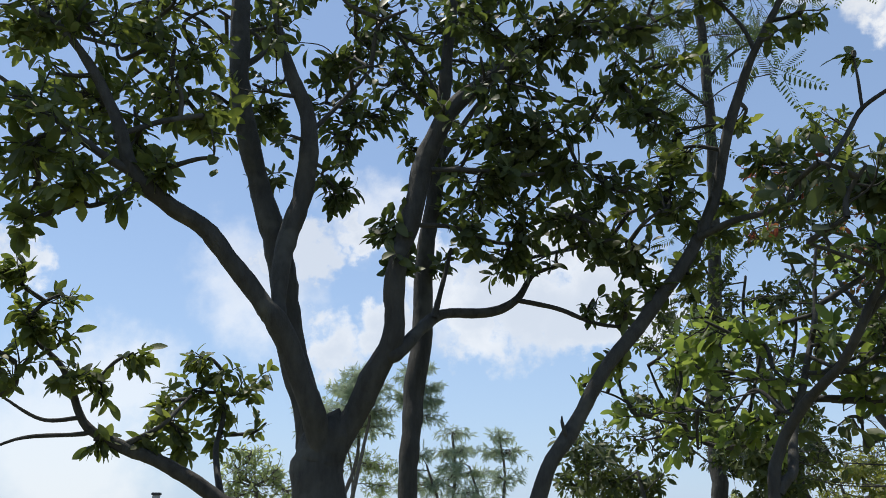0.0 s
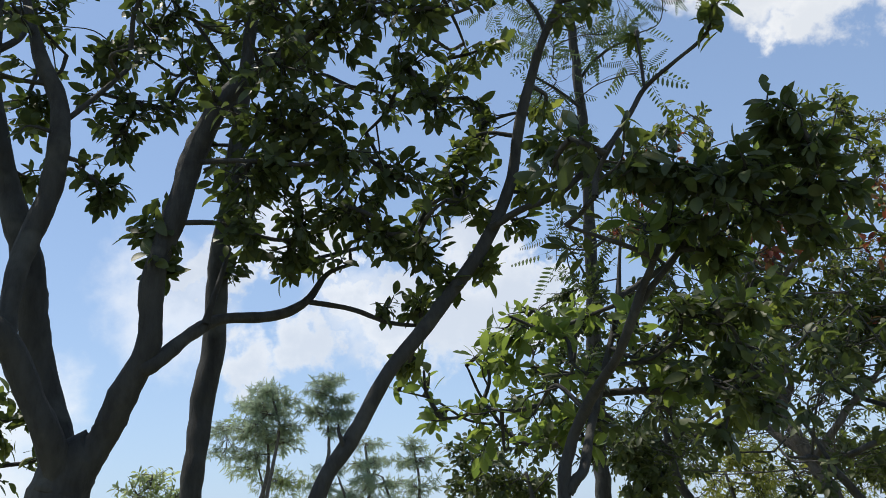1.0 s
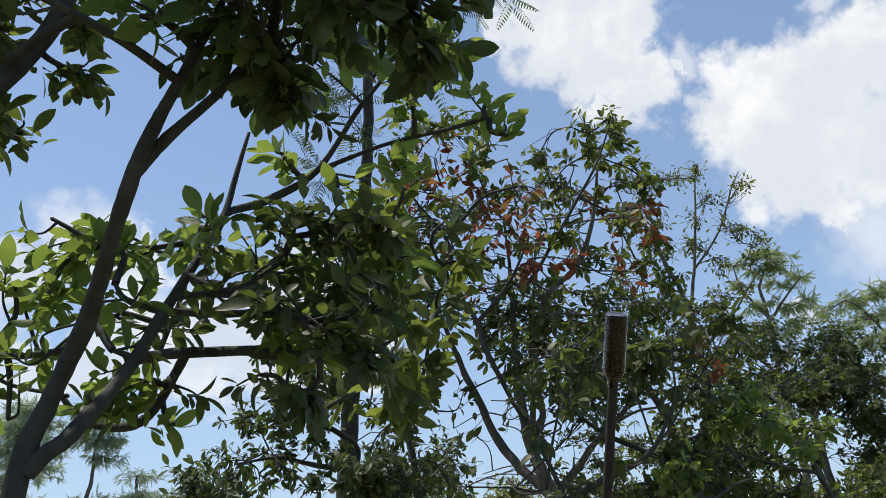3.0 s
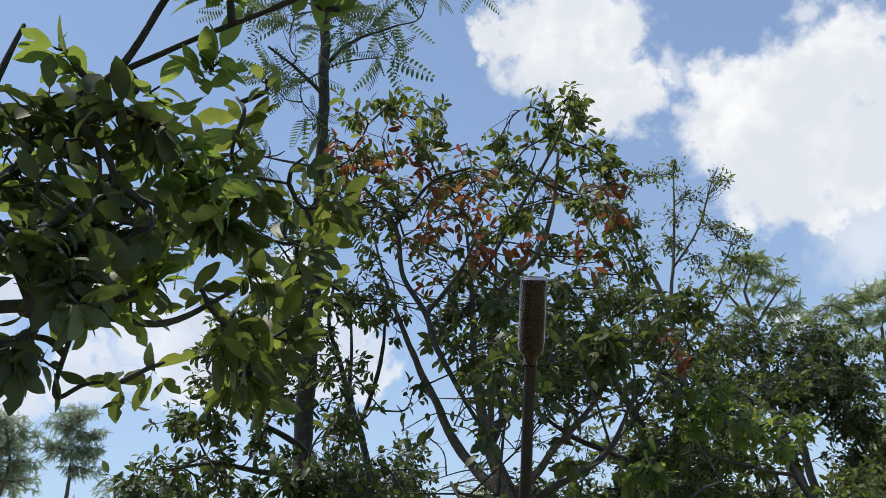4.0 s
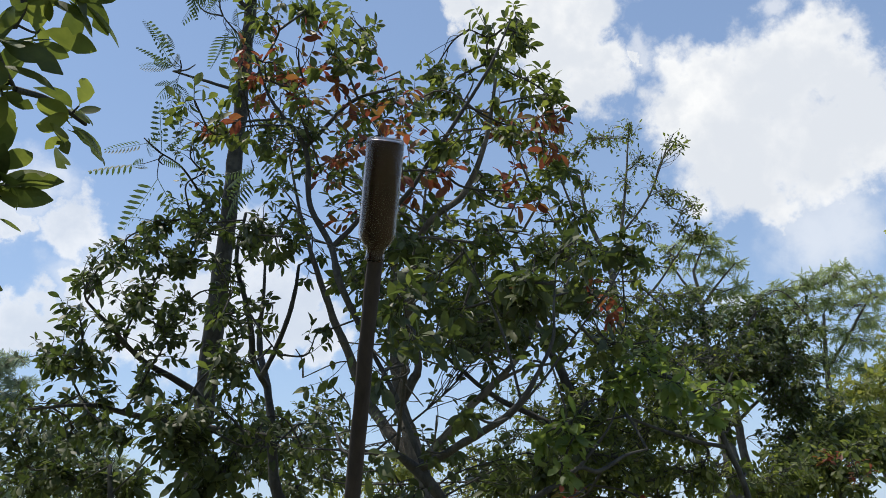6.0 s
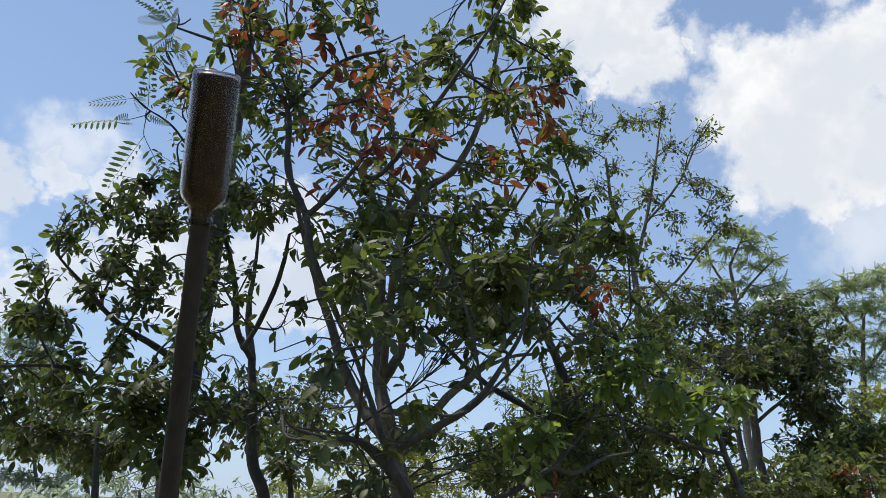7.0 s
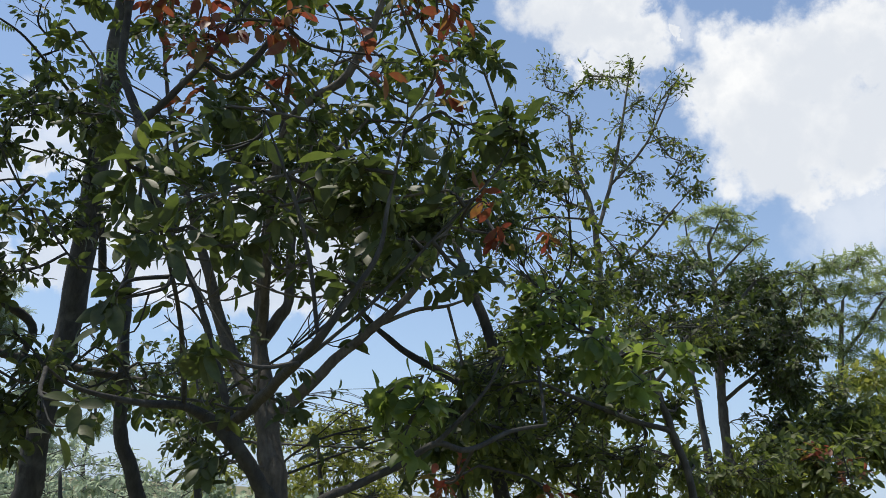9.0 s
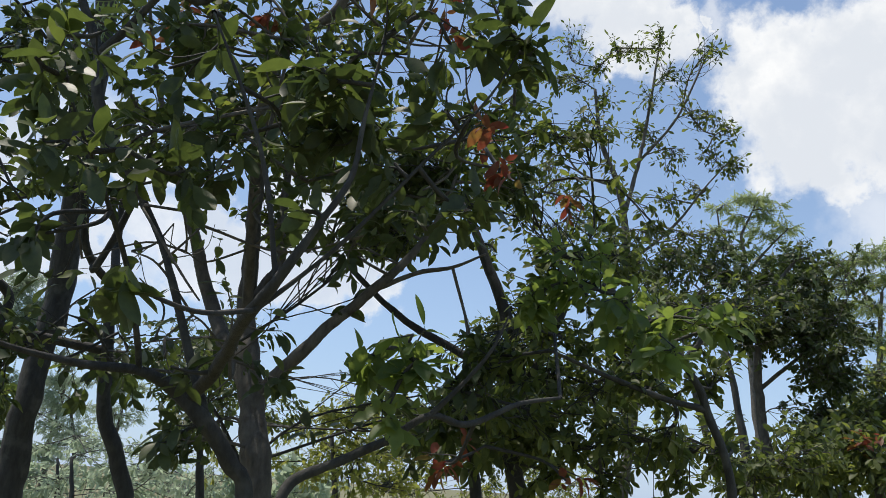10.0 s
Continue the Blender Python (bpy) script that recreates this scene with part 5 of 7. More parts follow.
    (4.78, 5.91, 3.09, 0.14, 1), (4.75, 5.43, 2.91, 0.13, 1), (5.09, 5.63, 3.08, 0.14, 1), (5.57, 5.98, 3.28, 0.12, 2),
    (5.25, 5.11, 2.93, 0.11, 2), (4.72, 6.57, 3.13, 0.14, 1), (4.81, 6.03, 2.96, 0.13, 1), (4.76, 5.64, 2.82, 0.11, 2),
    (4.77, 5.24, 2.79, 0.10, 1), (5.34, 5.60, 2.86, 0.10, 1), (5.11, 5.10, 2.78, 0.11, 2),
]
lobes += [
    (5.46, 6.22, 2.87, 0.12, 1), (4.95, 5.08, 2.59, 0.13, 1),
]
grow(main_tree, main_tree_lines, lobes, rng, (MID_BLADES, leaf_green), bark_grey, twig=0.003, singles=250, single_mat=leaf_green_single, size=1.0, full=1.2)
lobes = [
    (3.99, 5.90, 4.02, 0.12, 2), (3.92, 6.23, 3.90, 0.13, 2), (4.34, 6.31, 4.19, 0.14, 2), (4.39, 5.86, 3.67, 0.12, 1),
    (4.29, 6.43, 3.83, 0.14, 1), (3.54, 6.02, 4.27, 0.12, 2), (5.08, 5.74, 4.24, 0.13, 2), (5.32, 5.82, 4.08, 0.14, 2),
    (3.88, 6.66, 4.36, 0.14, 2), (4.58, 5.99, 4.30, 0.13, 2), (4.00, 5.89, 3.43, 0.12, 2), (5.28, 5.61, 3.60, 0.13, 1),
    (3.48, 6.54, 4.63, 0.14, 2), (4.39, 6.40, 4.58, 0.14, 2), (3.73, 6.28, 4.62, 0.13, 2), (4.82, 6.10, 4.15, 0.14, 2),
]
grow(main_tree, main_tree_lines, lobes, rng, (MID_BLADES, leaf_red), bark_grey, size=1.05, full=1.5, spread=1.6, per=(4, 6))
lobes = [
    (4.17, 5.90, 2.52, 0.16, 2), (4.23, 5.46, 2.40, 0.12, 2), (4.96, 5.98, 2.70, 0.14, 1), (4.02, 5.75, 2.33, 0.10, 1),
    (4.63, 6.26, 2.60, 0.14, 1), (4.77, 5.19, 2.40, 0.13, 1), (4.11, 6.38, 2.37, 0.15, 2), (4.20, 5.80, 2.02, 0.15, 1),
    (4.29, 5.78, 2.12, 0.11, 2), (4.12, 6.31, 2.05, 0.17, 1), (4.19, 5.58, 1.94, 0.13, 1), (4.43, 6.06, 2.09, 0.16, 1),
    (4.50, 6.06, 2.05, 0.12, 1),
]
grow(main_tree, main_tree_lines, lobes, rng, (MID_BLADES, leaf_green), bark_grey, per=(0, 1), twig=0.0026, size=1.0)
lobes = [
    (3.74, 6.06, 2.52, 0.15, 1), (3.78, 5.46, 2.44, 0.14, 1), (4.17, 5.64, 2.50, 0.19, 1), (4.80, 5.96, 2.61, 0.15, 1),
    (3.85, 6.22, 2.38, 0.17, 1), (4.27, 6.17, 2.48, 0.16, 1), (4.24, 5.33, 2.09, 0.17, 1),
]
grow(main_tree, main_tree_lines, lobes, rng, (MID_BLADES, leaf_green), bark_grey, per=(1, 3), twig=0.0026, size=1.2, droop=0.9)

rng = np.random.default_rng(23)
arm_tree = thing("low_forked_tree", "low forking broadleaf tree with some red leaves", "tree", "broadleaf trees")
arm_tree_lines = []
arm_tree_lines.append(limb(arm_tree, "stem", [(4.35, 5.50, 0.00, 0.056), (4.45, 5.48, 0.77, 0.042), (4.52, 5.47, 1.41, 0.030), (4.45, 5.46, 1.56, 0.032), (4.35, 5.45, 1.68, 0.032), (4.23, 5.46, 1.79, 0.028), (4.09, 5.36, 1.83, 0.017), (3.87, 5.17, 1.81, 0.012), (3.68, 5.06, 1.83, 0.007), (3.58, 4.95, 1.87, 0.004)], bark_dark, rng, 12)[1])
arm_tree_lines.append(limb(arm_tree, "stem", [(4.35, 5.45, 1.68, 0.018), (4.23, 5.50, 2.00, 0.016), (4.16, 5.55, 2.21, 0.015), (4.07, 5.61, 2.42, 0.014), (3.81, 5.51, 2.78, 0.022), (3.76, 5.55, 3.02, 0.020), (3.65, 5.65, 3.32, 0.017), (3.61, 5.67, 3.70, 0.016), (3.39, 5.75, 4.05, 0.010), (3.28, 5.78, 4.37, 0.006)], bark_dark, rng, 12)[1])
arm_tree_lines.append(limb(arm_tree, "branch", [(3.76, 5.55, 3.02, 0.017), (3.86, 5.45, 3.15, 0.015), (3.98, 5.34, 3.35, 0.011), (4.10, 5.28, 3.63, 0.006)], bark_dark, rng, 12)[1])
arm_tree_lines.append(limb(arm_tree, "stem", [(4.27, 5.46, 1.75, 0.024), (4.29, 5.43, 1.78, 0.024), (4.29, 5.03, 1.85, 0.021), (4.26, 4.63, 1.91, 0.018), (4.29, 4.46, 1.99, 0.014), (4.36, 4.40, 2.13, 0.010), (4.43, 4.37, 2.28, 0.008), (4.45, 4.37, 2.46, 0.006), (4.48, 4.36, 2.68, 0.004)], bark_dark, rng, 12)[1])
arm_tree_lines.append(limb(arm_tree, "branch", [(4.51, 5.47, 1.33, 0.020), (4.52, 5.08, 1.42, 0.018), (4.57, 5.06, 1.51, 0.018), (4.70, 5.02, 1.58, 0.015), (4.83, 4.97, 1.65, 0.014), (4.96, 4.91, 1.74, 0.012), (5.12, 4.94, 1.73, 0.011), (5.32, 4.94, 1.82, 0.009), (5.50, 4.95, 1.86, 0.006)], bark_dark, rng, 12)[1])
arm_tree_lines.append(limb(arm_tree, "branch", [(4.96, 4.91, 1.74, 0.010), (5.05, 4.87, 1.85, 0.008), (5.13, 4.82, 1.97, 0.006), (5.18, 4.80, 2.09, 0.003)], bark_dark, rng, 12)[1])
arm_tree_lines.append(limb(arm_tree, "branch", [(4.29, 4.46, 1.99, 0.007), (4.23, 4.48, 2.28, 0.007), (4.14, 4.50, 2.51, 0.005), (4.04, 4.51, 2.71, 0.003)], bark_dark, rng, 12)[1])
arm_tree_lines.append(limb(arm_tree, "branch", [(4.09, 5.36, 1.83, 0.011), (3.98, 5.06, 2.09, 0.009), (3.86, 4.77, 2.24, 0.006), (3.75, 4.57, 2.38, 0.004), (3.68, 4.56, 2.58, 0.003)], bark_dark, rng, 12)[1])
arm_tree_lines.append(limb(arm_tree, "branch", [(4.28, 4.55, 1.95, 0.008), (4.27, 4.52, 1.93, 0.007), (4.45, 4.47, 2.12, 0.006), (4.63, 4.40, 2.36, 0.005), (4.79, 4.33, 2.58, 0.004), (4.88, 4.27, 2.77, 0.002)], bark_dark, rng, 12)[1])
arm_tree_lines.append(limb(arm_tree, "branch", [(3.61, 5.67, 3.70, 0.014), (3.85, 5.51, 4.01, 0.012), (4.06, 5.30, 4.06, 0.008)], bark_dark, rng, 12)[1])
arm_tree_lines.append(limb(arm_tree, "branch", [(3.95, 5.37, 3.30, 0.010), (4.12, 5.38, 3.31, 0.015), (4.33, 5.14, 3.72, 0.013), (4.50, 4.91, 4.10, 0.009), (4.62, 4.82, 4.43, 0.006)], bark_dark, rng, 12)[1])
lobes = [
    (3.23, 5.35, 4.37, 0.15, 4), (3.52, 5.47, 4.60, 0.16, 4), (4.06, 6.10, 5.13, 0.19, 4), (4.08, 5.75, 4.61, 0.17, 4),
    (3.58, 5.23, 4.11, 0.15, 4), (3.46, 5.79, 4.36, 0.16, 4), (3.24, 5.92, 4.21, 0.16, 4), (3.46, 5.38, 3.79, 0.15, 4),
    (3.42, 6.24, 4.02, 0.17, 4), (2.89, 5.49, 3.75, 0.14, 4), (3.06, 5.84, 3.70, 0.15, 4), (4.64, 5.33, 4.71, 0.17, 4),
    (4.81, 5.06, 4.67, 0.16, 4), (4.81, 5.33, 4.50, 0.17, 4), (5.13, 5.36, 4.48, 0.17, 4), (4.72, 6.01, 4.78, 0.19, 4),
    (4.73, 4.86, 4.38, 0.16, 4), (4.59, 5.58, 4.31, 0.17, 4), (5.23, 5.20, 4.22, 0.17, 4),
]
grow(arm_tree, arm_tree_lines, lobes, rng, (MID_BLADES, leaf_green), bark_dark, size=1.0, full=1.7)
lobes = [
    (3.66, 4.46, 2.42, 0.12, 2), (3.78, 4.57, 2.59, 0.13, 2), (3.97, 4.76, 2.64, 0.15, 2), (4.13, 4.65, 2.75, 0.15, 1),
    (4.33, 4.51, 2.70, 0.13, 1), (4.48, 4.36, 2.71, 0.13, 2), (4.65, 4.29, 2.70, 0.13, 2), (4.84, 4.30, 2.81, 0.09, 3),
    (4.91, 4.26, 2.73, 0.07, 2), (3.74, 4.47, 2.23, 0.10, 3), (3.89, 4.67, 2.33, 0.12, 3), (4.05, 4.66, 2.30, 0.09, 2),
    (4.33, 4.40, 2.17, 0.07, 1), (4.51, 4.66, 2.51, 0.12, 2), (4.57, 4.43, 2.37, 0.09, 3), (4.68, 4.38, 2.54, 0.11, 2),
    (4.82, 4.42, 2.29, 0.07, 3), (3.72, 4.77, 2.07, 0.09, 1),
]
lobes += [
    (4.36, 4.48, 2.58, 0.08, 3), (4.46, 4.56, 2.62, 0.09, 3), (4.55, 4.60, 2.55, 0.08, 3), (4.42, 4.62, 2.52, 0.08, 3),
]
grow(arm_tree, arm_tree_lines, lobes, rng, (NEAR_BLADES, leaf_deep_shade), bark_dark, singles=200, single_mat=leaf_deep_shade_single, size=1.05, full=1.25)
lobes = [
    (4.81, 4.76, 1.97, 0.07, 2), (4.83, 4.75, 1.89, 0.07, 2), (4.71, 4.91, 1.89, 0.06, 2), (4.75, 4.79, 1.73, 0.05, 2),
    (4.80, 4.82, 1.93, 0.07, 2),
]
grow(arm_tree, arm_tree_lines, lobes, rng, (NEAR_BLADES, leaf_young_lit), bark_dark, size=1.15)
lobes = [
    (4.31, 4.72, 2.54, 0.12, 3), (4.17, 4.84, 2.51, 0.10, 3), (4.16, 5.15, 1.83, 0.07, 1), (4.23, 5.44, 1.62, 0.10, 3),

]
grow(arm_tree, arm_tree_lines, lobes, rng, (MID_BLADES, leaf_deep_shade), bark_dark)
lobes = [
    (3.50, 5.55, 4.32, 0.18, 3), (3.70, 5.36, 3.99, 0.17, 3), (3.31, 5.62, 4.19, 0.16, 3), (3.88, 5.17, 3.63, 0.18, 3),
    (4.95, 4.82, 3.87, 0.09, 2), (4.76, 4.84, 3.77, 0.09, 2), (4.01, 5.21, 3.88, 0.17, 4), (3.72, 5.25, 3.56, 0.14, 3),
    (3.99, 5.11, 3.38, 0.16, 4), (4.16, 4.90, 3.31, 0.12, 3), (4.54, 4.76, 3.22, 0.09, 2), (4.80, 4.81, 3.55, 0.11, 3),
    (3.19, 5.76, 4.38, 0.10, 2), (3.05, 5.80, 3.76, 0.10, 2), (3.57, 5.63, 4.15, 0.14, 3), (6.45, 6.23, 3.23, 0.10, 2),
]
grow(arm_tree, arm_tree_lines, lobes, rng, (MID_BLADES, leaf_red), bark_dark, size=1.05, full=1.5, spread=1.6, per=(4, 6))
lobes = [
    (4.98, 4.56, 2.50, 0.04, 2), (5.27, 5.43, 1.61, 0.09, 2), (5.52, 5.52, 1.70, 0.10, 2), (5.81, 5.34, 1.58, 0.09, 2),
    (4.78, 5.21, 2.77, 0.09, 1), (5.08, 4.85, 2.76, 0.06, 2),
]
grow(arm_tree, arm_tree_lines, lobes, rng, (MID_BLADES, leaf_red), bark_dark, per=(4, 6), size=0.8)
lobes = [
    (3.75, 4.78, 2.09, 0.11, 2), (3.92, 4.33, 1.90, 0.10, 2),
    (3.67, 4.71, 1.76, 0.10, 2),
]
grow(arm_tree, arm_tree_lines, lobes, rng, (MID_BLADES, leaf_deep_shade), bark_dark, size=1.1)

rng = np.random.default_rng(22)
back_tree = thing("dense_tree", "dense dark broadleaf tree behind the red-leaved one", "tree", "broadleaf trees")
back_tree_lines = []
back_tree_lines.append(limb(back_tree, "trunk", [(6.75, 6.00, 0.00, 0.075), (6.45, 6.21, 0.88, 0.061), (6.20, 6.37, 1.59, 0.050), (6.22, 6.36, 2.03, 0.046), (6.11, 6.45, 2.60, 0.036), (5.91, 6.61, 3.23, 0.020)], bark_dark, rng, 12)[1])
back_tree_lines.append(limb(back_tree, "stem", [(6.22, 6.36, 2.03, 0.032), (6.37, 6.23, 2.47, 0.026), (6.45, 6.16, 2.84, 0.014)], bark_dark, rng, 12)[1])
back_tree_lines.append(limb(back_tree, "stem", [(6.20, 6.38, 2.12, 0.028), (5.62, 6.69, 2.44, 0.021), (5.16, 6.86, 2.85, 0.012)], bark_dark, rng, 12)[1])
lobes = [
    (4.84, 6.75, 3.65, 0.22, 8), (5.65, 7.41, 3.96, 0.25, 8), (5.39, 6.32, 3.56, 0.21, 8), (5.65, 6.12, 3.51, 0.21, 10),
    (6.05, 6.10, 3.54, 0.21, 10), (6.18, 5.76, 3.44, 0.20, 10), (5.17, 7.24, 3.46, 0.23, 10), (5.09, 6.39, 3.20, 0.20, 10),
    (5.98, 7.11, 3.48, 0.24, 10), (6.25, 6.85, 3.42, 0.23, 3), (5.75, 5.71, 3.05, 0.19, 10), (6.49, 6.06, 3.20, 0.21, 3),
    (4.70, 6.60, 2.89, 0.20, 10), (5.50, 6.63, 2.94, 0.21, 10),
    (6.76, 6.55, 2.98, 0.23, 10), (6.34, 5.65, 2.74, 0.19, 10), (6.47, 6.71, 2.64, 0.22, 10),
]
lobes += [
    (5.96, 5.65, 2.41, 0.18, 10), (7.03, 6.31, 2.57, 0.22, 10), (6.29, 6.70, 2.27, 0.22, 10), (6.43, 6.35, 2.22, 0.21, 10),
    (6.77, 6.25, 2.21, 0.21, 10), (5.41, 6.02, 1.87, 0.18, 1), (6.45, 6.85, 1.95, 0.22, 10), (5.95, 5.78, 1.84, 0.18, 10),
    (6.61, 6.06, 1.86, 0.20, 10),
]
grow(back_tree, back_tree_lines, lobes, rng, (MID_BLADES, leaf_green), bark_dark, size=0.74, full=2.4)
lobes = [
    (5.30, 6.74, 3.22, 0.20, 8), (6.12, 6.07, 2.71, 0.18, 8), (5.42, 5.70, 1.95, 0.16, 8),
    (6.10, 5.82, 2.30, 0.17, 8), (5.75, 5.31, 1.83, 0.15, 8),
]
grow(back_tree, back_tree_lines, lobes, rng, (MID_BLADES, leaf_green), bark_dark, size=0.74, full=2.4)
lobes = [
    (6.25, 6.54, 3.44, 0.20, 1), (6.35, 6.28, 3.37, 0.18, 2), (6.39, 6.04, 3.28, 0.13, 1), (6.76, 6.11, 3.44, 0.16, 2),
    (6.13, 6.69, 3.30, 0.19, 1), (6.25, 6.47, 3.18, 0.19, 2), (6.65, 6.48, 3.31, 0.18, 1), (6.94, 6.54, 3.37, 0.16, 2),
    (6.83, 5.95, 3.11, 0.14, 3), (6.25, 6.76, 3.00, 0.16, 3), (6.27, 6.28, 2.94, 0.13, 3), (6.98, 6.63, 3.13, 0.16, 2),
    (7.13, 6.46, 3.09, 0.14, 3),
]
grow(back_tree, back_tree_lines, lobes, rng, (MID_BLADES, leaf_green), bark_dark, size=0.74, full=2.4)

rng = np.random.default_rng(19)
shrub_tree = thing("shrubby_tree", "dense shrubby tree with upper leaves coloured as sunlit", "tree", "broadleaf trees")
shrub_tree_lines = []
shrub_tree_lines.append(limb(shrub_tree, "trunk", [(6.60, 5.60, 0.00, 0.062), (6.67, 5.44, 0.84, 0.040), (6.72, 5.31, 1.52, 0.022), (6.58, 5.31, 1.94, 0.020), (6.44, 5.31, 2.15, 0.017), (6.15, 5.30, 2.36, 0.018), (5.88, 5.27, 2.45, 0.011)], bark_dark, rng, 12)[1])
shrub_tree_lines.append(limb(shrub_tree, "branch", [(6.58, 5.31, 1.94, 0.017), (6.38, 5.37, 1.98, 0.014), (6.05, 5.39, 2.05, 0.011), (5.74, 5.37, 2.12, 0.007)], bark_dark, rng, 12)[1])
shrub_tree_lines.append(limb(shrub_tree, "branch", [(6.44, 5.31, 2.15, 0.014), (6.52, 5.23, 2.29, 0.011), (6.58, 5.17, 2.43, 0.007)], bark_dark, rng, 12)[1])
# upper lobes take the brighter tone, as if the sun reached them
lobes = [
    (5.71, 5.05, 2.42, 0.11, 4), (5.55, 5.02, 2.32, 0.11, 4), (5.46, 5.10, 2.24, 0.11, 4), (5.74, 4.90, 2.28, 0.11, 4),
    (6.07, 5.10, 2.26, 0.12, 4), (6.05, 4.83, 2.22, 0.11, 4), (6.13, 4.78, 2.18, 0.11, 4), (5.58, 4.99, 2.44, 0.11, 4),
    (5.82, 5.07, 2.19, 0.11, 4), (5.79, 4.65, 2.04, 0.10, 4),
]
grow(shrub_tree, shrub_tree_lines, lobes, rng, (NEAR_BLADES, leaf_young_lit), bark_dark, singles=200, single_mat=leaf_young_lit_single, size=0.95, full=1.5)
lobes = [
    (6.06, 6.18, 2.32, 0.16, 9), (6.52, 6.26, 2.39, 0.17, 9), (6.62, 6.00, 2.27, 0.17, 9), (5.93, 5.69, 2.04, 0.14, 9),
    (6.32, 5.50, 2.04, 0.14, 9), (5.60, 5.59, 2.12, 0.13, 9), (6.52, 6.14, 2.04, 0.17, 9),
    (6.82, 5.85, 2.12, 0.16, 9), (5.97, 6.01, 1.92, 0.15, 9), (6.06, 5.71, 1.80, 0.14, 9), (6.26, 5.52, 1.78, 0.14, 9),
    (6.38, 5.37, 1.82, 0.14, 9), (6.68, 5.40, 2.13, 0.15, 9), (6.37, 5.78, 1.62, 0.15, 9), (6.16, 6.01, 1.64, 0.15, 9),
    (7.00, 6.01, 1.66, 0.17, 9), (6.08, 6.40, 1.75, 0.16, 9), (6.85, 5.54, 1.80, 0.15, 9),
]
grow(shrub_tree, shrub_tree_lines, lobes, rng, (MID_BLADES, leaf_green), bark_dark, size=0.82, full=1.5)

rng = np.random.default_rng(20)
slim_tree = thing("slim_tree", "slim pale-barked tree with an open leafy top", "tree", "broadleaf trees")
slim_tree_lines = []
slim_tree_lines.append(limb(slim_tree, "trunk", [(9.40, 9.70, 0.00, 0.088), (9.57, 9.59, 1.49, 0.065), (9.70, 9.50, 2.71, 0.046), (9.65, 9.55, 3.93, 0.044), (9.63, 9.57, 4.65, 0.042), (9.55, 9.63, 5.25, 0.036), (9.41, 9.75, 5.80, 0.029), (9.34, 9.79, 6.53, 0.019)], bark_grey, rng, 12)[1])
slim_tree_lines.append(limb(slim_tree, "branch", [(9.60, 9.59, 4.87, 0.032), (9.63, 9.57, 4.87, 0.028), (9.83, 9.53, 5.59, 0.025), (9.94, 9.43, 6.39, 0.018), (10.02, 9.35, 7.13, 0.011)], bark_grey, rng, 12)[1])
slim_tree_lines.append(limb(slim_tree, "branch", [(9.83, 9.53, 5.59, 0.020), (9.85, 9.51, 5.59, 0.018), (10.17, 9.22, 6.12, 0.015), (10.40, 8.99, 6.83, 0.011), (10.51, 8.88, 7.10, 0.007)], bark_grey, rng, 12)[1])
slim_tree_lines.append(limb(slim_tree, "branch", [(9.56, 9.63, 5.17, 0.020), (9.57, 9.61, 5.17, 0.018), (9.18, 9.91, 5.40, 0.014), (8.94, 10.09, 5.96, 0.011)], bark_grey, rng, 12)[1])
slim_tree_lines.append(limb(slim_tree, "branch", [(9.65, 9.55, 4.21, 0.021), (10.10, 9.28, 4.67, 0.017), (10.39, 9.00, 5.18, 0.010), (10.61, 8.77, 5.53, 0.007)], bark_grey, rng, 12)[1])
lobes = [
    (9.86, 9.17, 7.15, 0.22, 15), (10.31, 10.01, 7.56, 0.24, 15), (9.95, 9.07, 6.64, 0.22, 15), (9.83, 10.05, 7.41, 0.24, 15),
    (9.72, 10.29, 7.22, 0.24, 15), (9.13, 9.89, 6.67, 0.22, 15), (9.47, 9.71, 6.45, 0.22, 15), (9.79, 9.32, 6.38, 0.22, 15),
    (9.84, 8.77, 6.00, 0.21, 15), (10.44, 8.91, 6.08, 0.21, 15), (10.33, 8.54, 5.75, 0.20, 15), (9.09, 9.69, 6.00, 0.22, 15),
    (8.73, 9.82, 6.43, 0.22, 15), (9.26, 9.44, 5.80, 0.21, 15), (10.25, 9.74, 6.02, 0.23, 15), (10.04, 9.19, 5.53, 0.21, 15),
    (10.16, 8.75, 5.48, 0.20, 15), (10.68, 8.88, 5.51, 0.21, 15), (9.90, 9.66, 6.06, 0.22, 15),
]
lobes += [
    (9.01, 10.30, 5.57, 0.24, 15), (8.67, 9.55, 4.93, 0.22, 15), (8.69, 10.07, 5.25, 0.23, 15), (9.19, 10.02, 4.82, 0.23, 15),
    (9.31, 9.83, 4.65, 0.23, 15), (9.07, 10.34, 4.73, 0.23, 15), (10.13, 9.40, 5.09, 0.23, 15), (10.43, 9.22, 5.26, 0.23, 15),
    (9.20, 8.67, 4.25, 0.20, 15), (9.86, 8.84, 4.44, 0.21, 15), (10.12, 8.67, 4.38, 0.21, 15), (8.95, 8.95, 4.21, 0.20, 15),
    (9.69, 8.15, 6.42, 0.21, 15), (9.19, 10.11, 7.40, 0.25, 15), (8.87, 10.59, 4.91, 0.24, 15),
]
grow(slim_tree, slim_tree_lines, lobes, rng, (MID_BLADES, leaf_green), bark_grey, per=(3, 5), run=0.3, twig=0.004, full=1.35, size=0.85)

rng = np.random.default_rng(21)
dark_tree = thing("dark_tree", "dark dense broadleaf tree with a pale trunk", "tree", "broadleaf trees")
dark_tree_lines = []
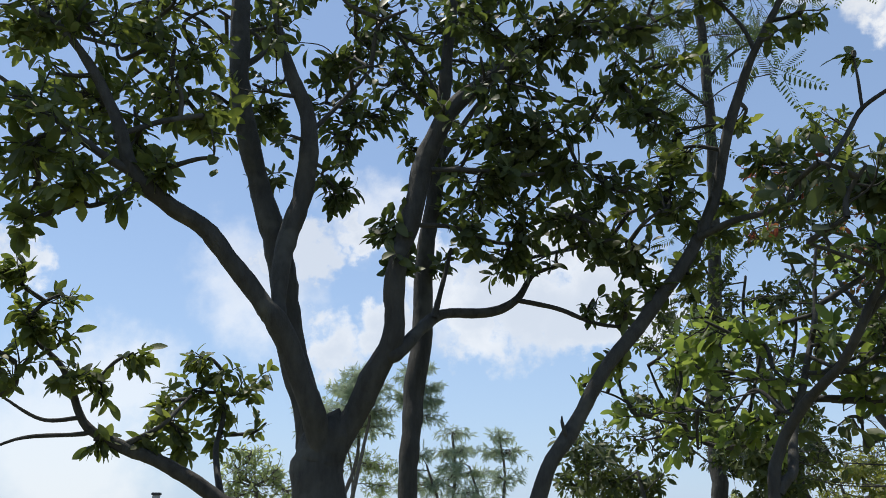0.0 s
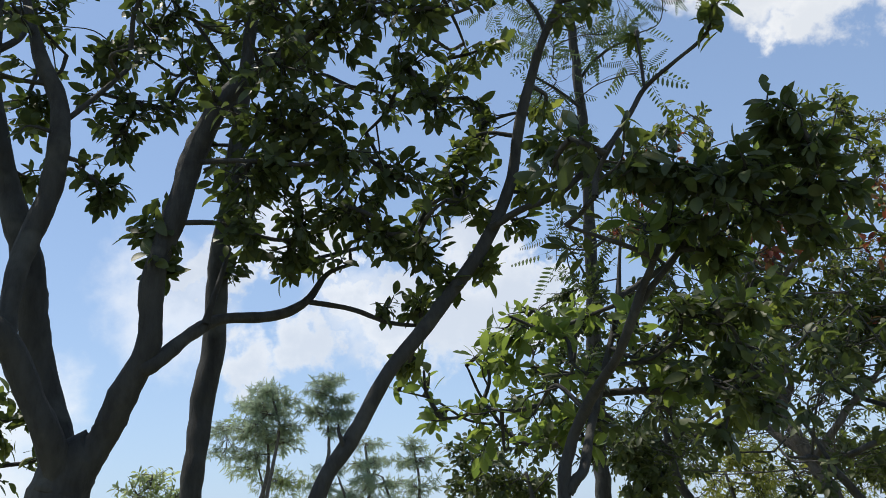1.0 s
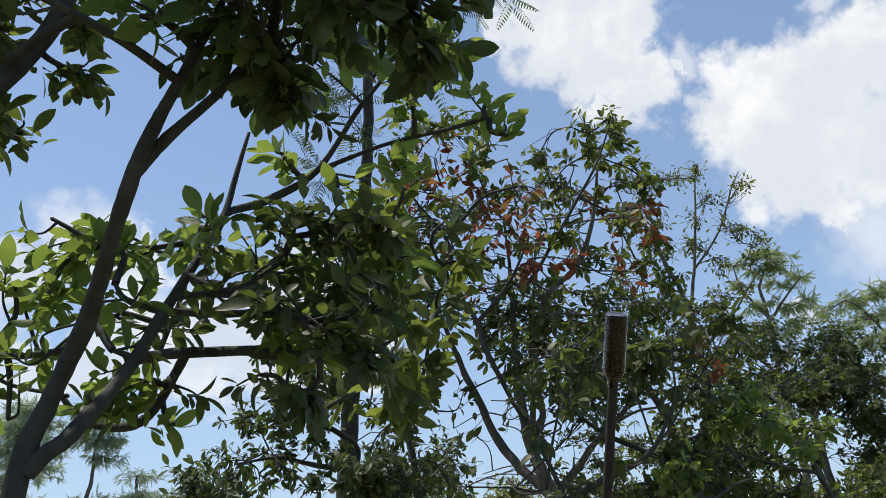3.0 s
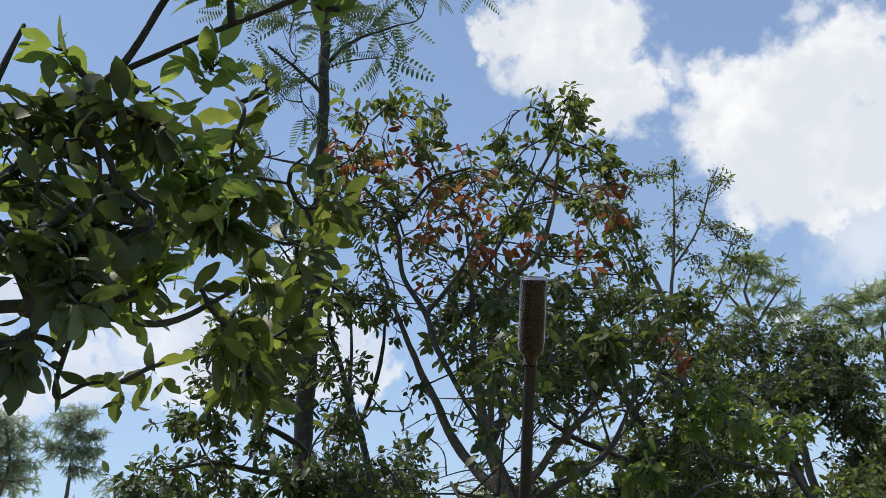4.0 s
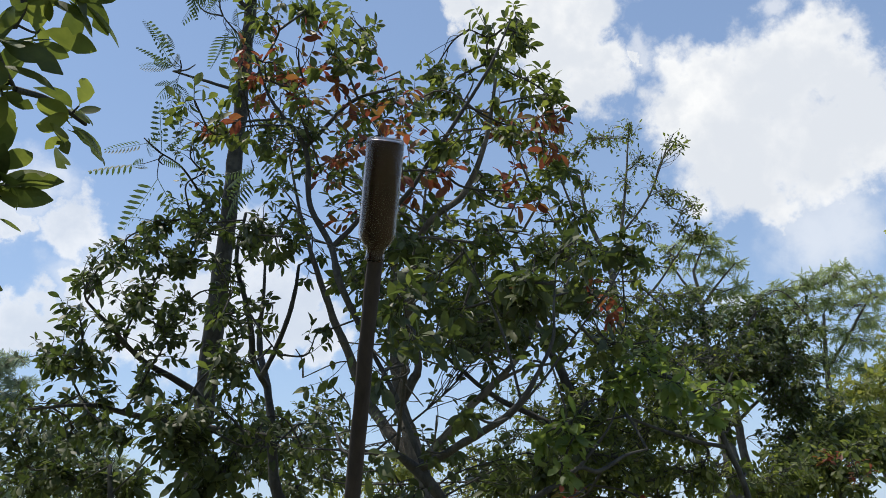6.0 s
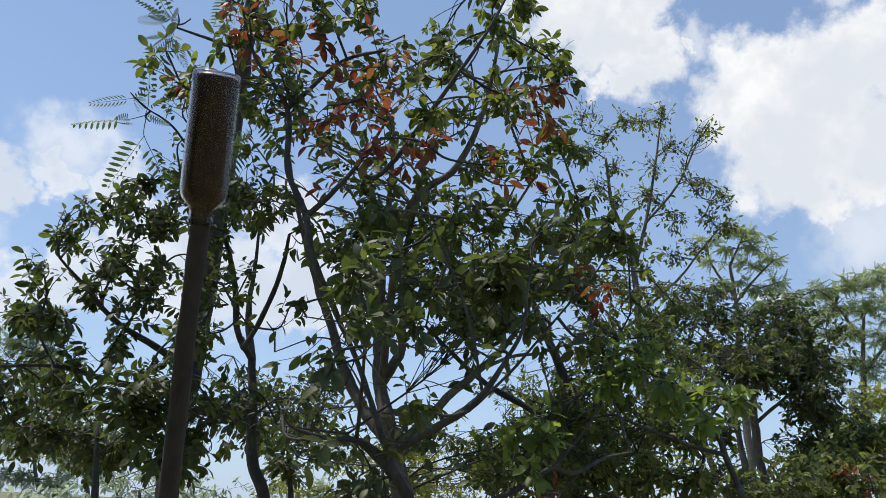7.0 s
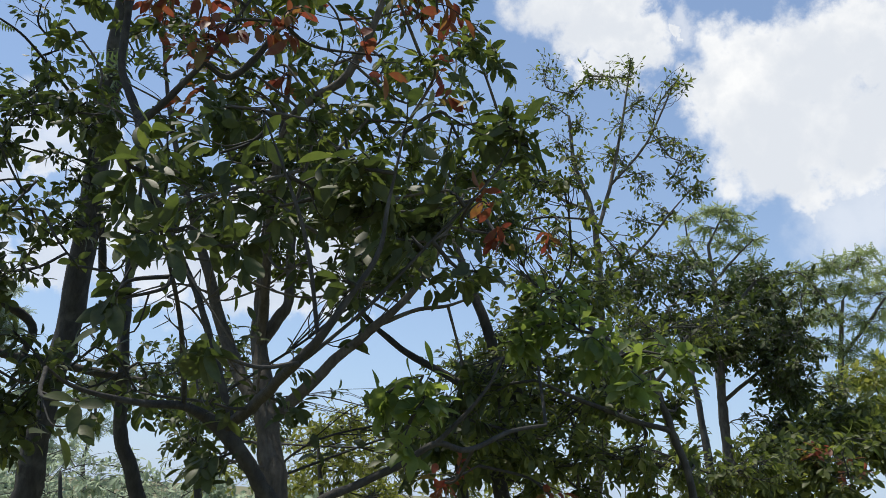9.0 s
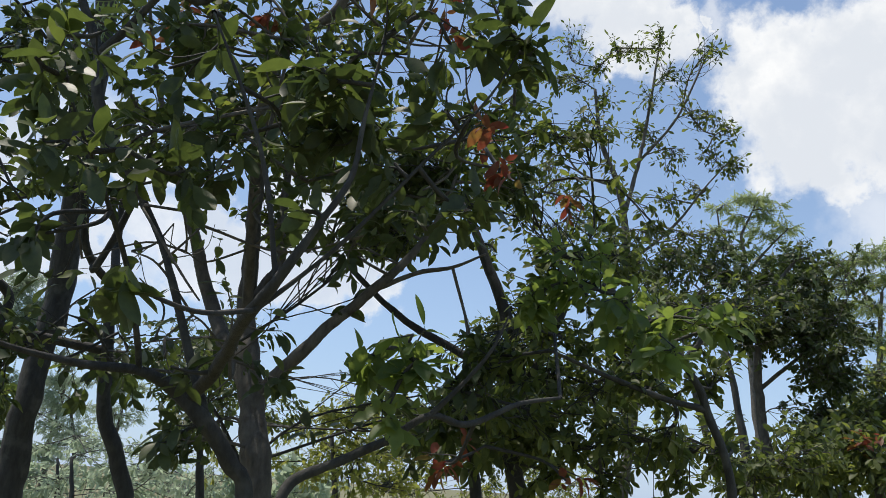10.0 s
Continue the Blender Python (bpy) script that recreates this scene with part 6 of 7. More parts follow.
dark_tree_lines.append(limb(dark_tree, "trunk", [(10.75, 8.85, 0.00, 0.112), (10.81, 8.74, 0.92, 0.081), (10.85, 8.64, 1.67, 0.055), (10.79, 8.72, 2.40, 0.054), (10.78, 8.73, 2.90, 0.048), (10.81, 8.69, 3.43, 0.039), (11.03, 8.60, 3.99, 0.027), (11.15, 8.44, 4.25, 0.017)], bark_grey, rng, 12)[1])
dark_tree_lines.append(limb(dark_tree, "branch", [(10.79, 8.72, 2.78, 0.026), (11.11, 8.49, 3.12, 0.019), (11.42, 8.26, 3.46, 0.013)], bark_grey, rng, 12)[1])
dark_tree_lines.append(limb(dark_tree, "branch", [(10.80, 8.71, 3.16, 0.023), (10.57, 8.96, 3.63, 0.017), (10.35, 9.18, 3.98, 0.010)], bark_grey, rng, 12)[1])
dark_tree_lines.append(limb(dark_tree, "stem", [(10.85, 8.65, 1.76, 0.044), (10.15, 8.68, 1.87, 0.042), (10.01, 8.81, 2.39, 0.037), (9.94, 8.89, 2.82, 0.028), (9.81, 9.01, 3.32, 0.019)], bark_grey, rng, 12)[1])
lobes = [
    (11.62, 9.02, 4.03, 0.27, 15), (10.89, 8.02, 3.92, 0.24, 15), (11.77, 8.50, 3.82, 0.26, 15), (10.92, 7.83, 3.14, 0.23, 15),
    (11.17, 8.45, 3.32, 0.25, 15), (10.57, 8.24, 3.39, 0.23, 15), (11.65, 8.70, 3.01, 0.26, 15),
    (11.29, 8.06, 2.91, 0.24, 15), (11.72, 8.90, 4.46, 0.27, 15), (11.62, 8.70, 3.75, 0.26, 15),
    (11.37, 8.37, 2.57, 0.24, 15), (11.87, 8.37, 3.54, 0.25, 15), (11.37, 9.25, 3.88, 0.27, 15), (10.34, 8.51, 3.33, 0.24, 15),
    (10.93, 9.30, 3.81, 0.27, 15), (10.06, 8.80, 3.72, 0.24, 15),
]
lobes += [
    (9.71, 8.70, 4.10, 0.23, 11), (10.35, 8.90, 4.20, 0.24, 11), (10.04, 9.42, 4.26, 0.25, 11), (9.67, 8.51, 3.30, 0.22, 11),
    (9.64, 8.81, 3.52, 0.23, 11), (10.33, 9.86, 4.11, 0.26, 11),
    (9.59, 9.32, 4.08, 0.24, 11), (10.53, 8.73, 4.06, 0.24, 11), (9.89, 9.68, 2.75, 0.24, 11),
]
lobes += [
    (10.96, 8.86, 4.07, 0.29, 11), (10.59, 8.11, 3.70, 0.27, 11), (10.60, 8.95, 3.57, 0.29, 11), (11.07, 8.79, 3.33, 0.29, 11),
    (11.05, 8.26, 3.01, 0.27, 11), (11.40, 8.11, 2.48, 0.27, 11), (11.59, 7.71, 2.22, 0.26, 11), (10.97, 8.17, 2.33, 0.26, 11),

]
lobes += [
    (11.02, 9.27, 4.63, 0.29, 10), (11.13, 8.81, 4.24, 0.27, 10), (10.92, 8.22, 3.80, 0.25, 10), (11.38, 8.29, 3.45, 0.26, 10),
    (11.43, 8.94, 3.54, 0.27, 10), (10.43, 8.62, 3.50, 0.25, 10), (12.10, 8.73, 3.01, 0.27, 10),
    (12.10, 8.53, 2.49, 0.26, 10), (11.48, 7.69, 2.61, 0.24, 10), (12.28, 7.97, 2.36, 0.25, 10),
]
lobes += [
    (10.28, 9.39, 4.49, 0.34, 5), (10.82, 9.39, 4.46, 0.38, 7), (9.52, 9.10, 3.86, 0.36, 5), (10.34, 9.52, 4.13, 0.40, 4),
    (9.68, 8.16, 3.79, 0.33, 3), (9.66, 8.90, 3.46, 0.29, 4), (10.08, 8.62, 3.44, 0.33, 5), (10.51, 8.78, 3.51, 0.38, 4),
    (10.29, 7.76, 3.39, 0.33, 4), (9.47, 8.23, 3.03, 0.25, 4), (10.48, 8.32, 3.19, 0.34, 6),
    (11.37, 8.54, 3.32, 0.27, 5), (9.98, 9.63, 2.83, 0.39, 7), (9.30, 8.95, 2.50, 0.36, 6),

]
lobes += [
    (11.19, 8.49, 4.30, 0.26, 7), (11.22, 8.12, 4.23, 0.34, 4), (11.17, 8.26, 3.98, 0.24, 4),
    (11.29, 7.89, 4.01, 0.32, 8), (10.59, 8.15, 3.55, 0.28, 8), (10.91, 7.95, 3.48, 0.30, 5),
    (11.18, 7.83, 3.74, 0.27, 6), (11.20, 8.91, 3.46, 0.36, 7), (11.22, 8.39, 3.53, 0.24, 7),
    (11.30, 8.02, 3.58, 0.31, 8), (11.51, 8.35, 3.16, 0.24, 4),

]
lobes += [
    (11.82, 8.54, 2.84, 0.23, 7), (12.39, 8.30, 3.07, 0.23, 5), (11.78, 7.74, 2.72, 0.21, 5),
    (11.11, 8.29, 2.55, 0.27, 9), (11.66, 8.29, 2.46, 0.26, 7), (11.74, 7.90, 2.60, 0.24, 4),
    (12.47, 8.05, 2.62, 0.28, 6),
]
grow(dark_tree, dark_tree_lines, lobes, rng, (MID_BLADES, leaf_deep_shade), bark_grey, size=0.95, full=2.3)

rng = np.random.default_rng(31)
far_a = thing("feathery_tree", "tall feathery tree far behind with haze-toned leaves", "tree", "trees in the distance")
far_a_lines = []
far_a_lines.append(limb(far_a, "trunk", [(-1.71, 40.42, 0.00, 0.131), (-1.02, 40.45, 3.49, 0.102), (-0.46, 40.47, 6.35, 0.079), (-0.43, 40.48, 7.37, 0.067), (-0.72, 40.47, 8.42, 0.054)], bark_grey, rng, 8)[1])
lobes = [
    (-0.83, 40.46, 8.81, 0.59, 18), (-1.39, 40.44, 8.14, 0.53, 14), (-0.15, 40.48, 8.29, 0.54, 14), (-1.65, 40.42, 7.11, 0.68, 15),
    (-0.27, 40.48, 6.99, 0.80, 21), (-0.96, 40.46, 7.63, 0.59, 15), (-2.10, 40.39, 6.85, 0.47, 10), (-3.51, 41.94, 7.22, 0.72, 14),
    (-3.06, 41.98, 6.07, 0.86, 15),
]
grow(far_a, far_a_lines, lobes, rng, (FAR_SPRAYS, leaf_haze_tint), bark_grey, twig=0.012, size=1.0, up_bias=0.0, per=(5, 8), run=0.15, droop=0.5, flat=0.4, full=1.9, spread=1.65)

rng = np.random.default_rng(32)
far_b = thing("feathery_tree", "tall feathery tree far behind with haze-toned leaves", "tree", "trees in the distance")
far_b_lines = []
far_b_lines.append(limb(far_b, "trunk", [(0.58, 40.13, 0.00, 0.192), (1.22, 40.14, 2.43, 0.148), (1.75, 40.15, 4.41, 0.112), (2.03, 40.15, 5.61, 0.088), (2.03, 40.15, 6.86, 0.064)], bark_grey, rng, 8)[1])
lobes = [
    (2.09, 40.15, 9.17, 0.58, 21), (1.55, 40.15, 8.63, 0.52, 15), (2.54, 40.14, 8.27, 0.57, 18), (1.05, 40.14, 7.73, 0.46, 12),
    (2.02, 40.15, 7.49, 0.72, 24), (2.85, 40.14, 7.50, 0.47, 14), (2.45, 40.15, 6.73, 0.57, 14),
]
grow(far_b, far_b_lines, lobes, rng, (FAR_SPRAYS, leaf_haze_tint), bark_grey, twig=0.012, size=1.0, up_bias=0.0, per=(5, 8), run=0.15, droop=0.5, flat=0.4, full=1.9, spread=1.65)

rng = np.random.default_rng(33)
far_c = thing("feathery_tree", "feathery tree far behind with haze-toned leaves", "tree", "trees in the distance")
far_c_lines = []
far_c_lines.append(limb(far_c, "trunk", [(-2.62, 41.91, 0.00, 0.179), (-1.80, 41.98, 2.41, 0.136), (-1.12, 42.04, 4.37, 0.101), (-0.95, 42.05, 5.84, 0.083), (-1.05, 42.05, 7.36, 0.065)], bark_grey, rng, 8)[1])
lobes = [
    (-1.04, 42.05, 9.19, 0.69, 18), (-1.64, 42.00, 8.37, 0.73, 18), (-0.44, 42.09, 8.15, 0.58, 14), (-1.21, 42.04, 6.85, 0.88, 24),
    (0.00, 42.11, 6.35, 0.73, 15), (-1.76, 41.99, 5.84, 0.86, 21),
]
grow(far_c, far_c_lines, lobes, rng, (FAR_SPRAYS, leaf_haze_tint), bark_grey, twig=0.012, size=1.0, up_bias=0.0, per=(5, 8), run=0.15, droop=0.5, flat=0.4, full=1.9, spread=1.65)

rng = np.random.default_rng(34)
far_d = thing("feathery_tree", "feathery tree with tiered branches far behind", "tree", "trees in the distance")
far_d_lines = []
far_d_lines.append(limb(far_d, "trunk", [(4.30, 44.79, 0.00, 0.172), (4.25, 44.80, 1.29, 0.137), (4.20, 44.80, 2.35, 0.109), (4.40, 44.78, 4.29, 0.087), (4.23, 44.80, 6.29, 0.064)], bark_grey, rng, 8)[1])
far_d_lines.append(limb(far_d, "trunk", [(7.39, 44.39, 0.00, 0.147), (7.16, 44.43, 1.28, 0.117), (6.97, 44.46, 2.34, 0.093), (7.13, 44.43, 4.12, 0.071), (6.91, 44.47, 5.96, 0.048)], bark_grey, rng, 8)[1])
lobes = [
    (4.23, 44.80, 6.45, 0.71, 15), (3.74, 44.84, 5.36, 0.70, 14), (4.85, 44.74, 5.36, 0.70, 14), (4.21, 44.80, 4.14, 1.07, 27),
    (6.92, 44.46, 6.27, 0.70, 15), (6.43, 44.54, 5.35, 0.70, 14), (7.52, 44.37, 5.34, 0.70, 14), (6.86, 44.47, 3.97, 1.07, 27),
    (2.64, 44.92, 3.54, 1.07, 21), (5.44, 44.67, 2.93, 1.25, 24),
]
grow(far_d, far_d_lines, lobes, rng, (FAR_SPRAYS, leaf_haze_tint), bark_grey, twig=0.012, size=1.0, up_bias=0.0, per=(5, 8), run=0.15, droop=0.5, flat=0.4, full=1.9, spread=1.65)

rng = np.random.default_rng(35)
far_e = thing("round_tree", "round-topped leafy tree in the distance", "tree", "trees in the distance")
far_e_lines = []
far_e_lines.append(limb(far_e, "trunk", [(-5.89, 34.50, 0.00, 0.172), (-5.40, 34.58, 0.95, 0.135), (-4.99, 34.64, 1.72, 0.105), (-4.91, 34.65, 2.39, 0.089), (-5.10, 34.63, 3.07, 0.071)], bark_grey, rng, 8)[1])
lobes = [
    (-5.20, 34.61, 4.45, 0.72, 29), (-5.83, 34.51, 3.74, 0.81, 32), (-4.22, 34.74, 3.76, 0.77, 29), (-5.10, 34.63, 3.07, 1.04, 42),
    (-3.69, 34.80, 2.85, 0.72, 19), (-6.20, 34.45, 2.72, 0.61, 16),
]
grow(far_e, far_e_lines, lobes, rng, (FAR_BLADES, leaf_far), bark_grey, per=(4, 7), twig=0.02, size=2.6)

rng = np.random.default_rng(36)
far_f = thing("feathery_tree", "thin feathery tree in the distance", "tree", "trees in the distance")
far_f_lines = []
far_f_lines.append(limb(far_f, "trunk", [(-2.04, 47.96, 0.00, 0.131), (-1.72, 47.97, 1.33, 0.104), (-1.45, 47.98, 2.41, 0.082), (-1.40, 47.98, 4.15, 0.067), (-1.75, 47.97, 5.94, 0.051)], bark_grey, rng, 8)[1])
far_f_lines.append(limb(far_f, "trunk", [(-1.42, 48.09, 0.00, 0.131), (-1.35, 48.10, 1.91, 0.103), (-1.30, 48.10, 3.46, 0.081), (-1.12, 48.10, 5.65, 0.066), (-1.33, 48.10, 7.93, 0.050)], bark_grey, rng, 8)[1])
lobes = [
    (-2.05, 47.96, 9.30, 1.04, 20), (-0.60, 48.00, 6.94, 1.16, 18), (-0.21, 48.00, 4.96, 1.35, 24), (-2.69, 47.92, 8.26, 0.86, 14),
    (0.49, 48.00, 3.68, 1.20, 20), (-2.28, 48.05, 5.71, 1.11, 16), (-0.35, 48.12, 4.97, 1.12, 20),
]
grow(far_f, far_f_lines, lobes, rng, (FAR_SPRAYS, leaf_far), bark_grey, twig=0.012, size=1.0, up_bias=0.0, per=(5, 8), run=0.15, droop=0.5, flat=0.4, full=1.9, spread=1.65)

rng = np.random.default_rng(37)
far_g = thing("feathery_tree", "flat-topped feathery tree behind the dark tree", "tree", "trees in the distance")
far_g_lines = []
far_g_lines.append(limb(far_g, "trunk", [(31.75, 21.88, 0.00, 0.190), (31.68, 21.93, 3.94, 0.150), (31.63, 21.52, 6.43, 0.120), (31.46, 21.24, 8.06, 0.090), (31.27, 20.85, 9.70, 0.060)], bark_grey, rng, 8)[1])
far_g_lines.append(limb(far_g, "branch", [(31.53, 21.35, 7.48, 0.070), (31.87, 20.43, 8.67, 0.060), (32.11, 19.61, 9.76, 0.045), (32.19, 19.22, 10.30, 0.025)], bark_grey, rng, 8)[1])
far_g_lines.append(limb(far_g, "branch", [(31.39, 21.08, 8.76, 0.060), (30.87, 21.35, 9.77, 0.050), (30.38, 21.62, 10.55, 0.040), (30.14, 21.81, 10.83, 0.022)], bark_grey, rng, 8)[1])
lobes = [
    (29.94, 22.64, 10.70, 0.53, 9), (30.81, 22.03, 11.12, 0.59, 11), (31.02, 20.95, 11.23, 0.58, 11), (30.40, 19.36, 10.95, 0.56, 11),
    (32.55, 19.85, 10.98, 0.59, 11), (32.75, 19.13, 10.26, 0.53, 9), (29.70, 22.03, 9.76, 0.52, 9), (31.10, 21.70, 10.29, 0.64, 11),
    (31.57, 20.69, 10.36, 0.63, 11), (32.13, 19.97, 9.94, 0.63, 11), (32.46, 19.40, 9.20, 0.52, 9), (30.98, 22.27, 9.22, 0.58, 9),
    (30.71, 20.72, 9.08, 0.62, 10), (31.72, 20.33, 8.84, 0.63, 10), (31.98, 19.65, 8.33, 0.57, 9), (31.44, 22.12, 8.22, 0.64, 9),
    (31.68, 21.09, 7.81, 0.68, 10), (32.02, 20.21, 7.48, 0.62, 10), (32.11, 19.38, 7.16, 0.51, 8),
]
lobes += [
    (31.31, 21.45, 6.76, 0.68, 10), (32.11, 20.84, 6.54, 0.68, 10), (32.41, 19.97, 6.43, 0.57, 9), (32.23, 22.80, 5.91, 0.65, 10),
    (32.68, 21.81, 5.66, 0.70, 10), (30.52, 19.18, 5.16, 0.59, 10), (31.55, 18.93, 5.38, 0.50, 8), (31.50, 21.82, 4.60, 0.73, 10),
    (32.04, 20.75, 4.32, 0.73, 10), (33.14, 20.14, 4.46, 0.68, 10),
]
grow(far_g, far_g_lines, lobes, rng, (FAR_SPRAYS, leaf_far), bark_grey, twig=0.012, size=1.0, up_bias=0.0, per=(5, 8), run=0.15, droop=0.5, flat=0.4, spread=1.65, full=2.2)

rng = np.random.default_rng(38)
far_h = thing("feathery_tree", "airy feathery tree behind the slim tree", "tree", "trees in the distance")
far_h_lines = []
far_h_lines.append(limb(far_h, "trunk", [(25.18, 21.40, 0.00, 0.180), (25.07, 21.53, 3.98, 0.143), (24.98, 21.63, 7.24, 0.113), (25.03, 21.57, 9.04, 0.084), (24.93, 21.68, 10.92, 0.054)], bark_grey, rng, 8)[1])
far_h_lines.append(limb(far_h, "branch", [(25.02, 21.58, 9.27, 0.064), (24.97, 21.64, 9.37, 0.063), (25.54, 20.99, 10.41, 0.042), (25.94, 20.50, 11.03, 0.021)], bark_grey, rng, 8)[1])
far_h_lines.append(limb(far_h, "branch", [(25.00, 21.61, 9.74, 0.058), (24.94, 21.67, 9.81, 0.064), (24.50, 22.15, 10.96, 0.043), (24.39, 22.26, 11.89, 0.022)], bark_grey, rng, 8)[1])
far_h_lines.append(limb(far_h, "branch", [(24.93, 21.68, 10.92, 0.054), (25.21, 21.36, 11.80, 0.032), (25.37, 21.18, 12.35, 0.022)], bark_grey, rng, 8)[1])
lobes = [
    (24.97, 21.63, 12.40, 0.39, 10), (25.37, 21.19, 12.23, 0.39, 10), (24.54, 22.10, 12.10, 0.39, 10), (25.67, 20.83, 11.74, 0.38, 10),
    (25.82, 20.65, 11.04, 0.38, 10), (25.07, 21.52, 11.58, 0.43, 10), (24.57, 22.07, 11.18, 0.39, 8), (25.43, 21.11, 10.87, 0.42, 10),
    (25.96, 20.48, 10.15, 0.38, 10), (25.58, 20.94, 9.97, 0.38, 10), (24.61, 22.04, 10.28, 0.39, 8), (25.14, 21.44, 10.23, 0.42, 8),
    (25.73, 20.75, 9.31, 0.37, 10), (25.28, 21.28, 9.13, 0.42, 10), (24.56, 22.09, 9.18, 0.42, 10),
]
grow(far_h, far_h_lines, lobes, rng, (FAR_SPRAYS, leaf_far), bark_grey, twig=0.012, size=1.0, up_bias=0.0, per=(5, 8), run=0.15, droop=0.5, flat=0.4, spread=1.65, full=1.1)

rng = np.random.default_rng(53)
far_j = thing("feathery_tree", "haze-paled feathery tree far behind the trunks", "tree", "trees in the distance")
far_j_lines = []
far_j_lines.append(limb(far_j, "trunk", [(1.20, 39.58, 0.00, 0.166), (3.35, 39.60, 0.88, 0.094), (3.04, 39.61, 2.56, 0.071), (2.47, 39.61, 4.26, 0.048)], bark_grey, rng, 8)[1])
far_j_lines.append(limb(far_j, "trunk", [(3.24, 39.60, 0.00, 0.166), (4.36, 39.56, 0.53, 0.128), (5.28, 39.52, 0.97, 0.096), (5.06, 39.53, 2.58, 0.073), (4.58, 39.56, 4.21, 0.049)], bark_grey, rng, 8)[1])
lobes = [
    (1.93, 39.60, 4.80, 0.53, 9), (1.68, 39.60, 3.95, 0.57, 12), (2.65, 39.61, 3.34, 0.62, 14), (2.25, 39.61, 2.17, 0.66, 15),
    (3.34, 39.60, 2.01, 0.62, 12), (4.20, 39.58, 5.02, 0.54, 10), (3.81, 39.59, 4.14, 0.54, 10), (4.96, 39.54, 4.00, 0.59, 12),
    (4.46, 39.56, 3.01, 0.68, 15), (5.47, 39.50, 2.37, 0.63, 12), (4.24, 39.57, 1.83, 0.62, 12),
]
grow(far_j, far_j_lines, lobes, rng, (FAR_SPRAYS, leaf_haze_tint), bark_grey, twig=0.012, size=1.0, up_bias=0.0, per=(5, 8), run=0.15, droop=0.5, flat=0.4, full=1.9, spread=1.65)

rng = np.random.default_rng(39)
far_i = thing("round_tree", "yellow-green leafy tree at the edge of the grove", "tree", "trees in the distance")
far_i_lines = []
far_i_lines.append(limb(far_i, "trunk", [(14.78, 7.43, 0.00, 0.168), (14.55, 7.88, 1.10, 0.127), (14.36, 8.26, 2.00, 0.094), (14.51, 7.98, 3.41, 0.066), (14.62, 7.77, 4.94, 0.037)], bark_grey, rng, 8)[1])
far_i_lines.append(limb(far_i, "branch", [(14.56, 7.87, 4.17, 0.041), (14.56, 7.88, 4.20, 0.045), (14.51, 7.98, 4.98, 0.037), (14.57, 7.87, 5.95, 0.019)], bark_grey, rng, 8)[1])
far_i_lines.append(limb(far_i, "branch", [(14.60, 7.81, 4.56, 0.046), (14.79, 7.41, 5.24, 0.037), (14.91, 7.16, 6.06, 0.019)], bark_grey, rng, 8)[1])
lobes = [
    (14.74, 7.92, 6.21, 0.22, 14), (15.05, 7.75, 6.15, 0.26, 14), (15.76, 7.78, 6.22, 0.30, 14), (15.15, 8.34, 5.99, 0.25, 14),
    (14.64, 7.75, 5.60, 0.28, 14), (15.31, 7.73, 5.62, 0.31, 14), (14.91, 8.16, 5.39, 0.24, 12), (15.33, 8.03, 5.26, 0.31, 14),
    (14.94, 7.48, 5.09, 0.32, 14), (15.25, 8.43, 4.96, 0.27, 12), (15.44, 8.13, 4.79, 0.33, 14), (16.03, 7.98, 4.88, 0.37, 14),
    (15.19, 8.85, 4.40, 0.27, 12), (15.41, 8.56, 4.45, 0.31, 14), (15.00, 7.94, 4.17, 0.34, 14), (15.71, 9.41, 4.16, 0.28, 12),
    (14.63, 8.45, 3.78, 0.32, 14), (15.75, 8.61, 3.86, 0.36, 14), (15.50, 7.98, 3.85, 0.37, 14),
]
lobes += [
    (14.77, 9.02, 3.54, 0.26, 12), (15.01, 8.79, 3.42, 0.33, 14), (15.20, 8.48, 3.28, 0.35, 14), (15.71, 8.28, 3.35, 0.38, 14),
    (15.01, 9.26, 3.10, 0.29, 12), (15.70, 9.21, 3.02, 0.37, 14), (14.89, 8.31, 2.77, 0.36, 14), (15.00, 9.43, 2.60, 0.31, 12),
    (14.94, 8.95, 2.45, 0.35, 14), (15.67, 8.87, 2.39, 0.38, 14), (14.98, 7.96, 2.56, 0.38, 14), (15.58, 7.63, 4.25, 0.39, 14),
    (15.82, 7.90, 3.39, 0.40, 14), (15.09, 7.07, 5.37, 0.34, 14),
]
grow(far_i, far_i_lines, lobes, rng, (MID_BLADES, leaf_olive), bark_grey, flat=0.8, spread=1.25, full=2.4, size=1.3)

rng = np.random.default_rng(41)
bush_a = thing("leafy_bush", "green leafy bush low behind the grove", "bush", "bushes behind")
bush_a_lines = []
bush_a_lines.append(limb(bush_a, "stem", [(5.02, 9.57, 0.00, 0.050), (5.12, 9.57, 1.12, 0.040), (5.02, 9.67, 2.02, 0.020)], bark_dark, rng, 8)[1])
lobes = [
    (5.02, 11.02, 2.38, 0.35, 14), (5.24, 10.35, 2.38, 0.33, 14), (4.89, 8.42, 2.34, 0.27, 10),
    (4.96, 9.63, 1.94, 0.30, 14), (4.69, 10.42, 2.66, 0.33, 14), (5.14, 10.68, 2.76, 0.34, 14),
    (5.03, 9.05, 2.66, 0.29, 14), (5.03, 11.08, 2.18, 0.35, 14), (5.80, 10.65, 2.20, 0.35, 14),
]
grow(bush_a, bush_a_lines, lobes, rng, (MID_BLADES, leaf_deep_shade), bark_dark, full=2.1, size=1.05)

rng = np.random.default_rng(42)
bush_b = thing("leafy_bush", "dense dark bush under the trees", "bush", "bushes behind")
bush_b_lines = []
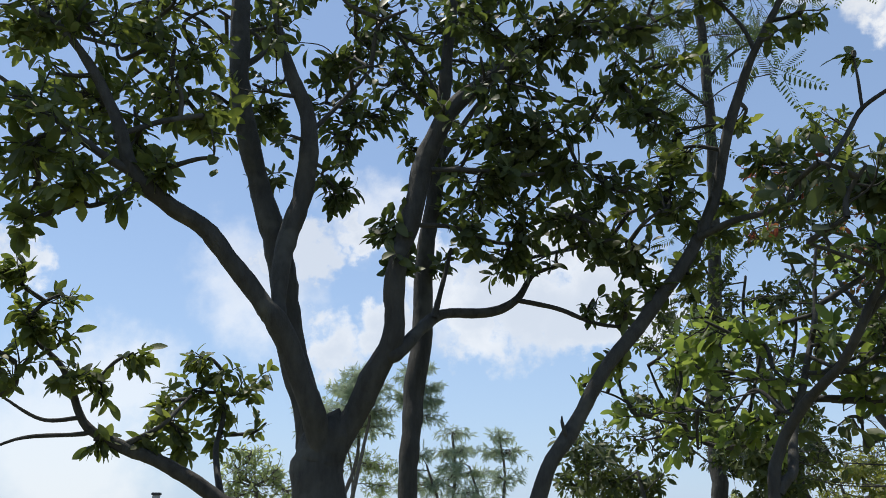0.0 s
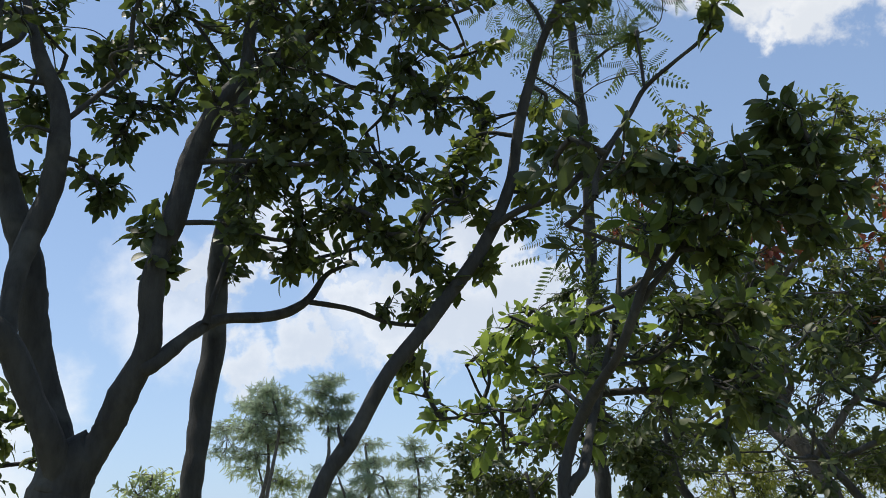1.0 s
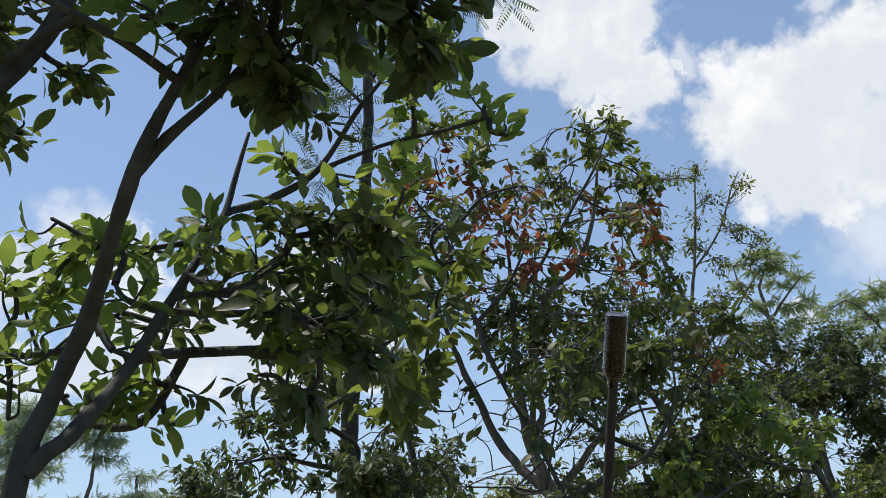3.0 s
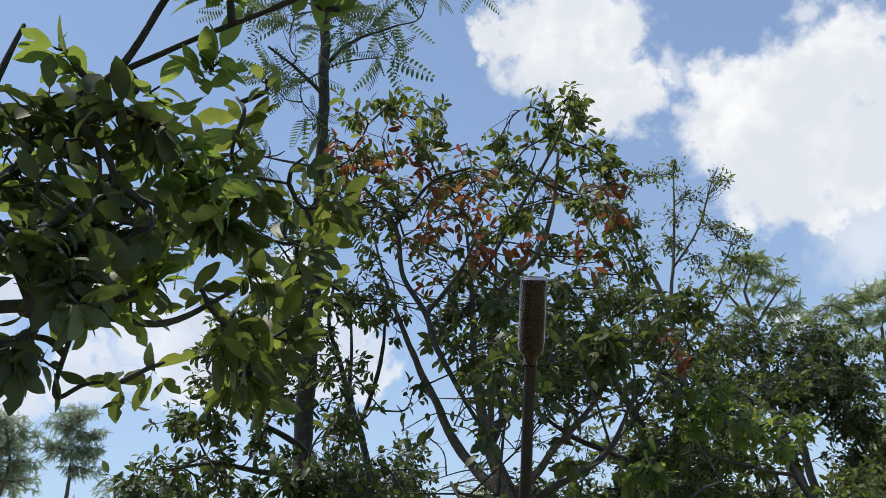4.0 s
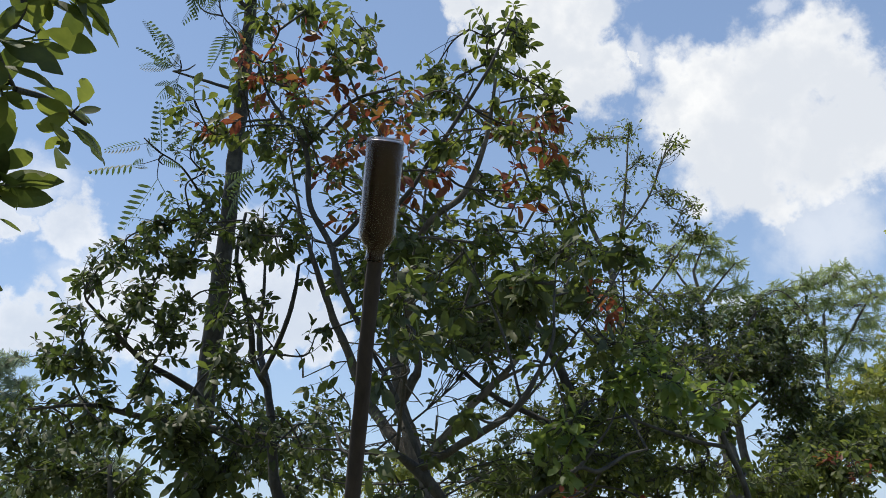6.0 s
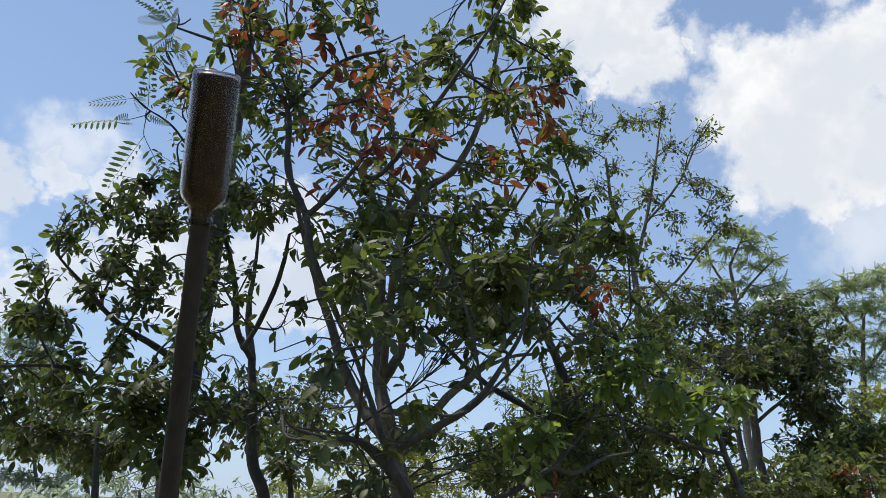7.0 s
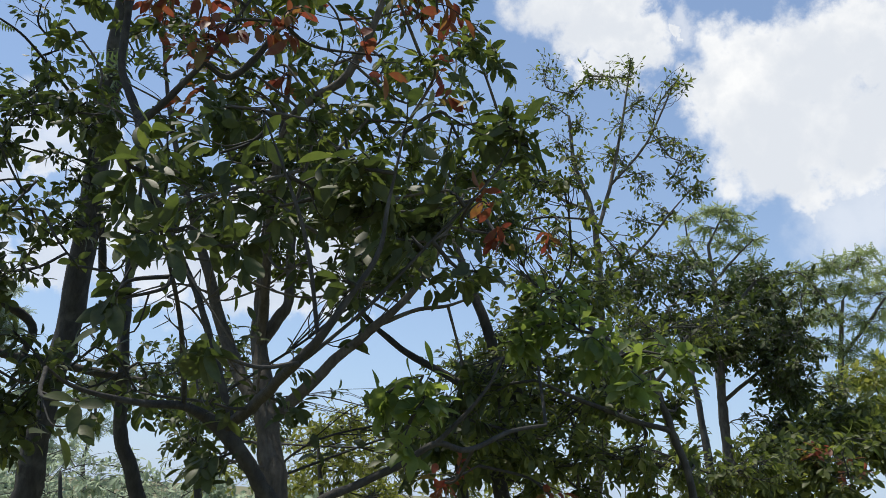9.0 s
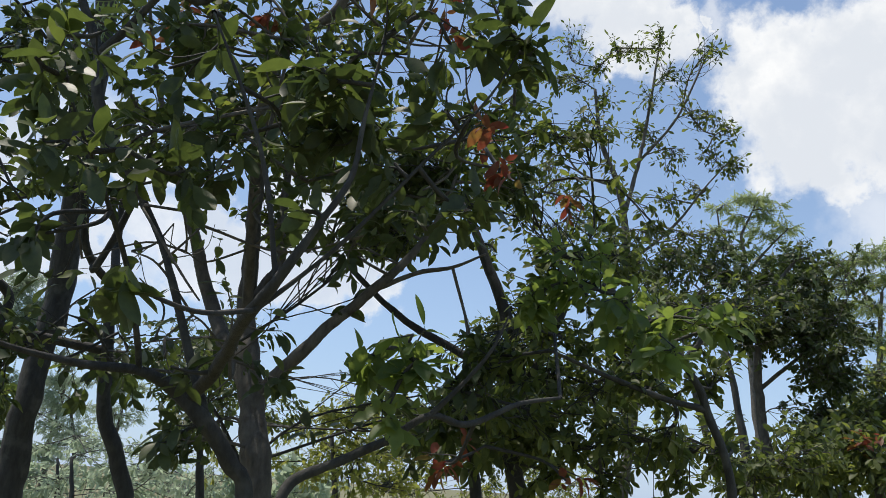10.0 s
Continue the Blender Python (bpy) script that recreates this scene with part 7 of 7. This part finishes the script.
bush_b_lines.append(limb(bush_b, "stem", [(6.09, 6.72, 0.00, 0.050), (6.19, 6.72, 1.16, 0.040), (6.09, 6.82, 2.10, 0.020)], bark_dark, rng, 8)[1])
lobes = [
    (6.61, 7.40, 2.48, 0.30, 14), (6.59, 6.93, 2.20, 0.28, 14), (6.54, 7.80, 1.93, 0.31, 14), (6.57, 7.14, 1.87, 0.28, 14),
    (7.00, 6.86, 2.29, 0.29, 14), (5.87, 5.75, 1.76, 0.22, 14),
]
grow(bush_b, bush_b_lines, lobes, rng, (MID_BLADES, leaf_green), bark_dark, size=0.85, full=1.7)

rng = np.random.default_rng(43)
bush_c = thing("leafy_bush", "green bush at the edge of the grove", "bush", "bushes behind")
bush_c_lines = []
bush_c_lines.append(limb(bush_c, "stem", [(8.65, 7.05, 0.00, 0.050), (8.75, 7.05, 1.54, 0.040), (8.65, 7.15, 2.77, 0.020)], bark_dark, rng, 8)[1])
lobes = [
    (8.54, 7.83, 3.21, 0.34, 15), (7.35, 6.44, 2.59, 0.27, 15), (7.09, 6.60, 2.26, 0.26, 15),
    (7.57, 6.99, 1.90, 0.28, 15), (9.06, 7.72, 2.07, 0.33, 15), (8.53, 6.81, 1.81, 0.29, 15),
    (8.81, 6.62, 1.95, 0.28, 15), (9.80, 7.80, 3.40, 0.36, 15),
]
grow(bush_c, bush_c_lines, lobes, rng, (MID_BLADES, leaf_green), bark_dark, size=0.92, full=2.3)

rng = np.random.default_rng(44)
bush_d = thing("leafy_bush", "yellow-green bush in the sun", "bush", "bushes behind")
bush_d_lines = []
bush_d_lines.append(limb(bush_d, "stem", [(6.85, 11.37, 0.00, 0.050), (6.95, 11.37, 1.14, 0.040), (6.85, 11.47, 2.05, 0.020)], bark_dark, rng, 8)[1])
lobes = [
    (6.50, 10.70, 2.19, 0.25, 13), (6.81, 10.87, 2.36, 0.26, 13), (7.17, 11.05, 2.28, 0.26, 13), (7.09, 12.28, 1.90, 0.29, 13),
    (6.90, 10.64, 1.93, 0.25, 13), (7.74, 11.79, 1.95, 0.29, 13), (6.82, 10.67, 1.57, 0.24, 13), (7.41, 10.80, 1.54, 0.25, 13),
    (6.80, 11.77, 1.61, 0.27, 13),
]
lobes += [
    (8.19, 12.49, 2.58, 0.34, 10), (8.14, 11.28, 2.50, 0.31, 9), (6.16, 12.21, 2.18, 0.36, 6), (6.70, 12.25, 2.16, 0.38, 8),
    (6.81, 11.92, 2.12, 0.35, 5), (7.23, 11.53, 2.21, 0.34, 5), (8.06, 12.69, 2.13, 0.35, 7), (8.08, 11.77, 2.13, 0.29, 6),
    (8.63, 11.76, 2.25, 0.33, 10), (8.86, 11.48, 2.29, 0.37, 5), (9.50, 11.42, 2.41, 0.31, 9), (5.77, 13.08, 1.76, 0.39, 7),
    (5.83, 12.18, 1.77, 0.29, 5), (6.37, 12.70, 1.70, 0.30, 9), (6.83, 12.40, 1.73, 0.37, 4), (7.07, 11.73, 1.79, 0.27, 9),
    (7.15, 11.14, 1.87, 0.39, 7), (8.40, 12.56, 1.81, 0.41, 9), (8.63, 12.31, 1.96, 0.36, 8),
]
lobes += [
    (8.76, 11.84, 1.97, 0.38, 5), (8.49, 10.50, 1.88, 0.39, 5), (9.23, 10.70, 1.97, 0.33, 5),
]
lobes += [
    (8.77, 15.08, 1.57, 0.31, 6), (9.20, 15.26, 1.60, 0.36, 10), (9.43, 15.13, 1.63, 0.33, 7), (9.97, 13.21, 1.57, 0.41, 7),
    (11.12, 13.50, 1.77, 0.32, 10), (11.91, 13.62, 1.81, 0.37, 7), (11.67, 12.74, 1.82, 0.41, 9), (8.76, 14.72, 1.38, 0.45, 6),
    (9.06, 14.15, 1.38, 0.43, 9), (9.08, 13.69, 1.57, 0.40, 9), (9.71, 14.11, 1.33, 0.42, 6), (9.87, 13.01, 1.39, 0.36, 8),
    (10.49, 13.54, 1.31, 0.43, 6), (11.26, 13.07, 1.43, 0.29, 8), (11.90, 13.44, 1.46, 0.41, 10),
]
grow(bush_d, bush_d_lines, lobes, rng, (MID_BLADES, leaf_olive), bark_dark, size=0.9, full=2.2)
lobes = [
    (9.16, 11.51, 3.59, 0.43, 4), (9.53, 11.16, 3.80, 0.31, 4), (8.21, 10.61, 3.17, 0.38, 8), (8.37, 10.26, 3.02, 0.29, 4),
    (8.53, 11.12, 2.87, 0.31, 7), (8.73, 10.80, 2.81, 0.36, 6), (8.56, 9.91, 2.72, 0.29, 4), (8.24, 10.58, 2.51, 0.24, 6),
    (9.20, 11.20, 2.42, 0.30, 7), (8.31, 10.90, 2.08, 0.34, 6), (8.99, 11.36, 2.14, 0.28, 5), (8.55, 10.00, 2.02, 0.25, 4),
    (9.00, 11.55, 1.81, 0.36, 6), (8.79, 10.52, 1.80, 0.36, 4),
]
grow(bush_d, bush_d_lines, lobes, rng, (MID_BLADES, leaf_deep_shade), bark_dark, size=0.9, full=2.2)

rng = np.random.default_rng(45)
bush_e = thing("leafy_bush", "bush with some reddish young leaves", "bush", "bushes behind")
bush_e_lines = []
bush_e_lines.append(limb(bush_e, "stem", [(9.42, 6.42, 0.00, 0.050), (9.52, 6.42, 1.03, 0.040), (9.42, 6.52, 1.85, 0.020)], bark_dark, rng, 8)[1])
lobes = [
    (9.35, 6.67, 2.06, 0.20, 10), (9.42, 6.48, 1.98, 0.19, 10), (9.77, 6.47, 2.09, 0.20, 10), (9.64, 6.75, 1.82, 0.20, 10),
    (9.51, 6.32, 1.81, 0.19, 10), (9.41, 7.00, 1.89, 0.21, 10),
]
grow(bush_e, bush_e_lines, lobes, rng, (MID_BLADES, leaf_green), bark_dark, size=1.1, full=1.8)
lobes = [
    (9.35, 6.52, 2.01, 0.12, 2), (9.30, 6.24, 2.05, 0.11, 2), (9.41, 6.25, 1.85, 0.13, 2),
]
grow(bush_e, bush_e_lines, lobes, rng, (MID_BLADES, leaf_red), bark_dark, per=(3, 5), size=0.9, full=1.8)

rng = np.random.default_rng(46)
bush_f = thing("leafy_bush", "green bush at the foot of the dark tree", "bush", "bushes behind")
bush_f_lines = []
bush_f_lines.append(limb(bush_f, "stem", [(10.87, 7.83, 0.00, 0.050), (10.97, 7.83, 0.99, 0.040), (10.87, 7.93, 1.78, 0.020)], bark_dark, rng, 8)[1])
lobes = [
    (10.96, 8.75, 1.98, 0.30, 15), (10.19, 7.60, 2.15, 0.26, 15), (10.60, 7.59, 2.34, 0.27, 15), (11.21, 7.70, 2.52, 0.28, 15),
    (11.77, 7.76, 2.64, 0.29, 15), (10.12, 7.70, 1.78, 0.26, 15), (11.00, 8.00, 1.94, 0.28, 15), (10.56, 8.88, 1.78, 0.30, 15),
    (11.32, 7.20, 2.29, 0.27, 15),
]
grow(bush_f, bush_f_lines, lobes, rng, (MID_BLADES, leaf_green), bark_dark, size=1.3, full=2.0)

rng = np.random.default_rng(47)
bush_g = thing("leafy_bush", "small-leaved bush far behind the trunks", "bush", "bushes behind")
bush_g_lines = []
bush_g_lines.append(limb(bush_g, "stem", [(4.13, 16.41, 0.00, 0.050), (4.23, 16.41, 0.88, 0.040), (4.13, 16.51, 1.59, 0.020)], bark_dark, rng, 8)[1])
lobes = [
    (4.45, 17.12, 1.75, 0.45, 14), (4.84, 17.13, 1.51, 0.45, 14), (4.02, 16.31, 1.29, 0.42, 14), (5.46, 15.11, 1.56, 0.40, 14),
    (6.53, 17.55, 1.32, 0.49, 14), (4.57, 15.85, 1.17, 0.41, 14), (5.24, 15.43, 1.22, 0.41, 14), (6.92, 17.14, 1.46, 0.49, 14),
]
grow(bush_g, bush_g_lines, lobes, rng, (FAR_BLADES, leaf_haze_tint), bark_dark, size=1.0, full=0.65)

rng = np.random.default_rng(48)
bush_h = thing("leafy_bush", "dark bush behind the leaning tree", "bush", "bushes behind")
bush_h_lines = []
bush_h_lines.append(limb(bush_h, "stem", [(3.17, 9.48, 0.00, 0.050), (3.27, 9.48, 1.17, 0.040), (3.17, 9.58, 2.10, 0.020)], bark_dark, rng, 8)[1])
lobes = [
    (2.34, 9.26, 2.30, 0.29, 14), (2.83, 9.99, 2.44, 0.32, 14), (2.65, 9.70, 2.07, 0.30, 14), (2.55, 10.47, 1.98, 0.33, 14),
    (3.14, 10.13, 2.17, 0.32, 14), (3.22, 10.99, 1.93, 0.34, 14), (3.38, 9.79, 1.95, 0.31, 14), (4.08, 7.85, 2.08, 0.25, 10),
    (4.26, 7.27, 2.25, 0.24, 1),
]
grow(bush_h, bush_h_lines, lobes, rng, (MID_BLADES, leaf_deep_shade), bark_dark, size=1.3, full=2.0)

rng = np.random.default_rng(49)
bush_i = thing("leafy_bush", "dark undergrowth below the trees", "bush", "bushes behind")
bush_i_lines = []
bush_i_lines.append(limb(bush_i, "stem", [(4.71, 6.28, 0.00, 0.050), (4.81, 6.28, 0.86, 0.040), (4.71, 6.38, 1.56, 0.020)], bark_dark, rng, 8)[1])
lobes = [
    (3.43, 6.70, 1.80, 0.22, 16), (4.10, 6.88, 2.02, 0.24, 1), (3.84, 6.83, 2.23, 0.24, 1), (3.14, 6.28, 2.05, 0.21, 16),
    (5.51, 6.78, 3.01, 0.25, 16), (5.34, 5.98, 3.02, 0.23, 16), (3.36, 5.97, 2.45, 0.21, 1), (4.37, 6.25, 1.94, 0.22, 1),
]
grow(bush_i, bush_i_lines, lobes, rng, (MID_BLADES, leaf_deep_shade), bark_dark, size=1.1, full=2.4)
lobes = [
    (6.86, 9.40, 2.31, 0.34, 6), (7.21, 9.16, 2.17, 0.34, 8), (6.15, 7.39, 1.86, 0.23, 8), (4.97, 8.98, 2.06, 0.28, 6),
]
grow(bush_i, bush_i_lines, lobes, rng, (MID_BLADES, leaf_deep_shade), bark_dark, size=1.3, full=2.4)
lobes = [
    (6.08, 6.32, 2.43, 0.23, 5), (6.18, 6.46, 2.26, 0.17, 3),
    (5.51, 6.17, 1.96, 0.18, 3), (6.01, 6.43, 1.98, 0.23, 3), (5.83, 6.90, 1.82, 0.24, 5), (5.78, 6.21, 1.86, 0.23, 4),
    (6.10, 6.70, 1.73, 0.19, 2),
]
grow(bush_i, bush_i_lines, lobes, rng, (MID_BLADES, leaf_deep_shade), bark_dark, size=1.25, full=2.4)

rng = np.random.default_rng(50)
bush_j = thing("leafy_bush", "haze-paled leafy bush far behind the trunks", "bush", "bushes behind")
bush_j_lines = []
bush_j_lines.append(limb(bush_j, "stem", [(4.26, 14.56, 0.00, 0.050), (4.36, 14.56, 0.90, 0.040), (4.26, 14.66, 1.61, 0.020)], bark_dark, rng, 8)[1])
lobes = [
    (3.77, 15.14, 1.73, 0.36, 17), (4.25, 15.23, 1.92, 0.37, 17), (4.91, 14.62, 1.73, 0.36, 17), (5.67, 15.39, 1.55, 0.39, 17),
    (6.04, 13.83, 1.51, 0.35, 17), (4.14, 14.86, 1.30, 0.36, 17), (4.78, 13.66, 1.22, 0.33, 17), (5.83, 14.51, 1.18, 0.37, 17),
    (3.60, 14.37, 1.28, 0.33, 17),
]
grow(bush_j, bush_j_lines, lobes, rng, (FAR_BLADES, leaf_haze_tint), bark_dark, size=0.9, full=0.65)

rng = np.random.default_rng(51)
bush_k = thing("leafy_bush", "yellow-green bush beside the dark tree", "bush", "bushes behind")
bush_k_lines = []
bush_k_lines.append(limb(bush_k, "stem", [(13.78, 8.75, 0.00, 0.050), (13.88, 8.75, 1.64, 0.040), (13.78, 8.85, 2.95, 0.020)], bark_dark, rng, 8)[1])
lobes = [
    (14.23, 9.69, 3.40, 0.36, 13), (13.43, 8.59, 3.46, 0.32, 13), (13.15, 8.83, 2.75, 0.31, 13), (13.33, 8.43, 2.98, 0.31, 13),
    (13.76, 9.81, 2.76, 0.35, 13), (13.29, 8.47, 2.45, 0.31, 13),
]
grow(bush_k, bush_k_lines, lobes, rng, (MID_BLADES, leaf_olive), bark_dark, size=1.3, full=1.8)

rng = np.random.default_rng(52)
bush_l = thing("leafy_bush", "haze-paled leafy bushes at the far edge of the grove", "bush", "bushes behind")
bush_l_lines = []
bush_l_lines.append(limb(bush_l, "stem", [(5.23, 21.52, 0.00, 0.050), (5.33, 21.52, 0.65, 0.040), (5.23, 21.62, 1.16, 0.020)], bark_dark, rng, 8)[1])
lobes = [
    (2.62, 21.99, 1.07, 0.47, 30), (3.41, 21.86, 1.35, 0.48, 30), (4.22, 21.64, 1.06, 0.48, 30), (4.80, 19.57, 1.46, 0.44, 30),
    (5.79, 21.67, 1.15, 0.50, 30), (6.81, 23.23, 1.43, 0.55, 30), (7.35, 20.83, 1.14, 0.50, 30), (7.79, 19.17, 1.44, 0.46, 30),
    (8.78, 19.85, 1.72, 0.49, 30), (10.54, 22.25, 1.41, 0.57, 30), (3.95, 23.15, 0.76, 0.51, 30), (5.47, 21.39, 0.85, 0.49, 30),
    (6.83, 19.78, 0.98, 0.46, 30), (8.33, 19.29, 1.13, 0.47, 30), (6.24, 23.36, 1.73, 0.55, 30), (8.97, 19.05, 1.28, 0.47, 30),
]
grow(bush_l, bush_l_lines, lobes, rng, (FAR_BLADES, leaf_haze_tint), bark_dark, size=2.2, flat=0.9, full=0.65)


# ---- post far off ----
post_stone, post_nt, post_out = material("pale_concrete")
post_surf = principled(post_nt, ramp(post_nt, noise_at(post_nt, 9, 5), [(0.3, (0.30, 0.31, 0.31)), (0.7, (0.44, 0.45, 0.45))]), 0.85, bump(post_nt, noise_at(post_nt, 60, 4), 0.4, 0.004))
post_nt.links.new(post_surf.outputs[0], post_out.inputs[0])
cap_metal, cap_nt, cap_out = material("dark_cap")
cap_surf = principled(cap_nt, ramp(cap_nt, noise_at(cap_nt, 14, 4), [(0.3, (0.02, 0.02, 0.022)), (0.7, (0.05, 0.05, 0.052))]), 0.7)
cap_nt.links.new(cap_surf.outputs[0], cap_out.inputs[0])
POST_X, POST_Y, POST_TOP = -5.06, 19.33, 2.22


def block(wide, low, high, edge):
    """A square block about z with softened edges."""
    bm = bmesh.new()
    bmesh.ops.create_cube(bm, size=1.0, matrix=Matrix.Translation((0, 0, (low + high) / 2)) @ Matrix.Diagonal((wide, wide, high - low, 1)))
    bmesh.ops.bevel(bm, geom=bm.edges[:], offset=edge, segments=2, affect="EDGES")
    return bm


post = thing("fence_post", "pale concrete post with a dark flat cap", "post")
post.location = (POST_X, POST_Y, 0.0)
part("shaft", block(0.15, -0.2, POST_TOP - 0.06, 0.012), post_stone, post)
part("cap", block(0.19, POST_TOP - 0.06, POST_TOP, 0.010), cap_metal, post, "dark flat cap")


# ---- bottle on its pole ----
def lathe(profile, sides):
    """A turned shape about z from (radius, height) pairs."""
    v, f = [], []
    for r, z in profile:
        for k in range(sides):
            a = 2 * math.pi * k / sides
            v.append((r * math.cos(a), r * math.sin(a), z))
    for i in range(len(profile) - 1):
        for k in range(sides):
            k2 = (k + 1) % sides
            f.append((i * sides + k, (i + 1) * sides + k, (i + 1) * sides + k2, i * sides + k2))
    return np.array(v), np.array(f)


glass, glass_nt, glass_out = material("dusty_glass")
glass_surf = principled(glass_nt, (0.80, 0.72, 0.66), 0.10)
glass_surf.inputs["Transmission Weight"].default_value = 1.0
glass_surf.inputs["IOR"].default_value = 1.36
dust = principled(glass_nt, ramp(glass_nt, noise_at(glass_nt, 25, 4), [(0.3, (0.045, 0.022, 0.018)), (0.7, (0.09, 0.045, 0.035))]), 0.9)
dust_mix = glass_nt.nodes.new("ShaderNodeMixShader")
dust_amt = glass_nt.nodes.new("ShaderNodeMapRange")
glass_nt.links.new(noise_at(glass_nt, 14, 3), dust_amt.inputs[0])
dust_amt.inputs["From Min"].default_value, dust_amt.inputs["From Max"].default_value = 0.35, 0.7
dust_amt.inputs["To Min"].default_value, dust_amt.inputs["To Max"].default_value = 0.05, 0.10
glass_nt.links.new(dust_amt.outputs[0], dust_mix.inputs[0])
glass_nt.links.new(glass_surf.outputs[0], dust_mix.inputs[1])
glass_nt.links.new(dust.outputs[0], dust_mix.inputs[2])
glass_nt.links.new(dust_mix.outputs[0], glass_out.inputs[0])
mud, mud_nt, mud_out = material("dried_mud")
mud_surf = principled(mud_nt, ramp(mud_nt, noise_at(mud_nt, 12, 3, 0.5, (1, 1, 0.5)), [(0.3, (0.028, 0.012, 0.009)), (0.7, (0.044, 0.020, 0.015))]), 0.9,
                      bump(mud_nt, noise_at(mud_nt, 60, 4), 0.2, 0.002))
mud_surf.inputs["Specular IOR Level"].default_value = 0.1
mud_nt.links.new(mud_surf.outputs[0], mud_out.inputs[0])
pole_wood, pole_nt, pole_out = material("dark_pole_wood")
pole_surf = principled(pole_nt, ramp(pole_nt, noise_at(pole_nt, 40, 5, 0.6, (1, 1, 0.12)), [(0.3, (0.018, 0.013, 0.011)), (0.7, (0.046, 0.034, 0.028))]), 0.9,
                       bump(pole_nt, noise_at(pole_nt, 80, 5, 0.6, (1, 1, 0.15)), 0.6, 0.003))
pole_nt.links.new(pole_surf.outputs[0], pole_out.inputs[0])

POLE_TOP, POLE_FOOT = Vector((2.79, 2.74, 2.15)), Vector((3.03, 3.75, 0.00))
axis = (POLE_TOP - POLE_FOOT).normalized()
stand = axis.to_track_quat("Z", "Y").to_matrix().to_4x4()
rng = np.random.default_rng(90)
pole = thing("wooden_pole", "thin dark wooden pole stuck in the ground", "pole")
pole_pts = [(*(POLE_FOOT + axis * s), r) for s, r in ((0.0, 0.020), (0.7, 0.0185), (1.3, 0.0175), (1.9, 0.0165), (2.13, 0.0160))]
pole_pts.append((*(POLE_TOP - axis * 0.10), 0.0135))
limb(pole, "shaft", pole_pts, pole_wood, rng, 12)
bottle = thing("glass_bottle", "dusty brown glass bottle upside down on a pole", "bottle")
bottle.matrix_world = Matrix.Translation(POLE_TOP) @ stand
shell = [(0.0005, -0.004), (0.020, -0.005), (0.028, -0.001), (0.033, 0.0), (0.0362, -0.003), (0.0375, -0.009), (0.0375, -0.020), (0.0366, -0.0225),
         (0.0375, -0.025), (0.0375, -0.110), (0.0375, -0.184), (0.0368, -0.194), (0.0340, -0.203), (0.0280, -0.211), (0.0218, -0.217), (0.0192, -0.224), (0.0190, -0.236),
         (0.0200, -0.238), (0.0200, -0.244), (0.0172, -0.245), (0.0170, -0.225), (0.0198, -0.219), (0.0258, -0.212), (0.0320, -0.203), (0.0346, -0.194), (0.0352, -0.184),
         (0.0352, -0.025), (0.0354, -0.0085), (0.0315, -0.0045), (0.0005, -0.0070)]
part("glass", array_mesh("glass", *lathe(shell, 40)), glass, bottle)
caked = [(0.0005, -0.0076), (0.0300, -0.0058), (0.0340, -0.0090), (0.0347, -0.018), (0.0347, -0.100), (0.0347, -0.183), (0.0335, -0.194), (0.0300, -0.203),
         (0.0235, -0.211), (0.0180, -0.217), (0.0160, -0.224), (0.0158, -0.243), (0.0005, -0.243)]
part("mud_fill", array_mesh("mud_fill", *lathe(caked, 32)), mud, bottle, "dried brown mud inside the bottle")
